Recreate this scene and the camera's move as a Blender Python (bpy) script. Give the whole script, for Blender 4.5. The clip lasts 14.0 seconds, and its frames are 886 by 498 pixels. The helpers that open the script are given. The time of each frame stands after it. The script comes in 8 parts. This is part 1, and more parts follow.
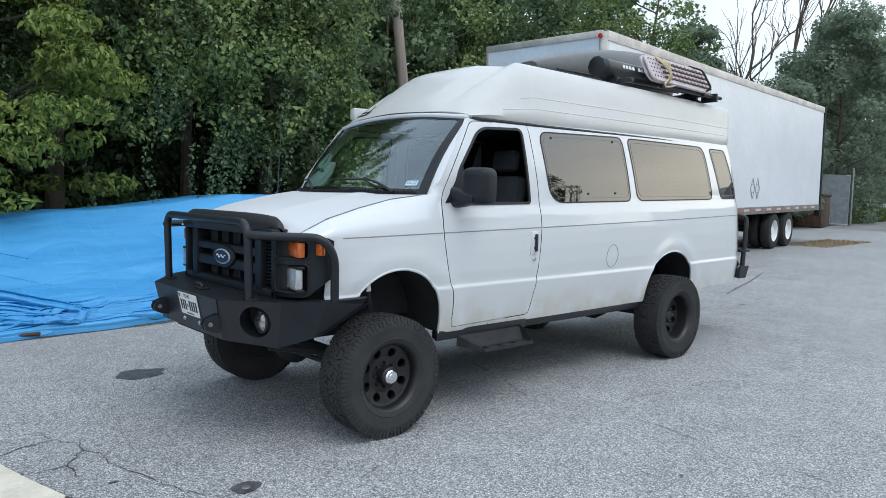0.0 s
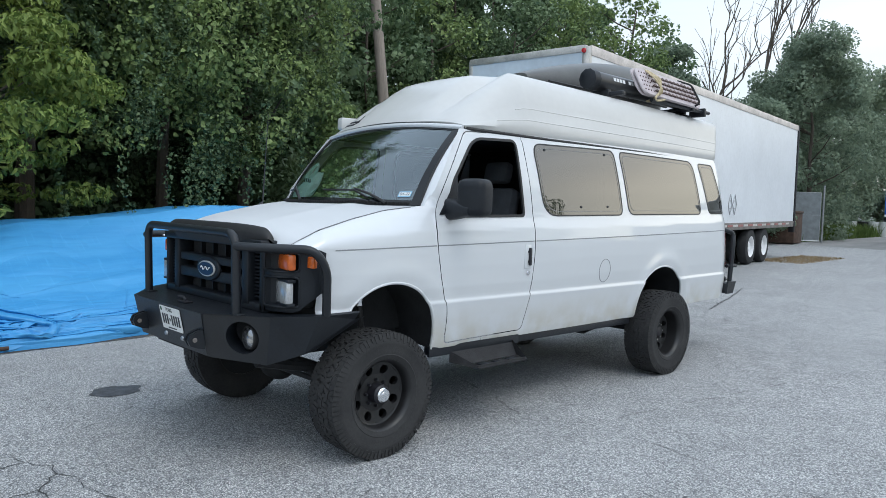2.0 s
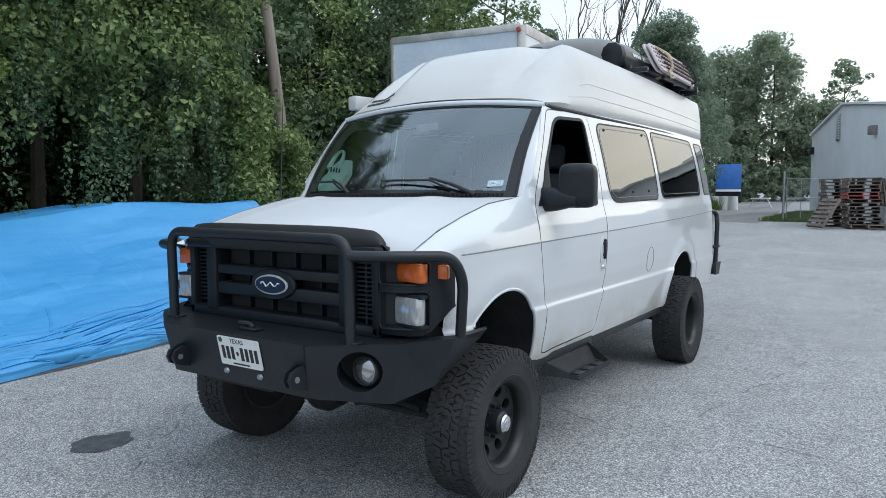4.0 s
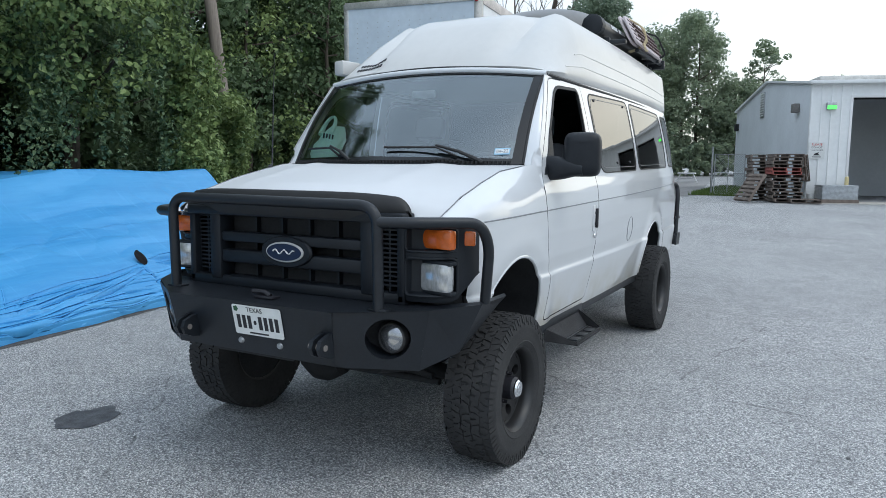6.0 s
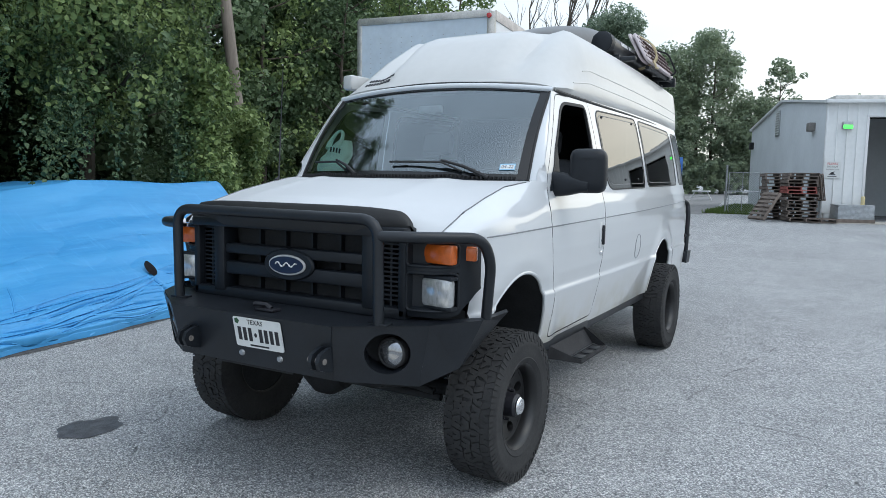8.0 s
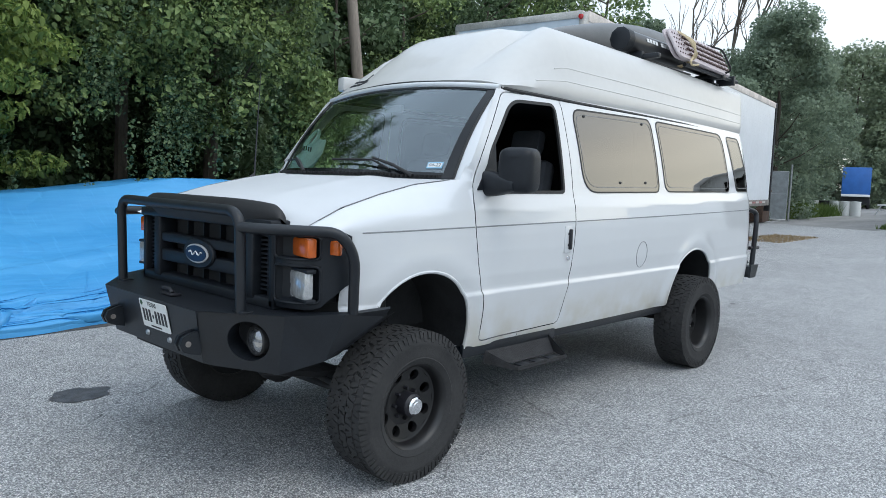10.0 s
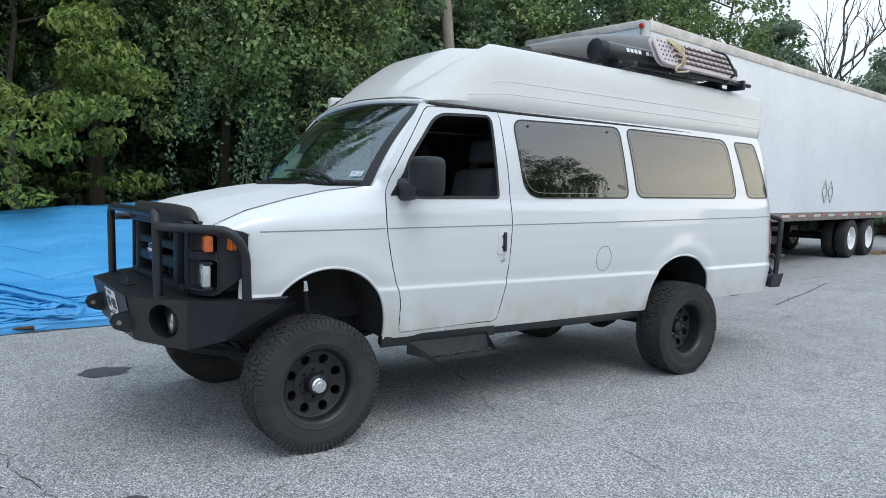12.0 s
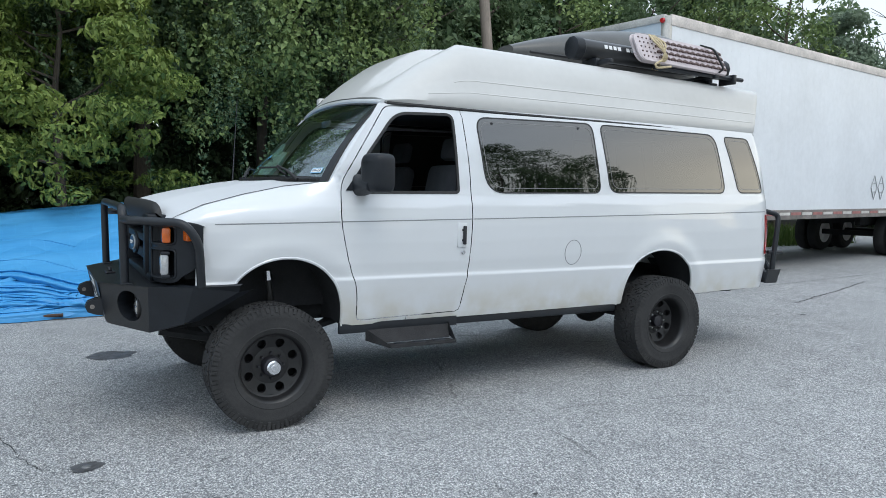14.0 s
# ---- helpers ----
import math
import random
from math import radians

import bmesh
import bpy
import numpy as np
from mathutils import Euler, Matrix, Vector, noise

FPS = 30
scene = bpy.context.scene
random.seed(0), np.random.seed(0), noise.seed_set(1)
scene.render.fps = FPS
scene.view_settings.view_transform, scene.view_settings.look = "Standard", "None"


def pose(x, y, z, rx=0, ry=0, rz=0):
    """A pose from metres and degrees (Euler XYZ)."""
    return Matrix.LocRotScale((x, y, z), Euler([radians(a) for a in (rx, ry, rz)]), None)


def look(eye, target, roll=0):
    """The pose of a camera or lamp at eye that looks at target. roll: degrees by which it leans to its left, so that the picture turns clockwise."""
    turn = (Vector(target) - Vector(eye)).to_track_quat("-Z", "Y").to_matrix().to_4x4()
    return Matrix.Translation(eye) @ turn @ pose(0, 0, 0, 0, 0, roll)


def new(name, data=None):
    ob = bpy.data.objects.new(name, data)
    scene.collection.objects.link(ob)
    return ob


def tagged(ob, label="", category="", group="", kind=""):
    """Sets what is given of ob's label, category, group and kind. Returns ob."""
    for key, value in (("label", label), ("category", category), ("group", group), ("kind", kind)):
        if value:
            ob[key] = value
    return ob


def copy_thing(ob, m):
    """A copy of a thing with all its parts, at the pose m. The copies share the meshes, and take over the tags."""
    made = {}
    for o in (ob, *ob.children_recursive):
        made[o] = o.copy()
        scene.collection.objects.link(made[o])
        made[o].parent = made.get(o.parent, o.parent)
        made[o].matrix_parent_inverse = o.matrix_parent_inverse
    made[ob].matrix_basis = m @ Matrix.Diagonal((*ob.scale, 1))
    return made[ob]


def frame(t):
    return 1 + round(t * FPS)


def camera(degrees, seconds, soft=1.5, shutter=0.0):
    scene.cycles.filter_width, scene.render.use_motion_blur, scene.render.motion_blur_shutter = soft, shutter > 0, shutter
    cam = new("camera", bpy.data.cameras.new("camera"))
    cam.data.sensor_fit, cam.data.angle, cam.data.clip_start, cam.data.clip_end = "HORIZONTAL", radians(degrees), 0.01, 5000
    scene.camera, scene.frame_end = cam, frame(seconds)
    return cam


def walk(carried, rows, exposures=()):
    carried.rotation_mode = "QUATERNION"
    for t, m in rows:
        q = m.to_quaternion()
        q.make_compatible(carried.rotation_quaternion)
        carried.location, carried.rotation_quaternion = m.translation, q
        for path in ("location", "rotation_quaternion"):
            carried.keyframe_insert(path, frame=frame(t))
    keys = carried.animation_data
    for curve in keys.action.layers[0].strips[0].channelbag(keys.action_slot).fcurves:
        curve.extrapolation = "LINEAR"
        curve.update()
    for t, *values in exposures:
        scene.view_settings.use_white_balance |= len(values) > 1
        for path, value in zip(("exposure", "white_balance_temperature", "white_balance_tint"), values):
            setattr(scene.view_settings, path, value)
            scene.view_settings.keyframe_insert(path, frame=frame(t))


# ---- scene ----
cam = camera(63.7, 14.0, soft=0.85)
PATH = [
    (0, (-2.812, -4.675, 1.617), (-1.491, -3.182, 1.459), 1.2),
    (0.5, (-2.815, -4.677, 1.619), (-1.495, -3.182, 1.469), 1.4),
    (1, (-2.822, -4.675, 1.617), (-1.496, -3.184, 1.476), 1.6),
    (1.5, (-2.828, -4.622, 1.622), (-1.484, -3.147, 1.49), 1.8),
    (2, (-2.809, -4.476, 1.597), (-1.434, -3.028, 1.48), 1.7),
    (2.5, (-2.779, -4.152, 1.611), (-1.351, -2.756, 1.504), 1.2),
    (2.7, (-2.818, -4.026, 1.62), (-1.367, -2.653, 1.513), 1.0),
    (4.8, (-3.403, -2.448, 1.593), (-1.691, -1.43, 1.405), -0.4),
    (5, (-3.413, -2.448, 1.587), (-1.698, -1.437, 1.391), -0.4),
    (5.5, (-3.454, -2.447, 1.583), (-1.721, -1.473, 1.364), 0.0),
    (6, (-3.476, -2.447, 1.582), (-1.733, -1.493, 1.355), 0.5),
    (6.5, (-3.483, -2.447, 1.581), (-1.737, -1.498, 1.358), 0.8),
    (7, (-3.482, -2.446, 1.581), (-1.735, -1.496, 1.369), 0.9),
    (7.5, (-3.465, -2.446, 1.582), (-1.726, -1.48, 1.386), 0.9),
    (7.7, (-3.465, -2.445, 1.582), (-1.724, -1.478, 1.391), 1.0),
    (9.8, (-2.69, -3.509, 1.57), (-1.214, -2.171, 1.389), 2.2),
    (10, (-2.603, -3.604, 1.57), (-1.149, -2.243, 1.39), 2.2),
    (10.5, (-2.433, -3.987, 1.567), (-1.053, -2.549, 1.404), 1.8),
    (11, (-2.189, -4.273, 1.582), (-0.882, -2.766, 1.432), 1.5),
    (11.5, (-1.942, -4.525, 1.565), (-0.712, -2.955, 1.42), 1.4),
    (12, (-1.824, -4.844, 1.557), (-0.676, -3.213, 1.406), 1.6),
    (12.5, (-1.64, -5.101, 1.548), (-0.564, -3.423, 1.39), 1.7),
    (13, (-1.408, -5.304, 1.546), (-0.384, -3.594, 1.381), 1.7),
    (13.5, (-1.339, -5.408, 1.557), (-0.341, -3.683, 1.392), 1.5),
    (14, (-1.318, -5.439, 1.556), (-0.325, -3.711, 1.395), 1.4),
]
walk(cam, [(t, look(eye, target, roll)) for t, eye, target, roll in PATH], [(0, 1.11, 5790, 4), (4.8, 1.05, 5740, 4), (7.7, 1.05, 5740, 4), (10.5, 1.14, 5790, 4), (14, 1.12, 5850, 4)])

# ---- world, sun, exposure ----
SUN_AZ, SUN_EL = 185.0, 58.0
world = bpy.data.worlds.new("world")
scene.world = world
world.use_nodes = True
wt = world.node_tree
sky = wt.nodes.new("ShaderNodeTexSky")
sky.sky_type = "NISHITA"
sky.sun_disc = False
sky.sun_elevation, sky.sun_rotation = radians(SUN_EL), radians(SUN_AZ)
sky.air_density, sky.dust_density, sky.ozone_density = 1.0, 3.0, 1.0
wt.nodes["Background"].inputs["Strength"].default_value = 0.15
haze = wt.nodes.new("ShaderNodeMixRGB")
haze.inputs[0].default_value = 0.75
# thin evening cloud: warmer towards the horizon, with faint streaks
dome = wt.nodes.new("ShaderNodeTexCoord")
split = wt.nodes.new("ShaderNodeSeparateXYZ")
wt.links.new(dome.outputs["Generated"], split.inputs[0])
height = wt.nodes.new("ShaderNodeValToRGB")
_e = height.color_ramp.elements
_e[0].position, _e[0].color = 0.0, (0.55, 0.51, 0.45, 1)
_e[1].position, _e[1].color = 0.62, (0.79, 0.81, 0.83, 1)
_e.new(0.11).color = (0.57, 0.55, 0.51, 1)
_e.new(0.24).color = (0.66, 0.63, 0.58, 1)
_e.new(0.40).color = (0.58, 0.59, 0.61, 1)
wt.links.new(split.outputs["Z"], height.inputs[0])
stretch = wt.nodes.new("ShaderNodeMapping")
stretch.inputs["Scale"].default_value = (1.2, 1.2, 6.0)
cloud = wt.nodes.new("ShaderNodeTexNoise")
cloud.inputs["Scale"].default_value, cloud.inputs["Detail"].default_value = 1.6, 5
wt.links.new(dome.outputs["Generated"], stretch.inputs["Vector"])
wt.links.new(stretch.outputs[0], cloud.inputs["Vector"])
thin = wt.nodes.new("ShaderNodeMapRange")
thin.inputs["From Min"].default_value, thin.inputs["From Max"].default_value = 0.3, 0.7
thin.inputs["To Min"].default_value, thin.inputs["To Max"].default_value = 4.9, 6.0
wt.links.new(cloud.outputs["Fac"], thin.inputs["Value"])
veil = wt.nodes.new("ShaderNodeVectorMath")
veil.operation = "MULTIPLY"
wt.links.new(height.outputs[0], veil.inputs[0])
wt.links.new(thin.outputs[0], veil.inputs[1])
# the low evening sun behind the cloud brightens and warms one side
side_dot = wt.nodes.new("ShaderNodeVectorMath")
side_dot.operation = "DOT_PRODUCT"
side_dot.inputs[1].default_value = Vector((0.92, -0.36, 0.12)).normalized()
wt.links.new(dome.outputs["Generated"], side_dot.inputs[0])
lobe = wt.nodes.new("ShaderNodeMath")
lobe.operation, lobe.use_clamp = "POWER", True
lobe.inputs[1].default_value = 11.0
clip = wt.nodes.new("ShaderNodeMath")
clip.operation = "MAXIMUM"
clip.inputs[1].default_value = 0.0
wt.links.new(side_dot.outputs["Value"], clip.inputs[0])
wt.links.new(clip.outputs[0], lobe.inputs[0])
warm = wt.nodes.new("ShaderNodeVectorMath")
warm.operation = "MULTIPLY_ADD"
warm.inputs[1].default_value, warm.inputs[2].default_value = (1.35, 1.06, 0.68), (1.0, 1.0, 1.0)
wt.links.new(lobe.outputs[0], warm.inputs[0])
glow = wt.nodes.new("ShaderNodeVectorMath")
glow.operation = "MULTIPLY"
wt.links.new(veil.outputs[0], glow.inputs[0])
wt.links.new(warm.outputs[0], glow.inputs[1])
wt.links.new(glow.outputs[0], haze.inputs[2])
wt.links.new(sky.outputs[0], haze.inputs[1])
wt.links.new(haze.outputs[0], wt.nodes["Background"].inputs["Color"])
sun = new("sun", bpy.data.lights.new("sun", "SUN"))
sun.data.energy, sun.data.angle, sun.data.color = 0.22, radians(22), (1.0, 0.9, 0.76)
_d = Vector((math.sin(radians(SUN_AZ)) * math.cos(radians(SUN_EL)), math.cos(radians(SUN_AZ)) * math.cos(radians(SUN_EL)), math.sin(radians(SUN_EL))))
sun.matrix_world = look(_d * 60, (0, 0, 0))


# ---- mesh helpers ----
def mesh_from(name, verts, faces, mat, smooth=True, sharp=38, normals=None):
    me = bpy.data.meshes.new(name)
    me.from_pydata([tuple(v) for v in verts], [], faces)
    me.materials.append(mat)
    if smooth:
        me.polygons.foreach_set("use_smooth", np.ones(len(me.polygons), dtype=bool))
        if normals is not None:
            me.normals_split_custom_set_from_vertices([tuple(n) for n in normals])
        elif sharp:
            me.set_sharp_from_angle(angle=radians(sharp))
    me.update()
    return me


def fast_mesh(name, verts, quads, mat, smooth=False):
    """A mesh from arrays of corners and quads."""
    me = bpy.data.meshes.new(name)
    me.vertices.add(len(verts))
    me.vertices.foreach_set("co", np.asarray(verts, dtype=np.float32).ravel())
    me.loops.add(quads.size)
    me.loops.foreach_set("vertex_index", quads.astype(np.int32).ravel())
    me.polygons.add(len(quads))
    me.polygons.foreach_set("loop_start", np.arange(0, quads.size, quads.shape[1], dtype=np.int32))
    me.materials.append(mat)
    me.update(calc_edges=True)
    me.validate()
    if smooth:
        me.polygons.foreach_set("use_smooth", np.ones(len(me.polygons), dtype=bool))
    return me


def part(name, geo, mat, parent, label="", smooth=True, sharp=38, normals=None):
    """Links geometry (verts, faces), or a mesh, as one object under parent."""
    me = geo if isinstance(geo, bpy.types.Mesh) else mesh_from(name, geo[0], geo[1], mat, smooth, sharp, normals)
    ob = new(name, me)
    ob.parent = parent
    if parent is not None:
        ob.matrix_parent_inverse = parent.matrix_world.inverted()
    if label:
        ob["label"] = label
    return ob


def anchor(name, x=0, y=0, z=0, rz=0):
    ob = new(name)
    ob.empty_display_size = 0.1
    ob.matrix_basis = pose(x, y, z, 0, 0, rz)
    ob.matrix_world = ob.matrix_basis
    return ob


def join(*geos):
    v, f = [], []
    for g in geos:
        o = len(v)
        v += [tuple(p) for p in g[0]]
        f += [tuple(i + o for i in q) for q in g[1]]
    return v, f


def moved(g, m):
    return [tuple(m @ Vector(p)) for p in g[0]], g[1]


def box(x0, x1, y0, y1, z0, z1, b=0.0):
    """A box between two corners, its edges chamfered by b."""
    if b <= 0:
        v = [(x, y, z) for x in (x0, x1) for y in (y0, y1) for z in (z0, z1)]
        return v, [(0, 1, 3, 2), (4, 6, 7, 5), (0, 4, 5, 1), (2, 3, 7, 6), (0, 2, 6, 4), (1, 5, 7, 3)]
    bm = bmesh.new()
    bmesh.ops.create_cube(bm, size=1.0)
    for w in bm.verts:
        w.co = ((x0 + x1) / 2 + w.co.x * (x1 - x0), (y0 + y1) / 2 + w.co.y * (y1 - y0), (z0 + z1) / 2 + w.co.z * (z1 - z0))
    bmesh.ops.bevel(bm, geom=bm.edges[:], offset=b, segments=2, affect="EDGES", profile=0.5)
    bm.verts.index_update()
    g = [tuple(w.co) for w in bm.verts], [tuple(w.index for w in p.verts) for p in bm.faces]
    bm.free()
    return g


def loft(rings, closed=False, cap=False):
    """Faces between successive rings of equal length."""
    n = len(rings[0])
    v = [tuple(p) for r in rings for p in r]
    f = []
    for i in range(len(rings) - 1):
        for j in range(n if closed else n - 1):
            k = (j + 1) % n
            f.append((i * n + j, i * n + k, (i + 1) * n + k, (i + 1) * n + j))
    if cap:
        f.append(tuple(reversed(range(n))))
        f.append(tuple(range((len(rings) - 1) * n, len(rings) * n)))
    return v, f


def tube(points, r, n=10, cap=True):
    """A round bar along points; r is one radius or one for each point."""
    pts = [Vector(p) for p in points]
    rr = r if isinstance(r, (list, tuple)) else [r] * len(pts)
    rings, up = [], None
    for i, p in enumerate(pts):
        d = (pts[min(i + 1, len(pts) - 1)] - pts[max(i - 1, 0)]).normalized()
        if up is None:
            up = d.orthogonal().normalized()
        up = (up - d * up.dot(d)).normalized()
        s = d.cross(up)
        rings.append([p + (up * math.cos(a) + s * math.sin(a)) * rr[i] for a in [2 * math.pi * k / n for k in range(n)]])
    return loft(rings, True, cap)


def rounded(points, r, n=5):
    """The polyline with its inner corners rounded by r."""
    pts = [Vector(p) for p in points]
    out = [pts[0]]
    for a, b, c in zip(pts, pts[1:], pts[2:]):
        u, w = (a - b), (c - b)
        q = min(r, u.length * 0.49, w.length * 0.49)
        p0, p2 = b + u.normalized() * q, b + w.normalized() * q
        for k in range(n + 1):
            t = k / n
            out.append(p0 * (1 - t) ** 2 + b * 2 * t * (1 - t) + p2 * t * t)
    out.append(pts[-1])
    return out


def spun(profile, n=48, axis="y"):
    """A profile of (radius, along) turned round an axis."""
    rings = []
    for k in range(n):
        a = 2 * math.pi * k / n
        if axis == "y":
            rings.append([(r * math.cos(a), h, r * math.sin(a)) for r, h in profile])
        elif axis == "x":
            rings.append([(h, r * math.cos(a), r * math.sin(a)) for r, h in profile])
        else:
            rings.append([(r * math.cos(a), r * math.sin(a), h) for r, h in profile])
    rings.append(rings[0])
    return loft(rings)


def plate(outline, m, thick, b=0.0):
    """A flat plate: an outline in (u, v), made thick along w and put in place by m."""
    n = len(outline)
    c = Vector((sum(p[0] for p in outline) / n, sum(p[1] for p in outline) / n))
    inner = [((p[0] - c.x) * (1 - b) + c.x, (p[1] - c.y) * (1 - b) + c.y) for p in outline] if b else outline
    rings = [[(p[0], p[1], 0) for p in outline], [(p[0], p[1], thick * (0.6 if b else 1)) for p in outline]]
    if b:
        rings.append([(p[0], p[1], thick) for p in inner])
    return moved(loft(rings, True, True), m)


def oval(rx, rz, n=40, power=2.0):
    out = []
    for k in range(n):
        a = 2 * math.pi * k / n
        c, s = math.cos(a), math.sin(a)
        out.append((rx * math.copysign(abs(c) ** (2 / power), c), rz * math.copysign(abs(s) ** (2 / power), s)))
    return out


def writing(name, body, size, mat, parent, m, label="", extrude=0.0005):
    """Raised lettering as a mesh, centred on m, read along its x and up its y."""
    cu = bpy.data.curves.new(name, "FONT")
    cu.body, cu.size, cu.align_x, cu.align_y, cu.extrude, cu.resolution_u = body, size, "CENTER", "CENTER", extrude, 3
    tmp = bpy.data.objects.new(name, cu)
    scene.collection.objects.link(tmp)
    dg = bpy.context.evaluated_depsgraph_get()
    me = bpy.data.meshes.new_from_object(tmp.evaluated_get(dg))
    bpy.data.objects.remove(tmp)
    me.name = name
    me.materials.clear()
    me.materials.append(mat)
    me.transform(m)
    return part(name, me, mat, parent, label)


# ---- materials ----
def material(name, color, rough=0.5, metal=0.0, vary=0.0, scale=5.0, bump=0.0, bump_scale=60.0, coat=0.0, spec=0.5, color2=None, rough_vary=0.0, stretch=(1, 1, 1), island=False):
    """A surface with variation of colour at two scales, fine relief and uneven gloss."""
    m = bpy.data.materials.new(name)
    m.use_nodes = True
    nt = m.node_tree
    N, L = nt.nodes, nt.links
    b = N["Principled BSDF"]
    b.inputs["Base Color"].default_value = (*color, 1)
    b.inputs["Roughness"].default_value = rough
    b.inputs["Metallic"].default_value = metal
    b.inputs["Coat Weight"].default_value = coat
    b.inputs["Coat Roughness"].default_value = 0.04
    b.inputs["Specular IOR Level"].default_value = spec
    tc = N.new("ShaderNodeTexCoord")
    mp = N.new("ShaderNodeMapping")
    mp.inputs["Scale"].default_value = stretch
    L.new(tc.outputs["Object"], mp.inputs["Vector"])
    if vary > 0:
        n1, n2 = N.new("ShaderNodeTexNoise"), N.new("ShaderNodeTexNoise")
        n1.inputs["Scale"].default_value, n2.inputs["Scale"].default_value = scale, scale * 11
        n1.inputs["Detail"].default_value, n2.inputs["Detail"].default_value = 5, 4
        L.new(mp.outputs[0], n1.inputs["Vector"]), L.new(mp.outputs[0], n2.inputs["Vector"])
        mix = N.new("ShaderNodeMath")
        mix.operation = "MULTIPLY_ADD"
        L.new(n1.outputs["Fac"], mix.inputs[0])
        mix.inputs[1].default_value = 0.65
        h = N.new("ShaderNodeMath")
        h.operation = "MULTIPLY"
        h.inputs[1].default_value = 0.35
        L.new(n2.outputs["Fac"], h.inputs[0]), L.new(h.outputs[0], mix.inputs[2])
        ramp = N.new("ShaderNodeValToRGB")
        c2 = color2 or tuple(min(1.0, c * (1 + vary)) for c in color)
        c1 = color if color2 else tuple(c * (1 - vary) for c in color)
        ramp.color_ramp.elements[0].position, ramp.color_ramp.elements[1].position = 0.34, 0.66
        ramp.color_ramp.elements[0].color, ramp.color_ramp.elements[1].color = (*c1, 1), (*c2, 1)
        L.new(mix.outputs[0], ramp.inputs[0])
        out = ramp.outputs[0]
        if island:
            g = N.new("ShaderNodeNewGeometry")
            hs = N.new("ShaderNodeHueSaturation")
            mr = N.new("ShaderNodeMapRange")
            mr.inputs["To Min"].default_value, mr.inputs["To Max"].default_value = 0.55, 1.45
            L.new(g.outputs["Random Per Island"], mr.inputs["Value"])
            L.new(mr.outputs[0], hs.inputs["Value"]), L.new(out, hs.inputs["Color"])
            out = hs.outputs[0]
        L.new(out, b.inputs["Base Color"])
        if rough_vary:
            r = N.new("ShaderNodeMapRange")
            r.inputs["To Min"].default_value, r.inputs["To Max"].default_value = rough - rough_vary, rough + rough_vary
            L.new(n1.outputs["Fac"], r.inputs["Value"]), L.new(r.outputs[0], b.inputs["Roughness"])
    if bump > 0:
        n3 = N.new("ShaderNodeTexNoise")
        n3.inputs["Scale"].default_value, n3.inputs["Detail"].default_value = bump_scale, 4
        L.new(mp.outputs[0], n3.inputs["Vector"])
        bp = N.new("ShaderNodeBump")
        bp.inputs["Strength"].default_value, bp.inputs["Distance"].default_value = bump, 0.01
        L.new(n3.outputs["Fac"], bp.inputs["Height"]), L.new(bp.outputs[0], b.inputs["Normal"])
    return m


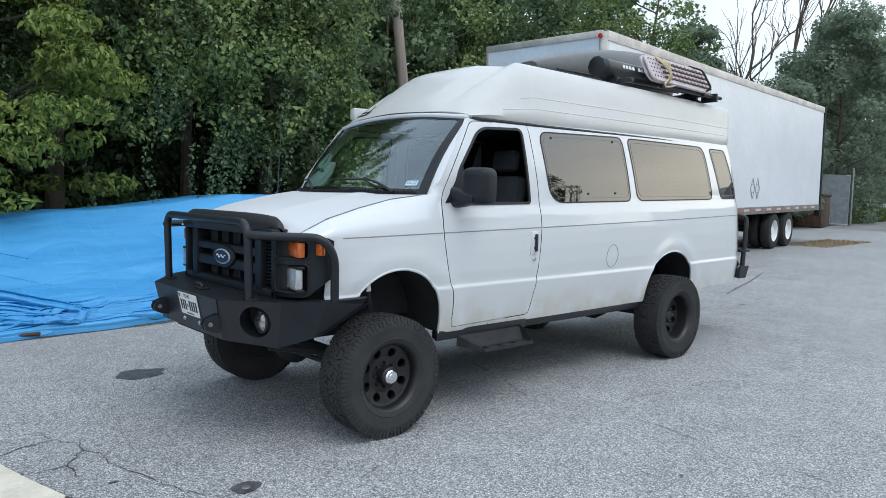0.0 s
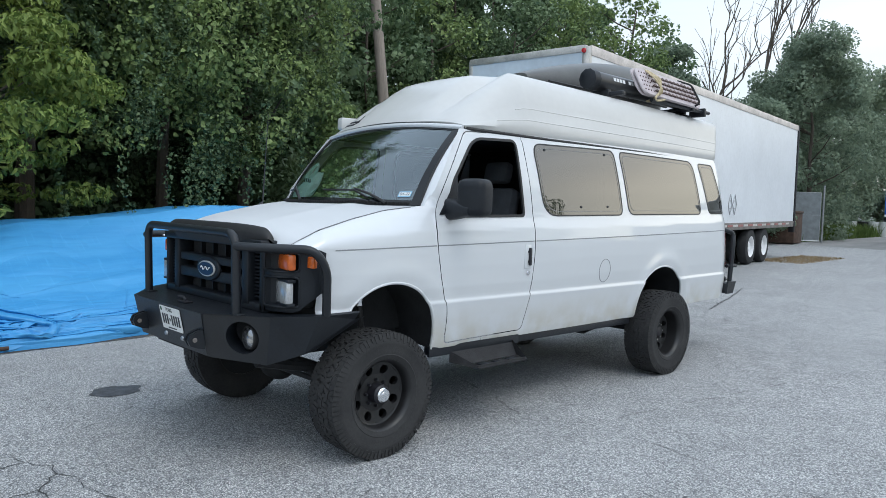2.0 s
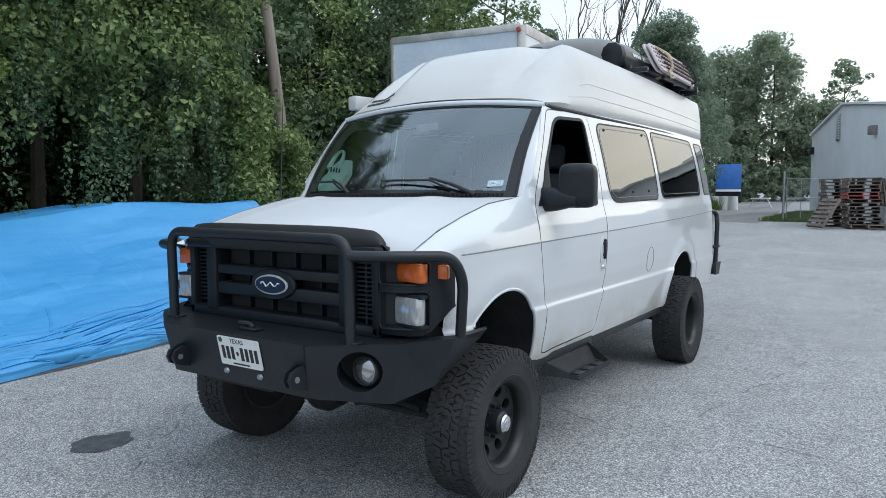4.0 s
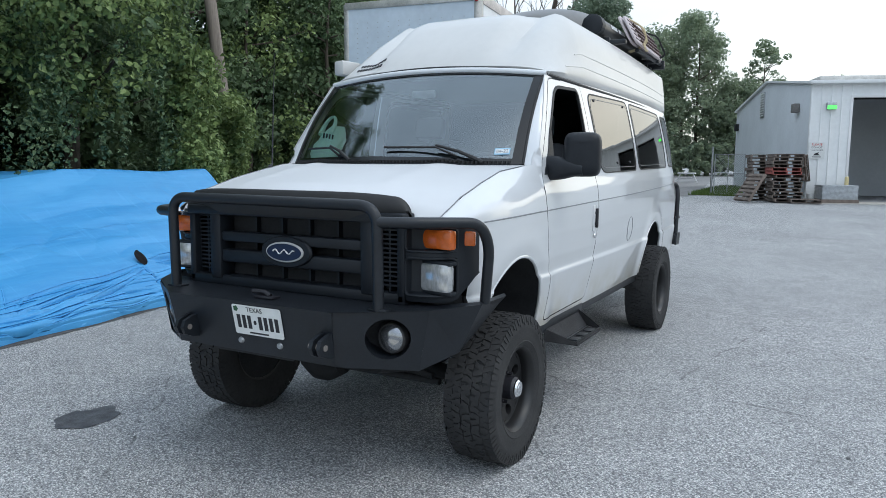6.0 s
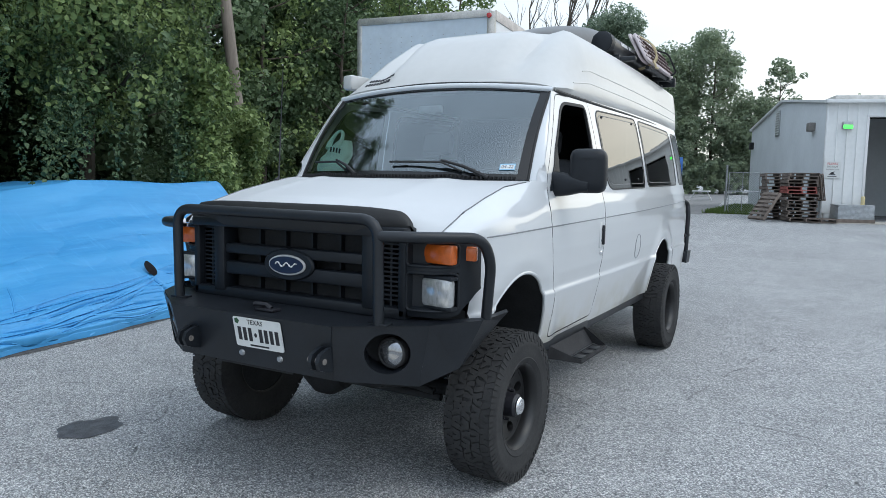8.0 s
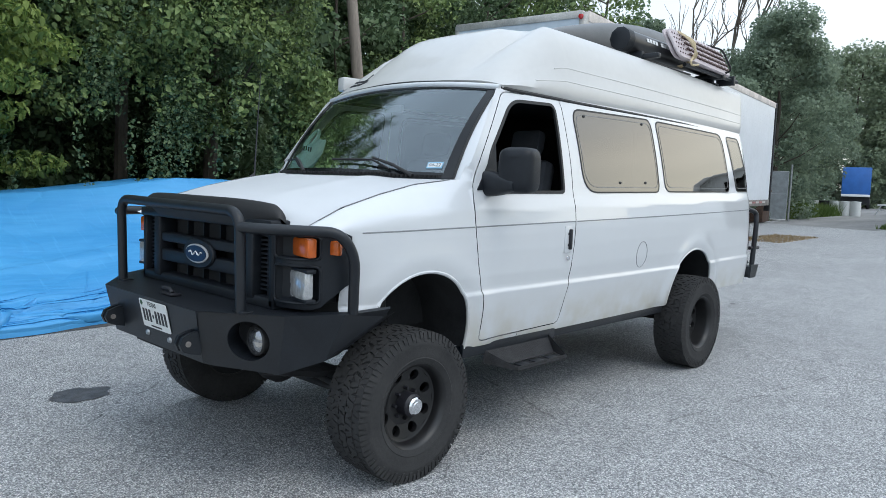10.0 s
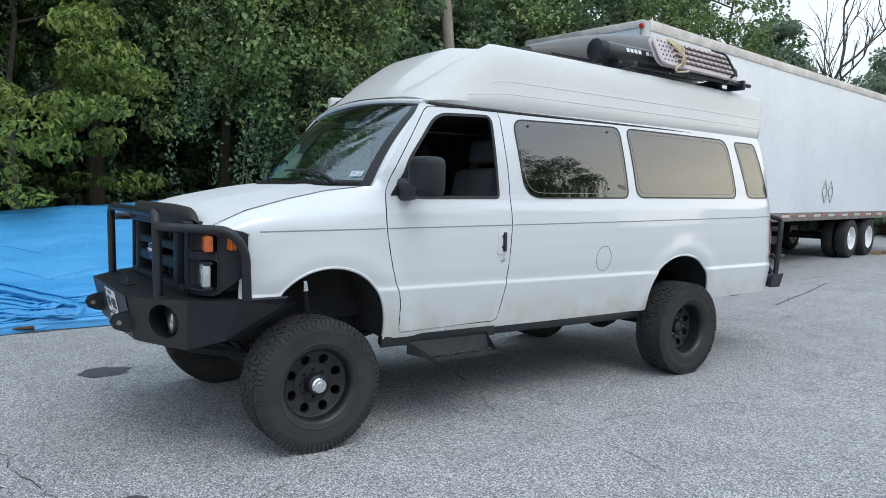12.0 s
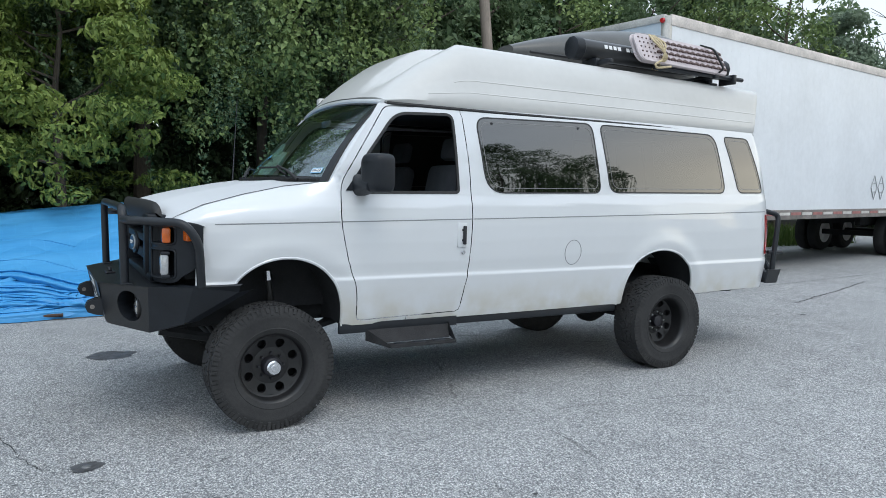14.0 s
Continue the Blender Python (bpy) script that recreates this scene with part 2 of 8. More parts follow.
def asphalt_material():
    m = bpy.data.materials.new("asphalt")
    m.use_nodes = True
    N, L = m.node_tree.nodes, m.node_tree.links
    b = N["Principled BSDF"]
    b.inputs["Roughness"].default_value = 0.85
    b.inputs["Specular IOR Level"].default_value = 0.3
    tc = N.new("ShaderNodeTexCoord")
    vo = N.new("ShaderNodeTexVoronoi")
    vo.inputs["Scale"].default_value = 125
    big, mid = N.new("ShaderNodeTexNoise"), N.new("ShaderNodeTexNoise")
    big.inputs["Scale"].default_value, big.inputs["Detail"].default_value = 0.35, 4
    mid.inputs["Scale"].default_value, mid.inputs["Detail"].default_value = 3.0, 6
    for n in (vo, big, mid):
        L.new(tc.outputs["Object"], n.inputs["Vector"])
    chips = N.new("ShaderNodeValToRGB")
    e = chips.color_ramp.elements
    e[0].position, e[0].color = 0.0, (0.085, 0.088, 0.094, 1)
    e[1].position, e[1].color = 1.0, (0.72, 0.715, 0.70, 1)
    e.new(0.55).color = (0.335, 0.34, 0.345, 1)
    L.new(vo.outputs["Color"], chips.inputs[0])
    pit = N.new("ShaderNodeMapRange")
    pit.inputs["From Min"].default_value, pit.inputs["From Max"].default_value = 0.38, 0.72
    pit.inputs["To Min"].default_value, pit.inputs["To Max"].default_value = 1.25, 0.62
    L.new(vo.outputs["Distance"], pit.inputs["Value"])
    worn = N.new("ShaderNodeMapRange")
    worn.inputs["From Min"].default_value, worn.inputs["From Max"].default_value = 0.3, 0.7
    worn.inputs["To Min"].default_value, worn.inputs["To Max"].default_value = 0.78, 1.08
    add = N.new("ShaderNodeMath")
    add.operation = "ADD"
    half = N.new("ShaderNodeMath")
    half.operation = "MULTIPLY"
    half.inputs[1].default_value = 0.5
    L.new(big.outputs["Fac"], add.inputs[0]), L.new(mid.outputs["Fac"], add.inputs[1])
    L.new(add.outputs[0], half.inputs[0]), L.new(half.outputs[0], worn.inputs["Value"])
    hs = N.new("ShaderNodeHueSaturation")
    pits = N.new("ShaderNodeMath")
    pits.operation = "MULTIPLY"
    L.new(pit.outputs[0], pits.inputs[0]), L.new(worn.outputs[0], pits.inputs[1])
    L.new(chips.outputs[0], hs.inputs["Color"]), L.new(pits.outputs[0], hs.inputs["Value"])
    # hair cracks
    wob = N.new("ShaderNodeTexNoise")
    wob.inputs["Scale"].default_value, wob.inputs["Detail"].default_value = 2.2, 5
    L.new(tc.outputs["Object"], wob.inputs["Vector"])
    wmix = N.new("ShaderNodeMixRGB")
    wmix.inputs[0].default_value = 0.12
    L.new(tc.outputs["Object"], wmix.inputs[1]), L.new(wob.outputs["Color"], wmix.inputs[2])
    cr = N.new("ShaderNodeTexVoronoi")
    cr.feature = "DISTANCE_TO_EDGE"
    cr.inputs["Scale"].default_value = 0.42
    L.new(wmix.outputs[0], cr.inputs["Vector"])
    lt = N.new("ShaderNodeMapRange")
    lt.inputs["From Min"].default_value, lt.inputs["From Max"].default_value = 0.0012, 0.0035
    lt.inputs["To Min"].default_value, lt.inputs["To Max"].default_value = 0.6, 1.0
    L.new(cr.outputs["Distance"], lt.inputs["Value"])
    gate = N.new("ShaderNodeMapRange")
    gate.inputs["From Min"].default_value, gate.inputs["From Max"].default_value = 0.42, 0.47
    L.new(mid.outputs["Fac"], gate.inputs["Value"])
    gm = N.new("ShaderNodeMath")
    gm.operation = "MAXIMUM"
    L.new(lt.outputs[0], gm.inputs[0]), L.new(gate.outputs[0], gm.inputs[1])
    mul = N.new("ShaderNodeMixRGB")
    mul.blend_type = "MULTIPLY"
    mul.inputs[0].default_value = 1.0
    L.new(hs.outputs[0], mul.inputs[1]), L.new(gm.outputs[0], mul.inputs[2])
    L.new(mul.outputs[0], b.inputs["Base Color"])
    bp = N.new("ShaderNodeBump")
    bp.inputs["Strength"].default_value, bp.inputs["Distance"].default_value = 0.6, 0.006
    L.new(vo.outputs["Distance"], bp.inputs["Height"]), L.new(bp.outputs[0], b.inputs["Normal"])
    return m


def leaf_material(name, dark, light, shine=0.45, through_light=0.28):
    """Leaves, each with its own shade, that let some light through."""
    m = bpy.data.materials.new(name)
    m.use_nodes = True
    N, L = m.node_tree.nodes, m.node_tree.links
    b = N["Principled BSDF"]
    b.inputs["Roughness"].default_value = shine
    b.inputs["Specular IOR Level"].default_value = 0.24
    g = N.new("ShaderNodeNewGeometry")
    ramp = N.new("ShaderNodeValToRGB")
    e = ramp.color_ramp.elements
    e[0].color, e[1].color = (*dark, 1), (*light, 1)
    tc = N.new("ShaderNodeTexCoord")
    n1 = N.new("ShaderNodeTexNoise")
    n1.inputs["Scale"].default_value, n1.inputs["Detail"].default_value = 0.9, 3
    L.new(tc.outputs["Object"], n1.inputs["Vector"])
    mix = N.new("ShaderNodeMath")
    mix.operation = "MULTIPLY_ADD"
    L.new(g.outputs["Random Per Island"], mix.inputs[0])
    mix.inputs[1].default_value = 0.55
    off = N.new("ShaderNodeMapRange")
    off.inputs["From Min"].default_value, off.inputs["From Max"].default_value = 0.35, 0.65
    off.inputs["To Min"].default_value, off.inputs["To Max"].default_value = 0.0, 0.5
    L.new(n1.outputs["Fac"], off.inputs["Value"]), L.new(off.outputs[0], mix.inputs[2])
    L.new(mix.outputs[0], ramp.inputs[0])
    L.new(ramp.outputs[0], b.inputs["Base Color"])
    tr = N.new("ShaderNodeBsdfTranslucent")
    L.new(ramp.outputs[0], tr.inputs["Color"])
    ms = N.new("ShaderNodeMixShader")
    ms.inputs[0].default_value = through_light
    L.new(b.outputs[0], ms.inputs[1]), L.new(tr.outputs[0], ms.inputs[2])
    L.new(ms.outputs[0], N["Material Output"].inputs["Surface"])
    return m


def glass_material(name, tint, clear, rough=0.02, cast=(0.95, 0.97, 1.0)):
    """Window glass: a mirror-like face over a tinted view through."""
    m = bpy.data.materials.new(name)
    m.use_nodes = True
    N, L = m.node_tree.nodes, m.node_tree.links
    N.remove(N["Principled BSDF"])
    gl, tr = N.new("ShaderNodeBsdfGlossy"), N.new("ShaderNodeBsdfTransparent")
    gl.inputs["Roughness"].default_value = rough
    gl.inputs["Color"].default_value = (*cast, 1)
    tr.inputs["Color"].default_value = (*tint, 1)
    fr = N.new("ShaderNodeFresnel")
    fr.inputs["IOR"].default_value = clear
    ms = N.new("ShaderNodeMixShader")
    L.new(fr.outputs[0], ms.inputs[0]), L.new(tr.outputs[0], ms.inputs[1]), L.new(gl.outputs[0], ms.inputs[2])
    L.new(ms.outputs[0], N["Material Output"].inputs["Surface"])
    return m


def lamp_material(name, color, strength):
    m = bpy.data.materials.new(name)
    m.use_nodes = True
    b = m.node_tree.nodes["Principled BSDF"]
    b.inputs["Base Color"].default_value = (*color, 1)
    b.inputs["Emission Color"].default_value = (*color, 1)
    b.inputs["Emission Strength"].default_value = strength
    return m


M_ASPHALT = asphalt_material()
M_WHITE = material("white_van_paint", (0.62, 0.635, 0.655), 0.40, vary=0.012, scale=0.9, coat=1.0, rough_vary=0.03)
M_WHITE.node_tree.nodes["Principled BSDF"].inputs["Coat IOR"].default_value = 1.65


def road_dust(m, tan, low, high, amount):
    """Splashes of dried tan mud over a painted sill."""
    N, L = m.node_tree.nodes, m.node_tree.links
    b = N["Principled BSDF"]
    src = b.inputs["Base Color"].links[0].from_socket
    tc, sp = N.new("ShaderNodeTexCoord"), N.new("ShaderNodeSeparateXYZ")
    L.new(tc.outputs["Object"], sp.inputs[0])
    reach, splash = N.new("ShaderNodeMapRange"), N.new("ShaderNodeMapRange")
    reach.inputs["From Min"].default_value, reach.inputs["From Max"].default_value = low, high
    reach.inputs["To Min"].default_value, reach.inputs["To Max"].default_value = 1.0, 0.0
    L.new(sp.outputs["Z"], reach.inputs["Value"])
    n = N.new("ShaderNodeTexNoise")
    n.inputs["Scale"].default_value, n.inputs["Detail"].default_value = 4.5, 8
    L.new(tc.outputs["Object"], n.inputs["Vector"])
    splash.inputs["From Min"].default_value, splash.inputs["From Max"].default_value = 0.36, 0.62
    splash.inputs["To Max"].default_value = amount
    L.new(n.outputs["Fac"], splash.inputs["Value"])
    k, mx = N.new("ShaderNodeMath"), N.new("ShaderNodeMixRGB")
    k.operation = "MULTIPLY"
    L.new(reach.outputs[0], k.inputs[0]), L.new(splash.outputs[0], k.inputs[1])
    mx.inputs[2].default_value = (*tan, 1)
    L.new(k.outputs[0], mx.inputs[0]), L.new(src, mx.inputs[1])
    L.new(mx.outputs[0], b.inputs["Base Color"])


road_dust(M_WHITE, (0.46, 0.42, 0.32), 0.60, 0.92, 0.75)
M_CHALK = material("chalky_white_hood_paint", (0.575, 0.585, 0.60), 0.50, vary=0.02, scale=1.2, coat=0.12, spec=0.35, rough_vary=0.05)
M_FIBRE = material("white_fibreglass", (0.535, 0.53, 0.515), 0.38, vary=0.04, scale=1.5, coat=0.35, bump=0.05, bump_scale=6)
M_BLACK = material("black_powder_coat", (0.011, 0.0135, 0.018), 0.42, vary=0.25, scale=7, bump=0.12, bump_scale=260, spec=0.42)
M_PLASTIC = material("black_grained_plastic", (0.010, 0.0125, 0.017), 0.48, vary=0.2, scale=9, bump=0.1, bump_scale=320, spec=0.32)
M_RUBBER = material("tyre_rubber", (0.023, 0.0235, 0.025), 0.85, vary=0.35, scale=5, color2=(0.043, 0.0425, 0.043), bump=0.15, bump_scale=120, spec=0.3)
M_SEAL = material("black_rubber_seal", (0.015, 0.015, 0.016), 0.6, vary=0.2, scale=20)
M_DARK = material("underbody_black", (0.016, 0.017, 0.019), 0.9, vary=0.4, scale=8, bump=0.2, bump_scale=60)
M_RIM = material("matt_black_alloy", (0.012, 0.012, 0.013), 0.42, vary=0.25, scale=12, bump=0.05, bump_scale=200)
M_CHROME = material("chrome", (0.75, 0.76, 0.78), 0.12, 1.0, vary=0.05, scale=20)
M_STEEL = material("galvanised_steel", (0.42, 0.43, 0.44), 0.42, 0.9, vary=0.2, scale=14)
M_CABIN = material("grey_cabin_cloth", (0.07, 0.075, 0.085), 0.9, vary=0.15, scale=12, bump=0.2, bump_scale=300)
M_DASH = material("grey_dashboard_vinyl", (0.085, 0.09, 0.10), 0.7, vary=0.12, scale=10, bump=0.1, bump_scale=200)
M_AMBER = material("amber_lens", (0.50, 0.105, 0.012), 0.25, vary=0.2, scale=30, coat=0.4)
M_RED = material("red_lens", (0.45, 0.015, 0.02), 0.15, vary=0.1, scale=30, coat=0.6)
M_FOG = material("fog_lamp_lens", (0.30, 0.31, 0.33), 0.14, 0.85, vary=0.4, scale=26, coat=0.9)
M_LENS = material("clear_lamp_lens", (0.46, 0.47, 0.48), 0.14, 0.4, vary=0.3, scale=22, coat=0.8, stretch=(1, 3, 1))
M_BLUE = material("blue_enamel", (0.004, 0.009, 0.035), 0.4, vary=0.1, scale=20, coat=0.15)
M_PLATE = material("white_plate_paint", (0.68, 0.69, 0.68), 0.4, vary=0.06, scale=18)
M_INK = material("black_ink", (0.015, 0.015, 0.02), 0.5)
M_TAPE = material("white_ink", (0.72, 0.72, 0.72), 0.5)
def tarp_material():
    """Woven plastic sheet: blue, with pale scuffs along both threads and faint bands."""
    m = material("blue_tarpaulin", (0.050, 0.25, 0.55), 0.48, vary=0.3, scale=1.3, color2=(0.085, 0.325, 0.63), bump=0.2, bump_scale=26, rough_vary=0.06, stretch=(0.3, 1.6, 1))
    N, L = m.node_tree.nodes, m.node_tree.links
    b = N["Principled BSDF"]
    src = b.inputs["Base Color"].links[0].from_socket
    tc = N.new("ShaderNodeTexCoord")
    for stretch, lo, amount in (((30, 2.2, 2.2), 0.60, 0.55), ((1.6, 22, 22), 0.60, 0.45), ((0.35, 5.0, 1.0), 0.50, 0.35)):
        mp, n = N.new("ShaderNodeMapping"), N.new("ShaderNodeTexNoise")
        mp.inputs["Scale"].default_value = stretch
        n.inputs["Scale"].default_value, n.inputs["Detail"].default_value = 1.0, 4
        L.new(tc.outputs["Object"], mp.inputs["Vector"]), L.new(mp.outputs[0], n.inputs["Vector"])
        r = N.new("ShaderNodeMapRange")
        r.inputs["From Min"].default_value, r.inputs["From Max"].default_value = lo, lo + 0.16
        r.inputs["To Max"].default_value = amount
        L.new(n.outputs["Fac"], r.inputs["Value"])
        mx = N.new("ShaderNodeMixRGB")
        mx.inputs[2].default_value = (0.12, 0.39, 0.72, 1)
        L.new(r.outputs[0], mx.inputs[0]), L.new(src, mx.inputs[1])
        src = mx.outputs[0]
    L.new(src, b.inputs["Base Color"])
    return m


M_TARP = tarp_material()
M_TRAILER = material("white_trailer_skin", (0.70, 0.72, 0.75), 0.4, vary=0.07, scale=0.8, rough_vary=0.06, bump=0.04, bump_scale=9)
# Front wall colour: bluer and darker than the side skin.
M_TRAILF = material("bluish_trailer_front", (0.60, 0.66, 0.72), 0.5, vary=0.1, scale=0.9)
M_ALU = material("weathered_aluminium", (0.55, 0.53, 0.50), 0.5, 0.5, vary=0.25, scale=4, bump=0.1, bump_scale=30)
M_RAIL = material("grimy_steel_rail", (0.22, 0.20, 0.185), 0.7, 0.3, vary=0.35, scale=4)
M_RUST = material("rusty_steel", (0.075, 0.045, 0.032), 0.85, vary=0.5, scale=6, bump=0.2, bump_scale=40)
M_SIDING = material("pale_grey_metal_siding", (0.76, 0.77, 0.77), 0.5, vary=0.07, scale=0.6, rough_vary=0.06)
M_GABLE = material("grey_block_wall_paint", (0.70, 0.73, 0.76), 0.7, vary=0.06, scale=0.7)
M_CONC = material("concrete", (0.47, 0.45, 0.41), 0.9, vary=0.2, scale=2.5, bump=0.2, bump_scale=60)
M_BARK = material("bark", (0.085, 0.07, 0.055), 0.95, vary=0.4, scale=5, bump=0.6, bump_scale=30, stretch=(1, 1, 0.25))
M_POLE = material("weathered_pole_wood", (0.23, 0.195, 0.165), 0.9, vary=0.35, scale=6, bump=0.4, bump_scale=40, stretch=(1, 1, 0.08))
M_WOOD = material("weathered_pallet_wood", (0.17, 0.14, 0.12), 0.9, vary=0.4, scale=5, bump=0.3, bump_scale=50, stretch=(0.3, 1, 1))
M_REDWOOD = material("red_painted_pallet_wood", (0.30, 0.09, 0.075), 0.85, vary=0.3, scale=5)
M_SOIL = material("woodland_soil", (0.035, 0.030, 0.022), 1.0, vary=0.5, scale=1.5, bump=0.8, bump_scale=8)
M_GRASS = leaf_material("grass_blades", (0.05, 0.09, 0.02), (0.16, 0.22, 0.06), 0.6)
M_LEAF = leaf_material("thicket_leaves", (0.036, 0.074, 0.036), (0.20, 0.27, 0.135))
M_MAPLE = leaf_material("yellow_green_maple_leaves", (0.055, 0.108, 0.024), (0.30, 0.365, 0.092))
M_VINE = leaf_material("vine_leaves", (0.055, 0.105, 0.038), (0.30, 0.38, 0.14))
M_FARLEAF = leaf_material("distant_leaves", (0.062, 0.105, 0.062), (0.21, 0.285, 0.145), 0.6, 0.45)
# Haze over the far treeline is put into these pale leaf colours.
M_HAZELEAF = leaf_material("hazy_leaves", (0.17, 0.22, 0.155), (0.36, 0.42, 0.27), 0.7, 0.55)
M_FRIT = material("black_glass_print", (0.006, 0.007, 0.009), 0.18, spec=0.4)
M_FRITLINE = material("grey_glass_print", (0.20, 0.20, 0.20), 0.6)
# Paler, greyer greens carry the haze in front of the far-yard trees.
M_MIDLEAF = leaf_material("haze_paled_leaves", (0.115, 0.165, 0.12), (0.29, 0.35, 0.24), 0.6, 0.45)
M_WINDSHIELD = glass_material("windshield_glass", (0.90, 0.97, 0.96), 2.45, cast=(0.84, 0.94, 1.0))
M_CABGLASS = glass_material("cab_side_glass", (0.80, 0.88, 0.87), 1.5)
M_TINT = glass_material("dark_tinted_glass", (0.03, 0.03, 0.035), 2.3, cast=(0.98, 0.96, 0.92))

SLOPE = 0.0125


def gz(x):
    """Height of the yard, which climbs gently."""
    return SLOPE * x


# ---- ground ----
def edge_y(x):
    """Where the wood begins, along the yard."""
    return 7.6 if x < 5 else 7.6 + min(6.5, (x - 5) * 0.85)


def build_ground():
    xs = [-300, -120, -60, -30, -12, -6, 0, 6, 12, 20, 30, 45, 70, 130, 300, 900]
    ys = [-900, -300, -100, -40, -15, -6, 0, 6, 15, 40, 100, 300, 900]
    v = [(x, y, gz(x)) for x in xs for y in ys]
    n = len(ys)
    f = [(i * n + j, (i + 1) * n + j, (i + 1) * n + j + 1, i * n + j + 1) for i in range(len(xs) - 1) for j in range(n - 1)]
    ob = part("ground", (v, f), M_ASPHALT, None)
    tagged(ob, "worn pale grey asphalt yard with fine cracks", "ground", kind="structure")
    # leaf mould under the woods
    rng = np.random.RandomState(3)
    pts = []
    for i in range(60):
        x = -30 + i * 2.0
        pts.append([(x, edge_y(x) - 0.9 + rng.uniform(-0.3, 0.3), gz(x) + 0.006),
                    (x, edge_y(x) + 1.4, gz(x) + 0.05 + rng.uniform(0, 0.1)), (x, 60.0, gz(x) + 0.3)])
    g = loft(pts)
    tagged(part("woodland_floor", (g[0], [tuple(reversed(q)) for q in g[1]]), M_SOIL, None), "dark leaf mould under the trees", "soil", kind="structure")


build_ground()


def build_old_drive():
    """The older, darker drive that leads out of the yard."""
    v = [(30.0, 3.4), (30.8, 6.3), (31.3, 7.7), (38, 9.0), (49, 9.7), (64, 11.8), (75, 13.6), (75, 8.5), (60, 6.6), (42, 4.5), (33, 3.0)]
    m = material("old_dark_asphalt", (0.15, 0.15, 0.152), 0.9, vary=0.4, scale=0.5, color2=(0.27, 0.265, 0.26), stretch=(0.25, 1.6, 1), bump=0.3, bump_scale=30)
    ob = part("drive", ([(a, b, gz(a) + 0.006) for a, b in v], [tuple(reversed(range(len(v))))]), m, None, smooth=False)
    tagged(ob, "older dark cracked asphalt drive leaving the yard", "road", kind="structure")


build_old_drive()


# ---- foliage ----
def leaves(centers, radii, counts, size, rng, droop=0.35, shell=0.55, ovate=False, slim=1.0):
    """Arrays of folded leaves in clumps round the centres."""
    C, R = np.repeat(centers, counts, axis=0), np.repeat(radii, counts, axis=0)
    n = len(C)
    d = rng.normal(size=(n, 3))
    d /= np.linalg.norm(d, axis=1, keepdims=True)
    rad = shell + (1 - shell) * rng.uniform(0, 1, (n, 1)) ** 0.6
    p = C + d * R * rad
    nrm = d * 0.7 + rng.normal(size=(n, 3)) * 0.6 + np.array([0, 0, 0.45])
    nrm /= np.linalg.norm(nrm, axis=1, keepdims=True)
    ax = np.cross(nrm, rng.normal(size=(n, 3)))
    ax[:, 2] -= droop
    ax -= nrm * np.sum(ax * nrm, axis=1, keepdims=True)
    ax /= np.linalg.norm(ax, axis=1, keepdims=True) + 1e-9
    sd = np.cross(nrm, ax)
    s = size * rng.uniform(0.45, 1.5, (n, 1))
    w = 0.31 * slim * rng.uniform(0.75, 1.35, (n, 1))
    fold = nrm * s * 0.12
    tip = p + ax * s * 0.62 - nrm * s * 0.1
    if not ovate:
        v = np.stack([p - ax * s * 0.38, p + sd * s * w + fold, tip, p - sd * s * w + fold], axis=1).reshape(-1, 3)
        return v, np.arange(n * 4).reshape(-1, 4)
    # two halves folded along the midrib, broadest below the middle
    base = p - ax * s * 0.40
    a0, a1 = p - ax * s * 0.18 + fold, p + ax * s * 0.20 + fold * 0.8
    v = np.stack([base, a0 + sd * s * w, a1 + sd * s * w * 0.78, tip, a1 - sd * s * w * 0.78, a0 - sd * s * w], axis=1).reshape(-1, 3)
    k = np.arange(n)[:, None] * 6
    return v, np.concatenate([k + np.array([[0, 1, 2, 3]]), k + np.array([[0, 3, 4, 5]])], axis=1).reshape(-1, 4)


def tree_wood(x, y, z, h, r, rng, limbs, lean=(0, 0)):
    """A tapered, slightly crooked trunk with limbs; returns geometry and the limbs' ends."""
    pts = [(x + lean[0] * t + rng.normal() * 0.12 * t, y + lean[1] * t + rng.normal() * 0.12 * t, z - 0.15 + h * t) for t in np.linspace(0, 1, 7)]
    geos, ends = [tube(pts, [r * (1 - 0.8 * t) for t in np.linspace(0, 1, 7)], 8)], []
    for k in range(limbs):
        t = rng.uniform(0.25, 0.95)
        i = min(5, int(t * 6))
        a, b = Vector(pts[i]), Vector(pts[i + 1])
        p = a.lerp(b, t * 6 - i)
        ang = rng.uniform(0, 2 * math.pi)
        ln = h * rng.uniform(0.16, 0.34) * (1.25 - 0.7 * t)
        e = p + Vector((math.cos(ang) * ln, math.sin(ang) * ln, ln * rng.uniform(0.2, 0.7)))
        mid = p.lerp(e, 0.5) + Vector((0, 0, -0.06 * ln))
        geos.append(tube([p, mid, e], [r * 0.34 * (1 - 0.5 * t), r * 0.2, r * 0.06], 6))
        ends.append(e)
    return join(*geos), ends


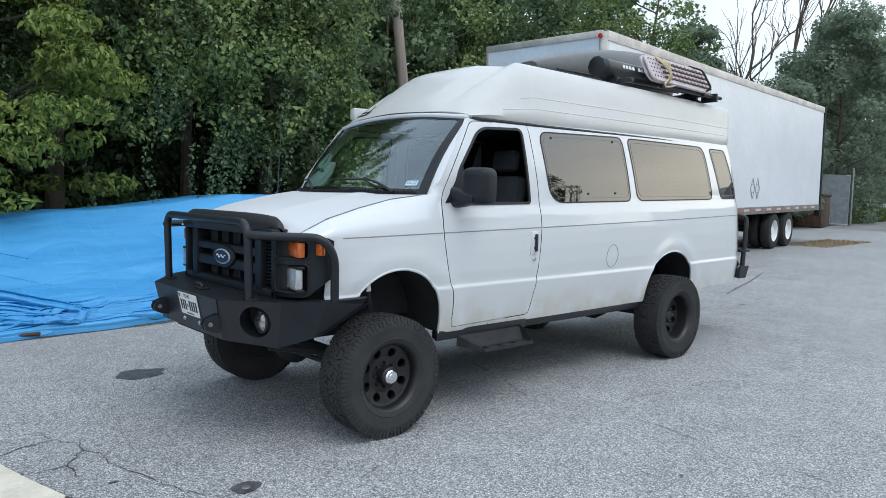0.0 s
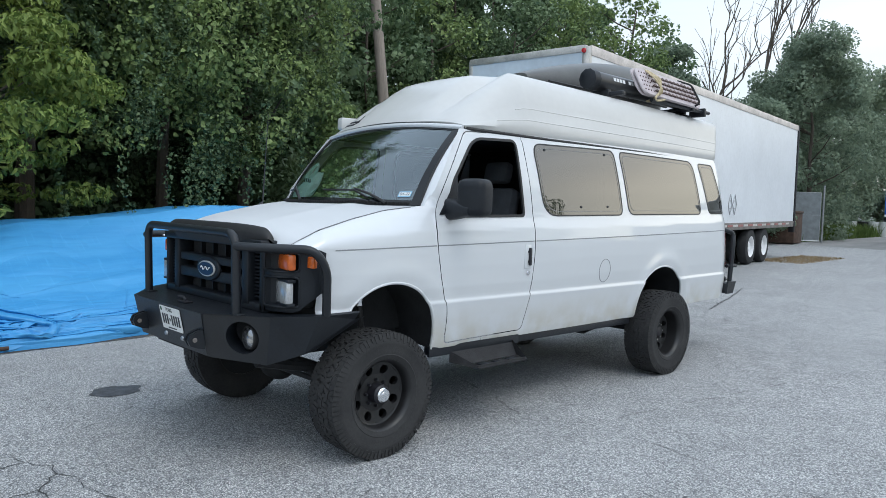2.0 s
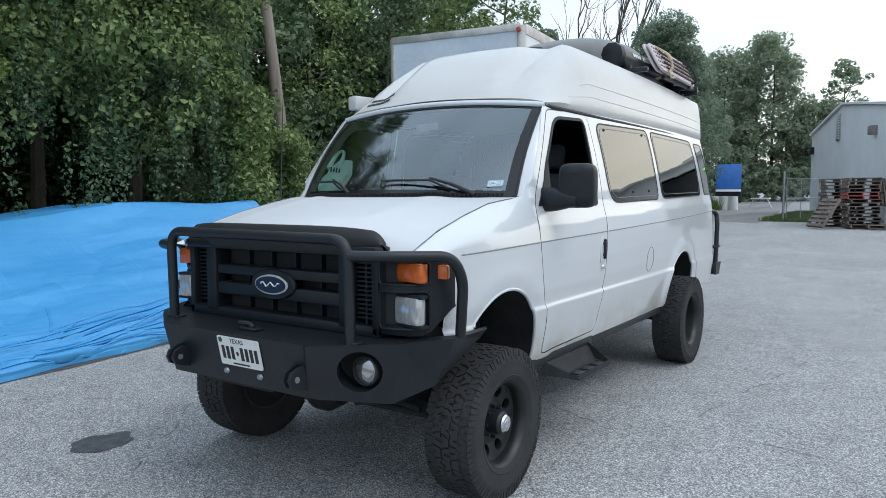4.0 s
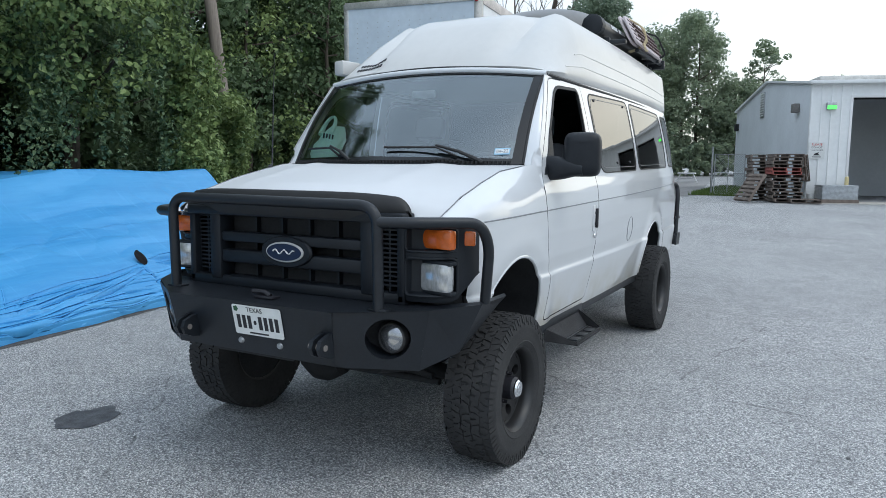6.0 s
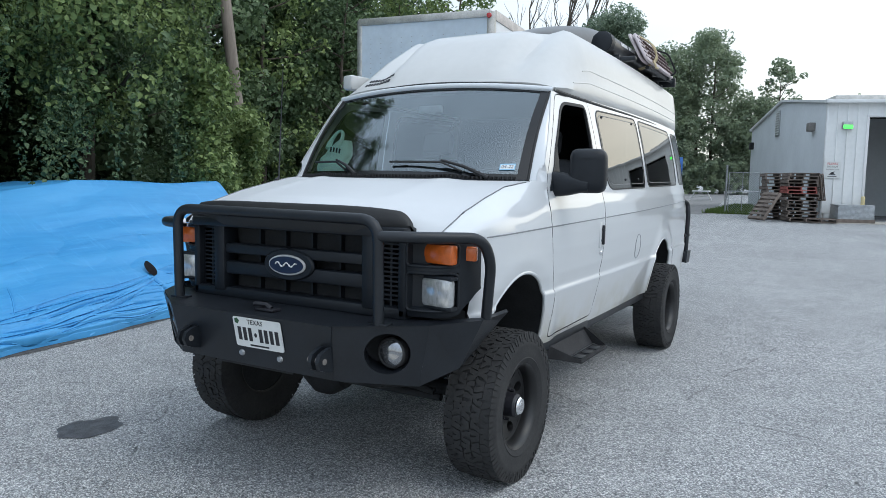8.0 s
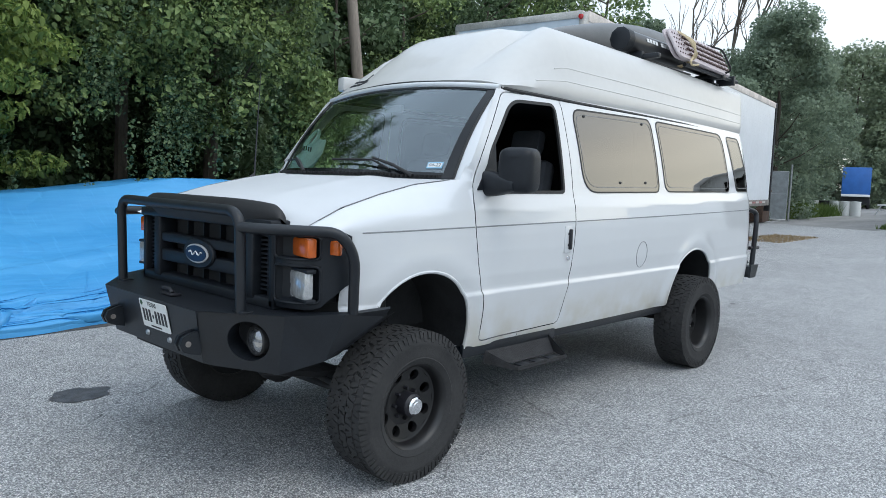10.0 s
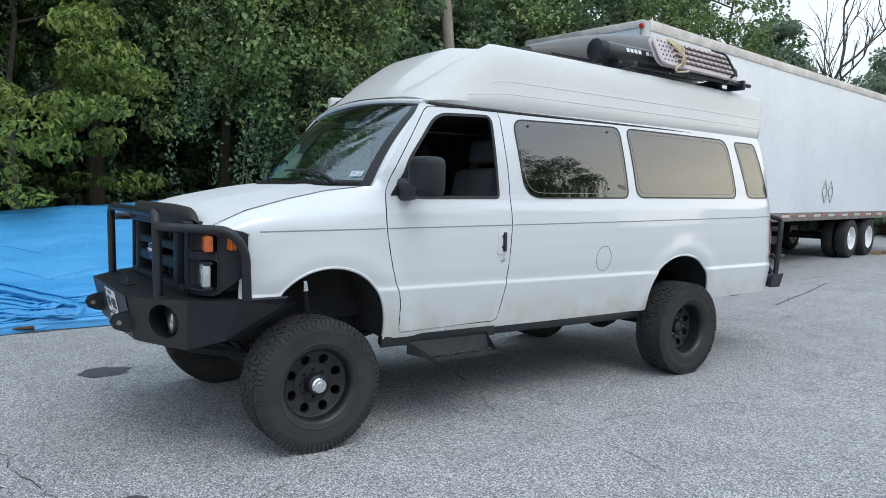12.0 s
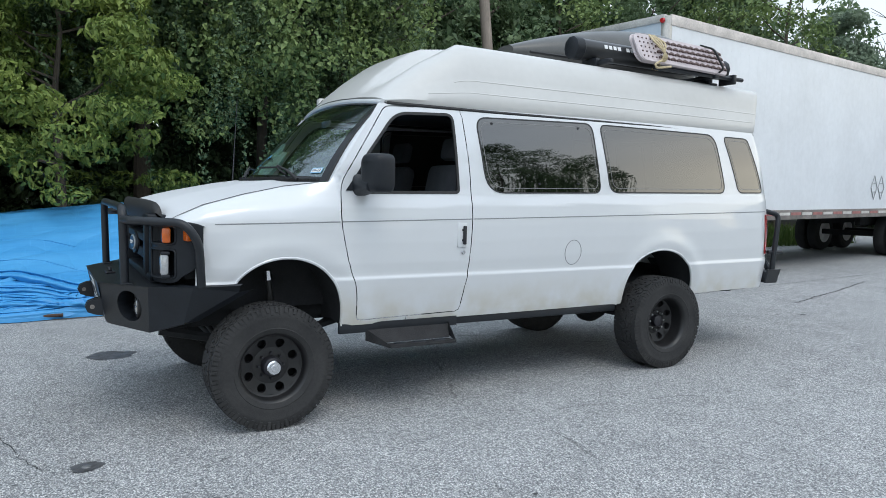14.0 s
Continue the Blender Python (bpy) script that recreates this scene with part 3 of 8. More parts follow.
def tree(x, y, h, spread, mat, seed, size=0.13, clumps=40, per=70, low=0.12, label="", lean=(0, 0), group="woodland trees", base=None, floor=0.0, puff=1.0, flat=1.0):
    """A tree with trunk and a crown of many small leaves in uneven clumps."""
    rng = np.random.RandomState(seed)
    z = gz(x) if base is None else base
    top = anchor("tree", x, y, z)
    wood, ends = tree_wood(x, y, z, h * 0.86, 0.04 + h * 0.0105, rng, 16, lean)
    part("trunk", wood, M_BARK, top)
    c, r = [], []
    for k in range(clumps):
        t = low + (1 - low) * rng.uniform(0, 1) ** 0.85
        prof = spread * (0.55 + 0.55 * math.sin(math.pi * min(1, t * 0.95 + 0.12))) * (1.0 if t < 0.75 else 1.9 - 1.2 * t)
        ang = rng.uniform(0, 2 * math.pi)
        rr = prof * rng.uniform(0.35, 1.0) ** 0.5
        c.append((x + lean[0] * t + math.cos(ang) * rr, y + lean[1] * t + math.sin(ang) * rr, z + h * t))
        q = spread * rng.uniform(0.2, 0.42) * puff
        r.append((q, q, q * rng.uniform(0.55, 0.85) * flat))
    for e in ends:
        c.append(tuple(e))
        q = spread * rng.uniform(0.18, 0.32)
        r.append((q, q, q * 0.7))
    c, r = np.array(c), np.array(r)
    counts = np.maximum(8, (per * (r[:, 0] / (spread * 0.3)) ** 2)).astype(int)
    v, q = leaves(c, r, counts, size, rng, droop=0.35 if flat == 1 else 1.3, ovate=size < 0.16, slim=1.0 if flat == 1 else 0.72)
    q = q[v[q][:, :, 2].min(axis=1) > floor]
    part("crown", fast_mesh("crown", v, q, mat), mat, top)
    return tagged(top, label or "leafy deciduous tree at the edge of the yard", "tree", group)


def thicket(name, x0, x1, yfun, h, n, per, size, mat, seed, label, depth=0.8, low=0.0, gaps=False, hollow=None):
    """A curtain of climbing growth: clumps over an uneven front."""
    rng = np.random.RandomState(seed)
    c = np.zeros((n, 3))
    c[:, 0] = rng.uniform(x0, x1, n)
    strands = n // 12 if gaps else 0
    c[:, 2] = low + (h - low) * rng.uniform(0, 1, n) ** 0.75
    bulge = np.array([noise.noise(Vector((a * 0.45, b * 0.6, seed))) for a, b in c[:, [0, 2]]])
    c[:, 1] = np.array([yfun(a) for a in c[:, 0]]) + depth * bulge + rng.uniform(-0.25, 0.35, n) + 0.06 * c[:, 2]
    c[:, 2] += gz(0) + np.array([gz(a) for a in c[:, 0]])
    q = rng.uniform(0.18, 0.5, n)
    if hollow:
        # nothing grows in the dark under the overhanging branches
        a0, a1, b1 = hollow
        keep = np.array([not (a0 < a < a1 and b < b1 + 1.0 * noise.noise(Vector((a * 0.8, b * 0.6, 5)))) for a, b in c[:, [0, 2]]])
        c, q = c[keep], q[keep]
    if gaps:
        # dark hollows between the clumps, and vines that hang across them
        keep = np.array([noise.noise(Vector((a * 0.62, b * 0.62, seed + 3))) > 0.02 and not (-4.5 < a < 4.9 and b < 2.6 + 1.2 * noise.noise(Vector((a * 1.1, b, 5)))) and not (a > 5.7 and b > 3.0) for a, b in c[:, [0, 2]]])
        c, q = c[keep], q[keep]
        for _ in range(strands):
            x, top, k = rng.uniform(x0, min(x1, 5.7)), rng.uniform(2.0, h), rng.randint(5, 15)
            y = yfun(x) - rng.uniform(0.3, 1.1) * depth
            z = top - 0.13 * np.arange(k)
            hang = np.stack([x + 0.06 * np.sin(z * 5 + x), np.full(k, y), z + gz(x)], axis=1)[z > 0.9]
            c, q = np.vstack([c, hang]), np.concatenate([q, np.full(len(hang), 0.10)])
    r = np.stack([q, q * 0.8, q * 0.8], axis=1)
    counts = np.maximum(6, per * (q / 0.35) ** 2).astype(int)
    v, f = leaves(c, r, counts, size, rng, droop=0.7, shell=0.35, ovate=size < 0.16)
    f = f[v[f][:, :, 2].min(axis=1) > gz(x0) - 0.02]
    ob = part(name, fast_mesh(name, v, f, mat), mat, None)
    return tagged(ob, label, "undergrowth", kind="stuff")


def build_woods():
    # climbing growth on the edge of the wood
    thicket("vine_thicket", -7.5, 7.5, edge_y, 6.6, 1500, 105, 0.060, M_LEAF, 11, "dark green thicket of vines and saplings behind the tarp", 1.0, gaps=True)
    thicket("vine_curtain", 0.8, 5.7, lambda x: edge_y(x) - 0.75, 7.6, 240, 56, 0.085, M_VINE, 12, "lighter green vines hanging over the thicket", 0.9, 2.4)
    thicket("pole_brush", 7.4, 11.4, lambda x: edge_y(x) - 1.0, 2.9, 210, 60, 0.10, M_VINE, 19, "green brush round the foot of the pole", 0.5)
    thicket("edge_brush", 5.0, 6.4, lambda x: edge_y(x) - 1.0, 3.4, 125, 60, 0.085, M_VINE, 21, "lighter green vines down to the tarp", 0.5)
    thicket("backing_growth", -9, 30, lambda x: edge_y(x) + 2.0, 8.5, 1900, 60, 0.2, M_LEAF, 13, "deep shaded growth inside the wood", 0.8, hollow=(-6.0, 5.0, 3.2))
    thicket("deep_growth", -18, 12, lambda x: edge_y(x) + 4.4, 9.0, 900, 46, 0.5, M_LEAF, 18, "shaded growth deep in the wood", 0.8)
    thicket("underbrush", -10, 28, lambda x: edge_y(x) + 3.4, 2.6, 1900, 50, 0.2, M_LEAF, 15, "dark brush on the floor of the wood", 0.6)
    thicket("inner_wood", -17, 33, lambda x: edge_y(x) + 6.0, 13.0, 2500, 66, 0.46, M_FARLEAF, 14, "dense foliage deep in the wood", 1.5)
    thicket("wood_depths", -24, 14, lambda x: edge_y(x) + 8.0, 8.0, 1300, 46, 0.55, M_FARLEAF, 24, "dark growth in the depths of the wood", 1.0, 0.3)
    rng = np.random.RandomState(5)
    # first row
    for k, x in enumerate([-8.5, -5.2, -2.2, 0.6, 2.9, 4.6]):
        tree(x, edge_y(x) + 2.2 + rng.uniform(-0.2, 0.6), rng.uniform(9.6, 12.4) + (2.8 if 0 < k < 4 else 0), 1.9 if k < 5 else 1.35, M_VINE if k in (2, 4) else M_LEAF, 20 + k, 0.095, 78, 140, 0.25,
             "tall dark green woodland tree hung with vines", lean=(0, -0.7))
    for k, x in enumerate([12.2, 16, 20, 24.5, 8.6]):
        tree(x, edge_y(x) + (1.5 if x > 9 else 4.6) + rng.uniform(-0.3, 0.8), rng.uniform(9.5, 12), 2.2, M_VINE if k % 2 else M_LEAF, 40 + k, 0.17, 60, 70, 0.1,
             "tall green woodland tree beside the trailer")
    tree(25.6, 13.5, 12.2, 1.9, M_VINE, 46, 0.17, 70, 80, 0.1, "tall green woodland tree beside the trailer")
    for k in range(12):
        x = -10 + k * 4.2
        tree(x, edge_y(x) + 5.5 + rng.uniform(-1, 1.5), rng.uniform(11, 14.5) * (0.86 if x < 7 else 1.0), 2.8, M_FARLEAF, 60 + k, 0.26, 45, 55, 0.15, "tall tree deep in the wood")
    # sunlit young maple over the tarp
    for k, (x, y, h, s) in enumerate([(-0.95, 7.35, 5.6, 1.65), (-3.5, 7.25, 5.4, 1.8), (-6.0, 7.15, 5.2, 1.7)]):
        tree(x, y, h, s, M_MAPLE, 80 + k, 0.098, 84, 250, 0.23, "young maple with bright yellow-green leaves overhanging the tarp", group="young maples", floor=1.22, puff=0.8, flat=0.6)
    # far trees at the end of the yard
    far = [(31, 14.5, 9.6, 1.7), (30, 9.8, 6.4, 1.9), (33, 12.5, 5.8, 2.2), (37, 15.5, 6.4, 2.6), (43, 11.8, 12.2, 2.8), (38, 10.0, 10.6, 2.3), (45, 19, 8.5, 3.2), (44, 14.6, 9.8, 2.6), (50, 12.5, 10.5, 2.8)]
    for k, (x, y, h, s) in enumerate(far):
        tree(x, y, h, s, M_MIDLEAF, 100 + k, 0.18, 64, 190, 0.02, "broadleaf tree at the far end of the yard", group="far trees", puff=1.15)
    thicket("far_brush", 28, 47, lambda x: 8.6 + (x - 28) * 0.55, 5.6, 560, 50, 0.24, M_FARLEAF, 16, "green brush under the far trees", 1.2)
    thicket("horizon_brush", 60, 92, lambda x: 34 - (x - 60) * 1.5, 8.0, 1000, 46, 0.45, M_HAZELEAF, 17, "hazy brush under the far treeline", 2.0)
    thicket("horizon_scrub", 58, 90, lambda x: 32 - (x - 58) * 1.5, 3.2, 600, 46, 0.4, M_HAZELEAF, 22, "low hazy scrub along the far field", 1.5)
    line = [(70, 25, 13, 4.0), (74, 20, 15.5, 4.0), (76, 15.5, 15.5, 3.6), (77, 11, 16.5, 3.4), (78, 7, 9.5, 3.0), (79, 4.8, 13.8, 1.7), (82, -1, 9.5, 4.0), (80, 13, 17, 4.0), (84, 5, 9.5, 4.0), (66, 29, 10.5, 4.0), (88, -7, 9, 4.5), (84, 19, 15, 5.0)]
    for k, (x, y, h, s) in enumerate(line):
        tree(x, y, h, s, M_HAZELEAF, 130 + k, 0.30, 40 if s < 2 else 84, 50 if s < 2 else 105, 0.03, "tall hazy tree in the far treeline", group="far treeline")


build_woods()


def bare_tree(x, y, h, seed):
    rng = np.random.RandomState(seed)
    top = anchor("bare_tree", x, y, gz(x))
    geos = []

    def grow(p, d, ln, r, depth):
        pts = [p]
        for _ in range(3):
            d = (d + Vector(rng.normal(size=3)) * 0.13 + Vector((0, 0, 0.06))).normalized()
            pts.append(pts[-1] + d * ln / 3)
        geos.append(tube(pts, [r, r * 0.85, r * 0.72, r * 0.6], 5, False))
        if depth:
            for _ in range(3 if depth > 1 else 2):
                w = (d + Vector(rng.normal(size=3)) * 0.36 + Vector((0, 0, 0.22))).normalized()
                grow(pts[rng.randint(1, 4)], w, ln * rng.uniform(0.55, 0.8), r * 0.58, depth - 1)

    grow(Vector((x, y, gz(x) - 0.2)), Vector((0.03, 0, 1)), h * 0.42, 0.24, 5)
    part("bough", join(*geos), M_BARK, top)
    return tagged(top, "dead bare tree with forked grey branches", "tree", "dead trees")


bare_tree(43.0, 17.2, 19.5, 7)
bare_tree(43.0, 19.3, 18.0, 9)


def build_pole():
    x, y = 9.45, 10.85
    top = anchor("utility_pole", x, y, gz(x))
    part("shaft", tube([(x + 0.16, y - 0.42, gz(x) - 0.3), (x - 0.02, y + 0.05, 4.2), (x - 0.34, y + 0.75, 11)], [0.17, 0.15, 0.12], 14), M_POLE, top)
    tagged(top, "weathered grey wooden utility pole among the trees", "utility pole")


build_pole()


# ---- tarp ----
# folds of the tarp as lines over the ground: (points, depth, half width, rise beside it)
FOLDS = [
    ([(-3.6, 3.95), (-1.29, 4.45), (-0.36, 4.68), (1.0, 5.07), (1.8, 5.23), (3.0, 5.25), (4.7, 5.32)], 0.0025, 0.016, 0.9),
    ([(2.02, 4.46), (1.05, 4.30), (0.2, 4.16)], 0.022, 0.045, 0.6),
    ([(1.98, 4.40), (0.91, 4.01), (0.25, 3.88), (-0.3, 3.83)], 0.060, 0.028, 0.7),
    ([(2.3, 4.28), (1.9, 4.07), (0.0, 3.86), (-0.5, 3.84)], 0.030, 0.017, 0.9),
    ([(2.6, 4.22), (1.9, 4.03), (0.0, 3.825)], 0.022, 0.014, 0.9),
    ([(2.1, 4.50), (2.5, 4.52), (3.0, 4.75), (3.4, 4.80)], 0.060, 0.05, 0.8),
    ([(2.15, 4.44), (2.6, 4.40), (3.2, 4.45)], 0.050, 0.04, 0.7),
    ([(-2.6, 4.62), (-1.6, 4.50), (-1.31, 4.34), (-1.07, 4.17), (-0.82, 4.04), (-0.55, 3.87)], 0.080, 0.060, 1.5),
    ([(-2.8, 4.36), (-1.8, 4.33), (-1.2, 4.16), (-0.8, 3.98)], 0.018, 0.016, 0.7),
    ([(-3.2, 4.40), (-2.0, 4.24), (-1.2, 4.04), (-0.6, 3.86)], 0.050, 0.034, 1.4),
    ([(-3.6, 4.10), (-2.2, 4.08), (-1.4, 3.93), (-0.5, 3.85)], 0.040, 0.030, 1.4),
    ([(-0.7, 3.89), (0.28, 4.03), (1.0, 4.16), (2.0, 4.42)], 0.055, 0.026, 0.7),
    ([(-0.1, 3.94), (0.5, 4.00), (1.1, 4.11), (1.95, 4.38)], 0.040, 0.020, 0.7),
    ([(-0.5, 3.86), (-0.75, 3.95), (-0.9, 4.02)], 0.03, 0.02, 0.6),
    ([(-0.52, 3.9), (-0.35, 3.99), (-0.25, 4.07)], 0.03, 0.03, 0.6),
    ([(-1.7, 3.80), (-1.1, 3.86), (-0.5, 3.80)], 0.025, 0.016, 0.8),
    ([(-1.9, 3.92), (-1.09, 3.84), (-0.86, 3.88), (-0.5, 3.88)], 0.055, 0.034, 1.4),
    ([(-1.7, 4.06), (-1.37, 3.97), (-1.0, 3.88)], 0.030, 0.024, 0.8),
    ([(1.94, 4.40), (1.66, 4.31), (1.11, 4.13), (0.66, 4.02), (0.2, 3.98)], 0.030, 0.020, 0.8),
    ([(0.18, 3.97), (0.37, 4.14), (0.60, 4.27)], 0.016, 0.018, 0.6),
    ([(0.22, 3.98), (0.51, 4.11), (0.75, 4.18)], 0.016, 0.018, 0.6),
    ([(0.18, 4.02), (0.32, 4.32), (0.42, 4.60)], 0.008, 0.016, 0.6),
    ([(1.85, 4.05), (1.12, 3.97), (0.59, 3.92), (-0.12, 3.82)], 0.050, 0.020, 0.7),
    ([(1.94, 4.40), (1.97, 4.28), (1.93, 4.15)], 0.030, 0.026, 0.6),
    ([(-1.9, 4.98), (-1.22, 4.83), (-0.97, 4.63), (-0.75, 4.5)], 0.010, 0.016, 0.6),
    ([(-2.2, 5.6), (-1.13, 5.35), (-0.8, 5.16)], 0.008, 0.016, 0.6),
]


def fold_relief(X, Y):
    """Sum of all folds: a narrow valley with a lip on its upper side."""
    Z, S = np.zeros_like(X), np.zeros_like(X)
    for pts, depth, w, rise in FOLDS:
        best, side, along = np.full(X.shape, 9.0), np.zeros_like(X), np.zeros_like(X)
        m = len(pts) - 1
        for k in range(m):
            (ax, ay), (bx, by) = pts[k], pts[k + 1]
            ux, uy = bx - ax, by - ay
            q = ux * ux + uy * uy
            t = np.clip(((X - ax) * ux + (Y - ay) * uy) / q, 0, 1)
            dx, dy = X - (ax + t * ux), Y - (ay + t * uy)
            d = np.hypot(dx, dy)
            near = d < best
            best = np.where(near, d, best)
            side = np.where(near, np.sign(dy + 1e-9), side)
            along = np.where(near, (k + t) / m, along)
        fade = np.clip(np.minimum(along, 1 - along) / 0.12, 0, 1)
        d = best * side
        # the upper side rolls over a narrow valley
        S += fade * -0.9 * rise * rise * depth * np.exp(-((d - 0.9 * w) / (0.7 * w)) ** 2)
        Z += fade * depth * (0.16 * rise * np.exp(-((d - 1.2 * w) / (1.1 * w)) ** 2) - 1.0 * np.exp(-np.abs(d) / (0.5 * w)))
    return Z, S


def crease(a, b, c):
    """Sharp along the zero line of a noise."""
    return max(0.0, 1 - 3.2 * abs(noise.noise(Vector((a, b, c))))) ** 2


def build_tarp():
    ny, x1 = 290, 5.12
    xs = np.concatenate([np.linspace(-7.0, -2.0, 60)[:-1], np.linspace(-2.0, 2.6, 560)[:-1], np.linspace(2.6, x1, 150)])
    nx = len(xs) - 1
    v = []
    for x in xs.tolist():
        end = min(1.0, (x1 - x) / 0.5)
        crest = (1.16 + 0.085 * min(3.4, max(-2.0, x + 1.2))) * (0.35 + 0.65 * math.sin(end * math.pi / 2)) + 0.02 * noise.noise(Vector((x * 1.7, 0, 31)))
        front = 3.80 + 0.08 * math.sin(x * 1.3) + 0.03 * math.sin(x * 5.1) + 0.1225 * max(0, x - 0.8)
        for j in range(ny + 1):
            t = (j / ny) ** 2.0
            y = front + (7.6 - front) * t
            s = min(1.0, t / 0.62)
            z = crest * (0.045 * (1 - (1 - min(1, s / 0.05)) ** 2) + 0.955 * (s ** 0.9) * (1.25 - 0.25 * s) * (1 - 0.18 * math.sin(math.pi * s)))
            z -= 0.10 * max(0, t - 0.7)
            z += 0.05 * noise.noise(Vector((x * 0.6, y * 0.7, 1))) * s
            low = max(0.0, 1 - s / 0.35)
            # shallow bands along the top, bunched folds along the foot
            z += 0.0055 * math.sin(y * 15 - x * 2.2 + 3 * noise.noise(Vector((x * 0.35, y * 0.5, 9)))) * min(1, s * 3)
            z -= 0.010 * crease(x * 0.25, y * 1.6 - x * 0.2, 3) * min(1, s * 3)
            z -= 0.020 * crease(x * 0.55 + y * 0.75, y * 1.1 - x * 0.35, 21) * min(1, s * 3) * (1.2 - 0.7 * s)
            z -= 0.010 * crease(x * 1.5 - y * 0.6, y * 1.9 + x * 0.7, 23) * min(1, s * 3)
            bunch = 0.35 + 0.65 * min(1.0, max(0.0, (0.2 - x) / 0.8))
            z += (0.010 * crease(x * 0.4, y * 8.0 - x * 0.9, 11) - 0.012 * crease(x * 0.6, y * 13.0 - x * 1.3, 13)) * low * bunch * min(1, s * 20)
            # tight pleats that run along the foot and drift apart
            d = y - front
            z += 0.015 * min(1.0, d / 0.03)
            for k in range(6):
                c = 0.035 + 0.052 * k + 0.03 * noise.noise(Vector((x * 0.55, k * 0.9, 5))) + 0.02 * k * math.sin(x * 0.45 + k)
                depth = 0.050 * max(0.0, 0.75 + 0.9 * noise.noise(Vector((x * 0.7, k * 3.1, 8))))
                if abs(d - c) < 0.12:
                    z -= depth * math.exp(-abs(d - c) / 0.009) * min(1, d / 0.03)
                    y -= 0.6 * depth * math.exp(-abs(d - c - 0.012) / 0.012) * min(1, d / 0.03)
            y += 0.03 * noise.noise(Vector((x * 2.2, 0.3, 4))) * low - 0.02 * math.sin(math.pi * min(1.0, max(0.0, d / 0.10)))
            v.append((x, y, z))
    v = np.array(v)
    s = np.clip((v[:, 1] - 3.78 - 0.1225 * np.maximum(0, v[:, 0] - 0.8)) / 0.10, 0, 1)
    lift, lean = fold_relief(v[:, 0], v[:, 1])
    v[:, 2] += lift * s
    v[:, 1] += lean * s
    v[:, 2] = np.maximum(v[:, 2], 0.008) + SLOPE * v[:, 0]
    n = ny + 1
    f = [(i * n + j, (i + 1) * n + j, (i + 1) * n + j + 1, i * n + j + 1) for i in range(nx) for j in range(ny)]
    ob = part("tarp", (v.tolist(), f), M_TARP, None, sharp=0)
    tagged(ob, "crumpled bright blue tarpaulin spread over a long heap", "tarp")
    # the welded seam that runs across it
    line = FOLDS[0][0]
    strip = []
    for (ax, ay), (bx, by) in zip(line, line[1:]):
        for k in range(24):
            t = k / 24
            x, y = ax + (bx - ax) * t, ay + (by - ay) * t
            ring = []
            for o in (-0.018, 0.0, 0.018):
                d = (v[:, 0] - x) ** 2 + (v[:, 1] - y - o) ** 2
                near = np.argpartition(d, 5)[:5]
                ring.append((x, y + o, v[near, 2].mean() + 0.006 - abs(o) * 0.15))
            strip.append(ring)
    part("welded_seam", loft(strip), M_TARP, ob, "paler blue welded seam", sharp=0)
    # sheet rolled over on itself along the folds
    lines = [(pts, 0.3 * w, 0.010 + 0.34 * depth) for pts, depth, w, rise in FOLDS[1:]]
    rng = random.Random(5)
    for k in range(7):
        a = rng.uniform(-4.4, -2.2)
        while a < 2.6:
            b = a + rng.uniform(1.2, 2.4)
            o = 0.03 + 0.042 * k
            pts = [(x, 3.80 + 0.08 * math.sin(x * 1.3) + 0.03 * math.sin(x * 5.1) + 0.1225 * max(0, x - 0.8) + o + (0.05 + 0.015 * k) * (x - a) / (b - a) - 0.03) for x in np.linspace(a, b, 5)]
            lines.append((pts, 0.0, rng.uniform(0.010, 0.020)))
            a = b - rng.uniform(-0.1, 0.5)
    def height(x, y):
        near = np.argpartition((v[:, 0] - x) ** 2 + (v[:, 1] - y) ** 2, 4)[:4]
        return v[near, 2].mean()

    for pts, shift, size in lines:
        rows, m = [], 34
        for k in range(m + 1):
            u = k / m * (len(pts) - 1)
            i = min(len(pts) - 2, int(u))
            x = pts[i][0] + (pts[i + 1][0] - pts[i][0]) * (u - i)
            y = pts[i][1] + (pts[i + 1][1] - pts[i][1]) * (u - i) + shift + 0.010 * noise.noise(Vector((x * 2.0, shift * 9, size * 900)))
            h = size * max(0.02, math.sin(math.pi * k / m)) ** 0.5 * (1 + 0.3 * noise.noise(Vector((x * 3, y, 2))))
            rows.append((x, y, h, height(x, y + 2.4 * h), height(x, y)))
        up, at = np.array([r[3] for r in rows]), np.array([r[4] for r in rows])
        for _ in range(3):
            up[1:-1], at[1:-1] = (up[:-2] + 2 * up[1:-1] + up[2:]) / 4, (at[:-2] + 2 * at[1:-1] + at[2:]) / 4
        # the sheet laps over itself: a rounded lip with a hollow under it
        rings = [[(x, y + 2.4 * h, a - 0.002), (x, y + 1.2 * h, 0.5 * (a + b) + 0.75 * h), (x, y + 0.3 * h, b + 0.95 * h), (x, y, b + 0.75 * h), (x, y + 0.35 * h, b + 0.45 * h), (x, y + 1.2 * h, b - 0.1 * h)] for (x, y, h, _, _), a, b in zip(rows, up, at)]
        part("fold", loft(rings), M_TARP, ob, sharp=70)
    # a dark rag poking through a tear
    hx, hy, hz = 1.975, 4.49, 0.53
    rings = [[(hx + 0.03 * q + 0.055 * r * math.cos(a), hy - 0.04 * q + 0.04 * r * math.sin(a), hz - 0.05 * q + 0.06 * r * math.sin(a) + 0.02 * noise.noise(Vector((a, q * 5, 1)))) for a in np.linspace(0, 2 * math.pi, 15)[:-1]] for q, r in ((-0.7, 0.3), (-0.4, 0.95), (0.1, 1.15), (0.6, 0.9), (1.0, 0.3))]
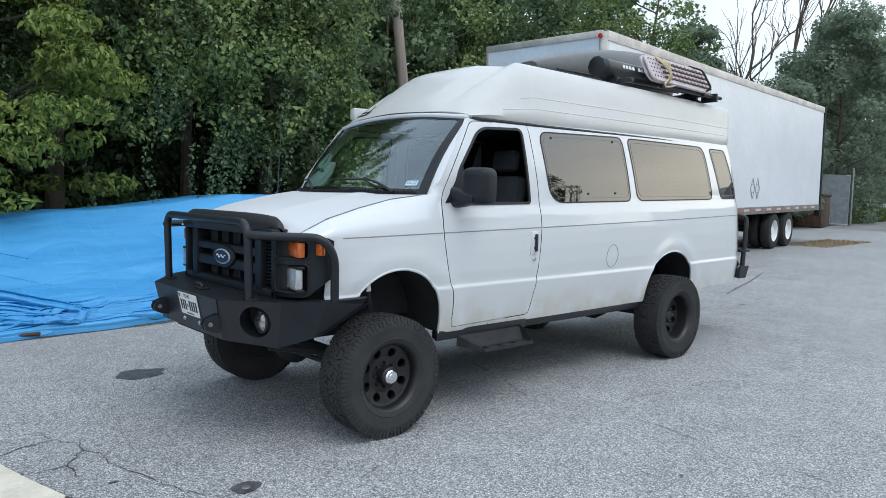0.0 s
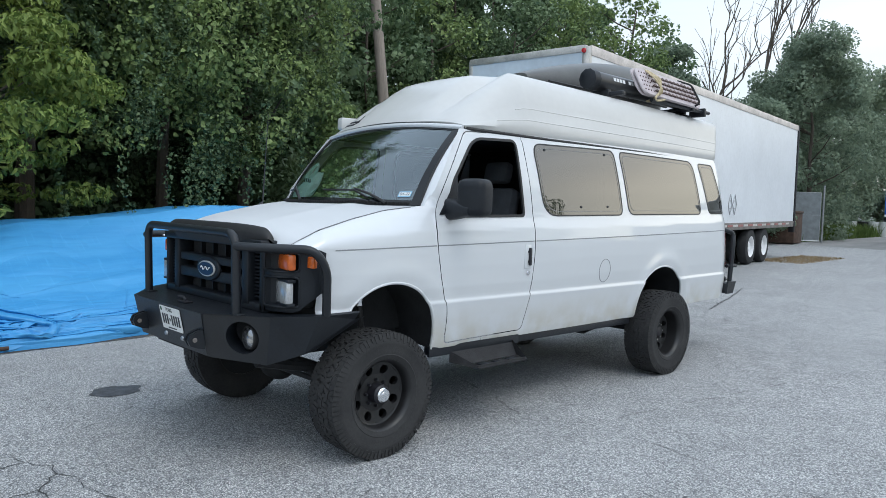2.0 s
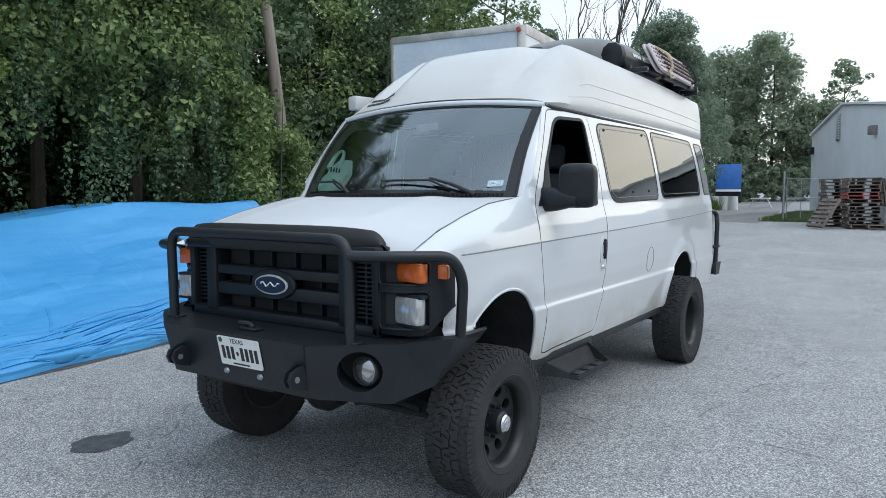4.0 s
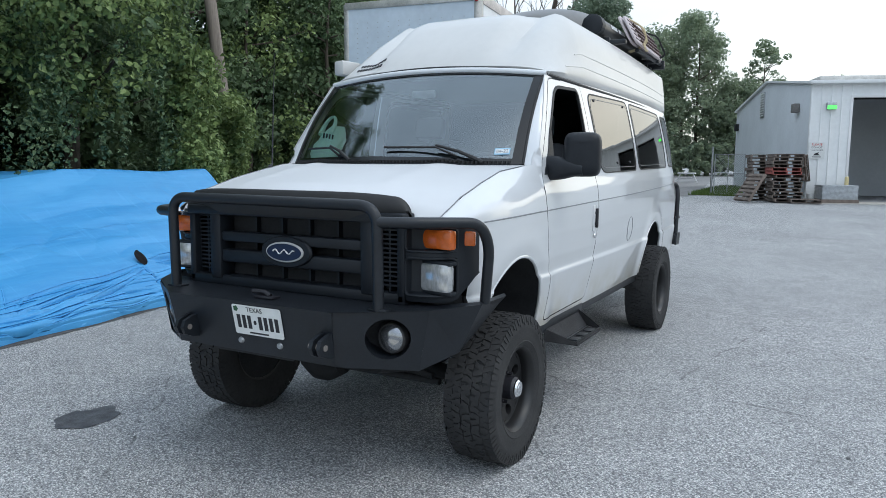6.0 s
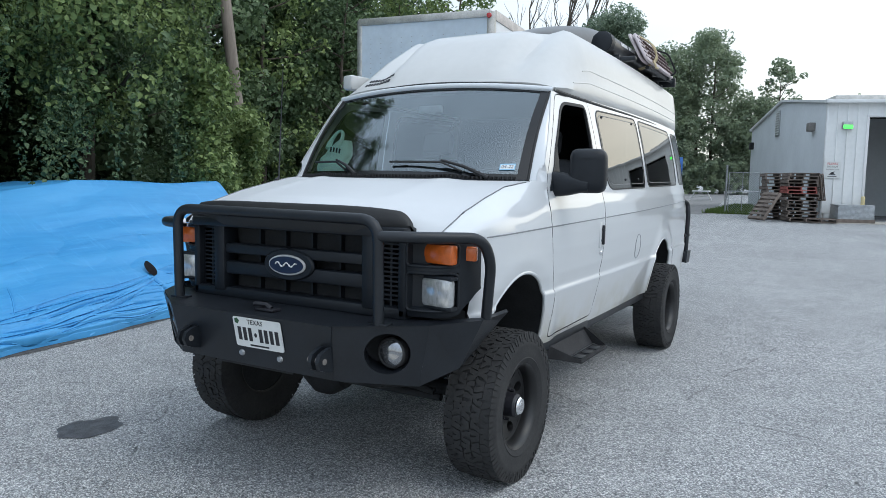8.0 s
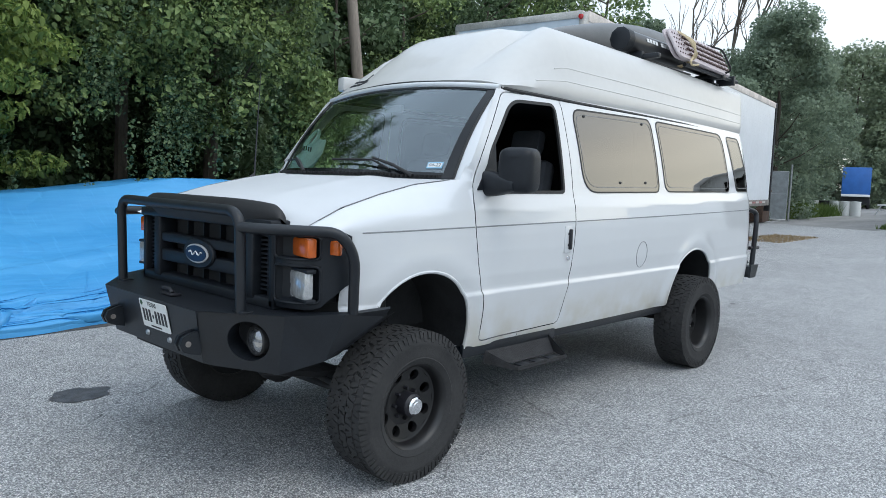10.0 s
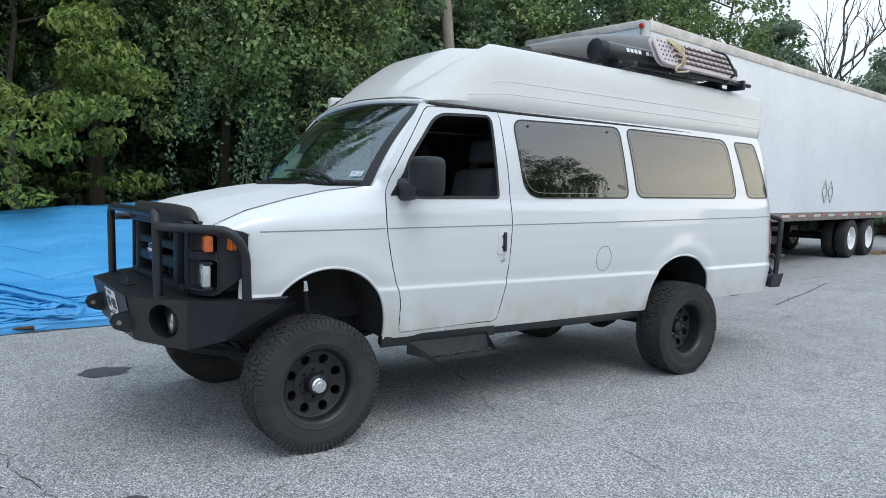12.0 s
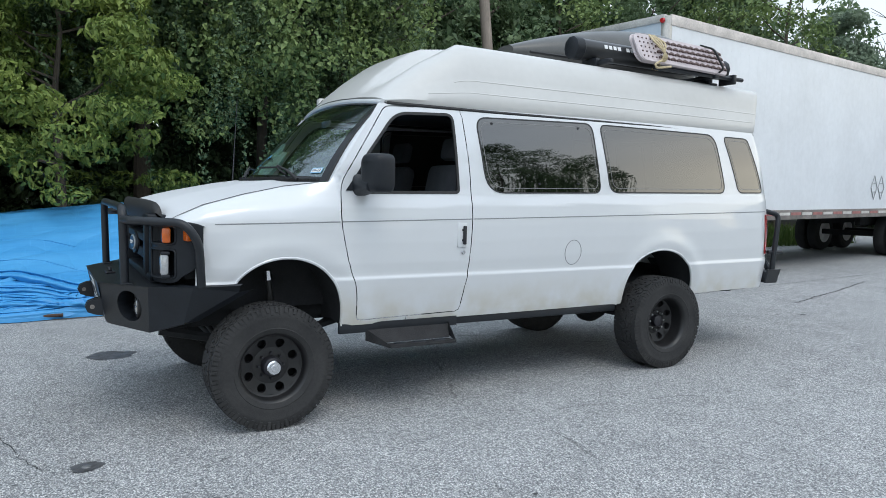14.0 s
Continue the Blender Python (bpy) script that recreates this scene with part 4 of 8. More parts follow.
    tagged(part("dark_rag", loft(rings, True, True), material("dark_cloth", (0.016, 0.016, 0.018), 1.0, spec=0.1, vary=0.3, scale=30, bump=0.6, bump_scale=40), None), "dark rag sticking out of a tear in the tarp", "rag")
    P = part("rusty_pipe", tube([(-3.4, 3.76, gz(-3.4) + 0.05), (-2.2, 3.76, gz(-2.2) + 0.045), (-1.05, 3.74, gz(-1.1) + 0.05)], [0.022, 0.024, 0.02], 10), M_RUST, None)
    tagged(P, "rusty brown pipe weighing down the tarp's edge", "pipe")


build_tarp()


# ---- trailer ----
def build_trailer():
    A = 7.52
    T = anchor("semi_trailer", 7.53, 2.866, gz(7.53), A)
    T.matrix_basis = pose(7.53, 2.866, gz(7.53), 0, -math.degrees(math.atan(SLOPE)), A)
    T.matrix_world = T.matrix_basis
    W = T.matrix_world.copy()

    def p(name, g, mat, label="", parent=T, **k):
        return part(name, moved(g, W), mat, parent, label, **k)

    Ln, Wd, Z0, Z1 = 14.70, 2.6, 1.18, 4.33
    side = p("side_wall", box(0.1, Ln - 0.08, 0.0, 0.04, Z0, Z1 - 0.1), M_TRAILER, "white riveted side wall")
    p("side_wall", box(0.1, Ln - 0.08, Wd - 0.04, Wd, Z0, Z1 - 0.1), M_TRAILER)
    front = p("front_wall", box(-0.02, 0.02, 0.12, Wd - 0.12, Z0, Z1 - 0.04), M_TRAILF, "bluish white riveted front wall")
    p("roof_panel", box(0.02, Ln - 0.02, 0.02, Wd - 0.02, Z1 - 0.03, Z1 + 0.012), M_ALU)
    p("floor", box(0.05, Ln - 0.05, 0.02, Wd - 0.02, Z0 - 0.12, Z0 + 0.02), M_DARK)
    for y in (0.055, Wd - 0.055):
        p("corner_post", moved(spun([(0.0, Z0 - 0.1), (0.09, Z0 - 0.1), (0.09, Z1), (0.0, Z1)], 20, "z"), pose(0.06, y + (0.03 if y < 1 else -0.03), 0)), M_ALU)
    for y in (-0.018, Wd - 0.022):
        p("top_rail", box(0.06, Ln, y, y + 0.04, Z1 - 0.14, Z1 + 0.03, 0.008), material("weathered_top_rail", (0.60, 0.55, 0.51), 0.6, 0.2, vary=0.25, scale=3), "weathered pale metal top rail")
        p("bottom_rail", box(0.06, Ln, y, y + 0.04, Z0 - 0.16, Z0 + 0.03, 0.008), M_RAIL, "weathered aluminium bottom rail")
    p("front_rail", box(-0.04, 0.06, 0.06, Wd - 0.06, Z1 - 0.09, Z1 + 0.03, 0.008), M_ALU)
    p("front_rail", box(-0.04, 0.06, 0.06, Wd - 0.06, Z0 - 0.16, Z0 + 0.05, 0.008), M_ALU)
    # rows of rivets
    riv = []
    rows = np.arange(Z0 + 0.1, Z1 - 0.25, 0.085)
    for x in np.arange(0.32, Ln - 0.3, 0.30):
        for k, z in enumerate(rows):
            s = 0.006
            riv.append(([(x - s, -0.001, z), (x, -0.001, z - s), (x + s, -0.001, z), (x, -0.001, z + s), (x, -0.010, z)], [(0, 1, 4), (1, 2, 4), (2, 3, 4), (3, 0, 4)]))
    o = p("rivets", join(*riv), M_TRAILER, parent=side, smooth=False)
    tagged(o, kind="stuff")
    riv = []
    for y in np.arange(0.3, Wd - 0.2, 0.2):
        for z in rows:
            s = 0.011
            riv.append(([(-0.021, y - s, z), (-0.021, y, z - s), (-0.021, y + s, z), (-0.021, y, z + s), (-0.030, y, z)], [(0, 4, 1), (1, 4, 2), (2, 4, 3), (3, 4, 0)]))
    o = p("rivets", join(*riv), M_STEEL, parent=front, smooth=False)
    tagged(o, kind="stuff")
    # reflective tape along the bottom rail
    M_RT, M_WT = material("faded_red_tape", (0.33, 0.13, 0.12), 0.5, vary=0.3, scale=9), material("faded_white_tape", (0.55, 0.53, 0.5), 0.5, vary=0.2, scale=9)
    for k, x in enumerate(np.arange(0.6, Ln - 0.6, 0.45)):
        p("reflective_tape", box(x, x + 0.40, -0.023, -0.019, Z0 - 0.075, Z0 - 0.02), M_WT if k % 2 else M_RT)
    # placard holders
    for x in (7.95, 8.32):
        p("placard_holder", join(*[tube([(x + 0.16 * a, -0.012, 1.69 + 0.27 * b), (x + 0.16 * c, -0.012, 1.69 + 0.27 * d)], 0.009, 6) for a, b, c, d in
                                          ((1, 0, 0, 1), (0, 1, -1, 0), (-1, 0, 0, -1), (0, -1, 1, 0))],
                                        tube([(x - 0.1, -0.012, 1.79), (x + 0.1, -0.012, 1.79)], 0.008, 6), tube([(x - 0.1, -0.012, 1.59), (x + 0.1, -0.012, 1.59)], 0.008, 6)), M_STEEL)
    for y in (0.02, Wd - 0.1):
        p("rear_post", box(Ln - 0.05, Ln + 0.10, y - 0.05, y + 0.12, Z0 - 0.35, Z1 + 0.04, 0.01), M_DARK, "dark steel rear post")
    p("rear_door", box(Ln - 0.02, Ln + 0.03, 0.1, Wd - 0.1, Z0, Z1 - 0.1), M_TRAILER)
    p("rear_rail", box(Ln - 0.05, Ln + 0.08, 0.0, Wd, Z1 - 0.15, Z1 + 0.04, 0.01), M_DARK)
    p("marker_lamp", moved(spun([(0, -0.03), (0.035, -0.028), (0.045, 0.0)], 16, "x"), pose(-0.045, 0.08, Z1 - 0.07)), M_RED, "small red marker lamp")
    # running gear
    p("bogie_frame", join(box(9.2, 13.2, 0.75, 0.87, 0.75, Z0 - 0.12), box(9.2, 13.2, 1.73, 1.85, 0.75, Z0 - 0.12), box(10.0, 10.15, 0.3, 2.3, 0.45, 0.58), box(11.35, 11.5, 0.3, 2.3, 0.45, 0.58)), M_DARK)
    for x in (2.6,):
        for y in (0.5, 2.0):
            p("landing_leg", join(box(x, x + 0.12, y, y + 0.12, 0.12, Z0 - 0.1, 0.01), box(x - 0.1, x + 0.22, y - 0.08, y + 0.2, 0.06, 0.13, 0.01)), M_DARK)
    tp = [(0.30, -0.13), (0.42, -0.135), (0.48, -0.12), (0.505, -0.08), (0.51, 0.0), (0.505, 0.08), (0.48, 0.12), (0.42, 0.135), (0.30, 0.13)]
    for x in (10.08, 11.42):
        for y in (0.15, 0.48, 2.12, 2.45):
            zc = 0.512
            w = p("wheel", moved(spun([(0.0, -0.06), (0.10, -0.09), (0.13, -0.05), (0.25, -0.02), (0.28, -0.12), (0.30, -0.13)], 28), pose(x, y, zc)), M_TAPE, "white steel disc wheel")
            p("tyre", moved(spun(tp, 40), pose(x, y, zc)), M_RUBBER, parent=w)
    tagged(T, "long white riveted box trailer parked behind the van", "trailer")


build_trailer()

# ---- workshop building ----
def build_workshop():
    A = -73.0
    # origin at the near corner; local x runs along the front, local y into the building
    T = anchor("workshop", 28.38, -1.394, gz(28.38), A)
    W = T.matrix_world.copy()

    def p(name, g, mat, label="", parent=T, **k):
        return part(name, moved(g, W), mat, parent, label, **k)

    Ln, Dp, H, R = 16.0, 14.7, 4.62, 5.20
    dx0, dx1, dh = 1.47, 6.2, 4.10
    wall = p("front_wall", join(box(0, dx0, 0, 0.12, 0, H), box(dx1, Ln, 0, 0.12, 0, H), box(dx0, dx1, 0, 0.12, dh, H)), M_SIDING, "pale grey ribbed metal front wall")
    for x in list(np.arange(0.02, dx0, 0.36)) + list(np.arange(dx1 + 0.2, Ln, 0.36)):
        p("rib", box(x, x + 0.035, -0.028, 0.002, 0.02, H - 0.05, 0.006), M_SIDING, parent=wall)
    gab = lambda y0, y1: ([(0.0, y, z) for y, z in ((0.12, 0), (Dp, 0), (Dp, H), (Dp / 2, R + 0.25), (0.12, H))] + [(0.12, y, z) for y, z in ((0.12, 0), (Dp, 0), (Dp, H), (Dp / 2, R + 0.25), (0.12, H))],
                          [(4, 3, 2, 1, 0), (5, 6, 7, 8, 9), (0, 1, 6, 5), (1, 2, 7, 6), (2, 3, 8, 7), (3, 4, 9, 8), (4, 0, 5, 9)])
    g = gab(0, 0)
    p("gable_wall", g, M_GABLE, "plain grey painted gable wall", smooth=False)
    p("gable_wall", moved(g, pose(Ln - 0.12, 0, 0)), M_GABLE, smooth=False)
    p("back_wall", box(0, Ln, Dp, Dp + 0.12, 0, H), M_GABLE)
    for y0, z0, y1, z1 in ((-0.15, H - 0.02, Dp / 2, R + 0.27), (Dp + 0.27, H - 0.02, Dp / 2, R + 0.27)):
        v = [(x, y, z + dz) for x in (-0.12, Ln + 0.12) for y, z in ((y0, z0), (y1, z1)) for dz in (0, 0.1)]
        p("roof", (v, [(0, 1, 3, 2), (4, 6, 7, 5), (0, 4, 5, 1), (2, 3, 7, 6), (0, 2, 6, 4), (1, 5, 7, 3)]), M_SIDING, "grey metal roof", smooth=False)
    p("gutter", box(-0.1, Ln, -0.24, -0.1, H - 0.03, H + 0.1, 0.01), M_SIDING)
    p("roof_unit", box(1.0, 4.3, 2.6, 4.6, H + 0.25, H + 0.60, 0.04), M_ALU, "low grey unit on the roof")
    for x in (dx0, dx1):
        p("door_frame", box(x - 0.05, x + 0.05, -0.03, 0.14, 0, dh, 0.006), M_TAPE, "white steel door frame")
    p("door_frame", box(dx0 - 0.05, dx1 + 0.05, -0.03, 0.14, dh - 0.04, dh + 0.05, 0.006), M_TAPE)
    p("slab", box(-0.05, Ln, -1.4, Dp, -0.05, 0.015), M_CONC, "concrete apron and floor")
    p("ceiling", box(0.1, Ln, 0.2, Dp, H - 0.1, H - 0.06), M_DARK)
    p("inner_wall", box(0.15, Ln - 0.15, 6.0, 6.08, 0.0, H - 0.1), M_GABLE)
    # wall lamps
    l1 = p("wall_lamp", box(0.56, 0.92, -0.16, -0.02, 3.60, 3.88, 0.02), M_STEEL, "box wall lamp glowing green")
    p("lens", box(0.575, 0.905, -0.172, -0.158, 3.61, 3.75, 0.004), lamp_material("green_lamp_lens", (0.12, 0.85, 0.08), 1.0), parent=l1, label="lit green lens")
    p("wall_lamp", box(-0.25, 0.0, 1.45, 1.9, 3.62, 3.98, 0.03), material("grey_lamp_housing", (0.20, 0.19, 0.18), 0.6, vary=0.2, scale=8), "dark box wall lamp on the gable")
    p("wall_lamp", box(-0.2, 0.0, 14.0, 14.4, 3.5, 3.9, 0.03), M_DARK)
    v = p("gable_vent", box(-0.05, 0.0, 7.75, 8.55, 3.85, 5.1, 0.01), M_STEEL, "slatted metal vent")
    for z in np.arange(3.92, 5.05, 0.12):
        p("slat", box(-0.085, -0.045, 7.79, 8.51, z, z + 0.05), M_SIDING, parent=v)
    s = p("notice", box(0.03, 0.61, -0.045, -0.031, 1.70, 2.34), M_PLATE, "white notice about pallets")
    red = material("red_ink", (0.5, 0.03, 0.03), 0.6)
    writing("lettering", "PLEASE", 0.125, red, s, W @ pose(0.32, -0.047, 2.25, 90, 0, 0), "red lettering")
    writing("lettering", "DO NOT", 0.10, M_INK, s, W @ pose(0.32, -0.047, 2.14, 90, 0, 0))
    writing("lettering", "TAKE PALLETS", 0.072, M_INK, s, W @ pose(0.32, -0.047, 2.03, 90, 0, 0))
    p("drawing", join(plate([(-0.13, -0.07), (0.13, -0.07), (0.05, 0.0), (0.10, 0.06), (-0.04, 0.02)], pose(0.32, -0.047, 1.90, 90, 0, 0), 0.002)), M_INK, parent=s)
    p("drawing", join(plate([(-0.16, -0.015), (0.16, -0.015), (0.16, 0.015), (-0.16, 0.015)], pose(0.32, -0.047, 1.77, 90, 0, 0), 0.002)), M_INK, parent=s)
    tagged(T, "grey metal workshop with an open dark doorway", "building")
    return W


WORK = build_workshop()


def pallet_proto(name, mat):
    """One flat wooden pallet, its origin in the middle of its underside."""
    T = anchor(name)
    for y in (-0.5, 0.0, 0.5):
        part("stringer", box(-0.6, 0.6, y - 0.02, y + 0.02, 0.018, 0.112), mat, T)
    for x in np.linspace(-0.54, 0.54, 7):
        part("board", box(x - 0.05, x + 0.05, -0.51, 0.51, 0.112, 0.130), mat, T)
    for x in (-0.54, 0.0, 0.54):
        part("board", box(x - 0.05, x + 0.05, -0.51, 0.51, 0.0, 0.018), mat, T)
    return tagged(T, "weathered grey-brown wooden pallet in a stack", "pallet", "stacked pallets")


def build_pallets():
    rng = np.random.RandomState(4)
    base, red = pallet_proto("pallet", M_WOOD), pallet_proto("pallet", M_REDWOOD)
    tagged(red, "faded red wooden pallet in a stack")
    first = {id(base): True, id(red): True}

    def put(src, m):
        if first.pop(id(src), None):
            src.matrix_basis = m
        else:
            copy_thing(src, m)

    z0 = 0.02
    for cx, cy, n in ((-1.0, -0.75, 14), (-1.45, 0.75, 14)):
        for k in range(n):
            src = red if k in (8, 9) and cy < 0 else base
            put(src, WORK @ pose(cx + rng.uniform(-0.07, 0.07), cy + rng.uniform(-0.05, 0.05), z0 + k * 0.1315, 0, 0, rng.uniform(-4, 4) + 90))
    put(base, WORK @ pose(-0.35, -1.35, z0, 0, 0, 80))
    # one leaning on edge beside the stack, one against the other side
    put(base, WORK @ pose(-0.28, -0.35, 1.32, 82, 0, 90))
    put(base, WORK @ pose(-2.25, -1.15, 0.53, 0, -58, 20))
    # wrapped stack by the door
    T = anchor("wrapped_load")
    T.matrix_basis = WORK @ pose(0.90, -0.75, 0.0)
    T.matrix_world = T.matrix_basis
    W = T.matrix_world.copy()
    g = []
    for k in range(12):
        g.append(box(-0.62 + rng.uniform(-0.02, 0.02), 0.62 + rng.uniform(-0.02, 0.02), -0.5, 0.5, 0.15 + k * 0.045, 0.193 + k * 0.045, 0.006))
    wrap = material("grey_plastic_wrap", (0.38, 0.40, 0.42), 0.35, vary=0.25, scale=9)
    for k in g:
        part("sheet", moved(k, W), wrap, T)
    part("pallet_base", moved(join(box(-0.65, 0.65, -0.55, -0.45, 0.02, 0.15), box(-0.65, 0.65, -0.05, 0.05, 0.02, 0.15), box(-0.65, 0.65, 0.45, 0.55, 0.02, 0.15)), W), M_WOOD, T)
    tagged(T, "low stack of grey wrapped sheets on a pallet", "load")
    B = anchor("bucket")
    B.matrix_basis = WORK @ pose(0.0, -0.75, 0.016)
    B.matrix_world = B.matrix_basis
    part("pail", moved(spun([(0.0, 0.0), (0.12, 0.0), (0.14, 0.33), (0.145, 0.34), (0.13, 0.33), (0.11, 0.02), (0.0, 0.02)], 20, "z"), B.matrix_world), M_PLATE, B)
    tagged(B, "white plastic bucket standing by the wall", "bucket")
    C = anchor("door_post")
    C.matrix_basis = WORK @ pose(1.38, -0.35, 0.016)
    C.matrix_world = C.matrix_basis
    part("bollard", moved(tube([(0, 0, 0), (0, 0, 0.95), (0, 0, 1.0)], [0.075, 0.075, 0.05], 14), C.matrix_world), material("faded_yellow_paint", (0.55, 0.47, 0.25), 0.6, vary=0.2, scale=6), C)
    tagged(C, "faded yellow steel guard post by the doorway", "bollard")


build_pallets()


M_SCREEN = material("grey_screen_cloth", (0.20, 0.22, 0.23), 0.8, vary=0.2, scale=5)


def fence_gate(x, y, rz, w, h, label, screened=False):
    """A chain-link gate leaf in a tube frame."""
    T = anchor("chain_link_gate", x, y, gz(x), rz)
    W = T.matrix_world.copy()
    part("gate_frame", moved(join(tube([(0, 0, 0.08), (0, 0, h), (w, 0, h), (w, 0, 0.08), (0, 0, 0.08)], 0.025, 8), tube([(0, 0, h * 0.55), (w, 0, h * 0.55)], 0.02, 8), tube([(w * 0.45, 0, 0.08), (w * 0.45, 0, h)], 0.018, 8)), W), M_STEEL, T)
    part("post", moved(tube([(-0.12, 0, -0.1), (-0.12, 0, h + 0.35)], 0.05, 10), W), M_STEEL, T)
    g = []
    for k in np.arange(-h, w, 0.11):
        for s in (1, -1):
            a, b = max(0.0, k), min(w, k + h)
            if b > a:
                za, zb = (a - k), (b - k)
                za, zb = max(0.08, za), max(0.08, zb)
                g.append(tube([(a, 0, za if s > 0 else h - za + 0.08), (b, 0, zb if s > 0 else h - zb + 0.08)], 0.004, 3, False))
    if screened:
        part("privacy_screen", moved(box(0.02, w - 0.02, 0.012, 0.018, 0.10, h - 0.02), W), M_SCREEN, T, "grey privacy screen")
    o = part("wire_mesh", moved(join(*g), W), M_STEEL, T)
    tagged(o, kind="stuff")
    return tagged(T, label, "gate")


fence_gate(32.0, 2.55, -100, 1.35, 1.9, "open chain-link gate leaf on grey posts beside the workshop")
fence_gate(34.0, 8.0, 127, 2.4, 2.4, "grey screened chain-link gate leaf behind the trailer", True)


def build_skip():
    T = anchor("rusty_bin", 30.6, 7.9, gz(30.6), 10)
    W = T.matrix_world.copy()
    part("body", moved(box(0, 1.8, 0, 1.4, 0.05, 1.5, 0.03), W), M_RUST, T)
    part("rim", moved(box(-0.04, 1.84, -0.04, 1.44, 1.42, 1.52, 0.02), W), M_RUST, T)
    tagged(T, "rust-brown steel bin behind the trailer", "bin")


build_skip()


def build_blue_box():
    T = anchor("blue_container", 66, 12.65, gz(66), 14)
    W = T.matrix_world.copy()
    M = material("blue_container_paint", (0.035, 0.13, 0.42), 0.5, vary=0.12, scale=2)
    part("body", moved(box(0, 6, -1.08, 1.08, 1.25, 3.55, 0.05), W), M, T, "bright blue box body")
    part("sill", moved(box(-0.05, 6, -1.08, 1.08, 1.05, 1.25, 0.03), W), M_TAPE, T)
    part("chassis", moved(box(0.3, 5.8, -1.05, 1.05, 0.35, 1.05), W), M_DARK, T)
    for x in (1.0, 4.8):
        for y in (-1.0, 1.0):
            part("wheel", moved(spun([(0.0, -0.12), (0.45, -0.13), (0.5, 0.0), (0.45, 0.13), (0.0, 0.12)], 20), W @ pose(x, y, 0.5)), M_RUBBER, T)
    tagged(T, "blue box truck body parked at the far end", "truck")
    rng = np.random.RandomState(2)
    for k in range(5):
        x, y = 46.0 + k * 0.15, 10.2 - k * 0.55
        B = anchor("white_drum", x, y, gz(x))
        part("drum", moved(spun([(0.0, 0.0), (0.3, 0.0), (0.32, 0.05), (0.3, 0.4), (0.32, 0.45), (0.3, 0.8), (0.32, 0.9), (0.0, 0.92)], 18, "z"), B.matrix_world), M_PLATE if k != 1 else M_DARK, B)
        tagged(B, "white drum standing by the far track" if k != 1 else "dark drum standing by the far track", "drum", "drums by the track")


build_blue_box()


def grass(name, x0, x1, y0, y1, n, h, seed, label, mat=None):
    rng = np.random.RandomState(seed)
    p = np.stack([rng.uniform(x0, x1, n), rng.uniform(y0, y1, n), np.zeros(n)], axis=1)
    p[:, 2] = SLOPE * p[:, 0]
    a = rng.uniform(0, 2 * math.pi, n)
    s = np.stack([np.cos(a), np.sin(a), np.zeros(n)], axis=1) * 0.012 * (1 + h)
    hh = h * rng.uniform(0.4, 1.2, n)
    bend = np.stack([rng.normal(size=n) * 0.3, rng.normal(size=n) * 0.3, np.ones(n)], axis=1) * hh[:, None]
    v = np.stack([p - s, p + s, p + bend * 0.6 + s * 0.7, p + bend], axis=1).reshape(-1, 3)
    q = np.arange(n * 4).reshape(-1, 4)
    mat = mat or M_GRASS
    tagged(part(name, fast_mesh(name, v, q, mat), mat, None), label, "grass", kind="stuff")


grass("tall_grass", 33.5, 50.0, 8.6, 12.5, 12000, 0.75, 1, "tall yellow-green grass along the fence")
grass("verge_grass", 31.5, 42.0, 1.6, 3.6, 9000, 0.20, 2, "short green verge by the gate")
grass("trailer_weeds", 8.5, 21.0, 7.4, 12.0, 12000, 0.5, 3, "green weeds behind the trailer")
grass("dry_straw", 19.2, 23.0, 3.4, 4.8, 1800, 0.06, 4, "pale dry straw scattered on the asphalt", material("dry_straw", (0.30, 0.22, 0.12), 0.9, vary=0.3, scale=8))


# ---- pale bench far down the track ----
def build_bench():
    x, y = 52.0, 7.3
    T = anchor("bench", x, y, gz(x))
    part("top", box(x - 0.3, x + 0.3, y - 0.62, y + 0.62, gz(x) + 0.62, gz(x) + 0.72, 0.02), M_TAPE, T, "white slab top")
    for s in (-1, 1):
        part("leg", tube([(x, y + s * 0.45, gz(x) + 0.63), (x, y + s * 0.75, gz(x))], 0.04, 8), M_TAPE, T)
    part("stretcher", tube([(x, y - 0.6, gz(x) + 0.3), (x, y + 0.6, gz(x) + 0.3)], 0.03, 8), M_TAPE, T)
    tagged(T, "pale white bench with splayed legs by the far track", "bench")


build_bench()

# ---- trees across the yard, which the windows mirror ----
def build_far_side():
    for k, (x, y, h, s) in enumerate([(9.5, -17.0, 6.6, 3.6), (5.5, -19.0, 5.8, 3.2), (13.3, -17.0, 9.7, 3.0), (16.4, -17.3, 9.6, 3.0), (19.6, -17.3, 9.4, 2.6), (-5.0, -22.0, 9.0, 3.4), (24.0, -22.0, 10.0, 3.6), (-13.0, -19.0, 9.0, 3.2)]):
        tree(x, y, h, s, M_FARLEAF, 200 + k, 0.12, 90, 200, 0.12, "broadleaf tree across the yard", group="trees across the yard", puff=0.8, flat=0.5)


build_far_side()

# ---- camper van ----
# x runs from the front axle towards the tail, the driver's side faces -y
VAN = anchor("camper_van", 1.75, 0, gz(1.75))


def interp(x, xs, ys):
    return float(np.interp(x, xs, ys))


def belt(x):
    return 1.328 + 0.0205 * x


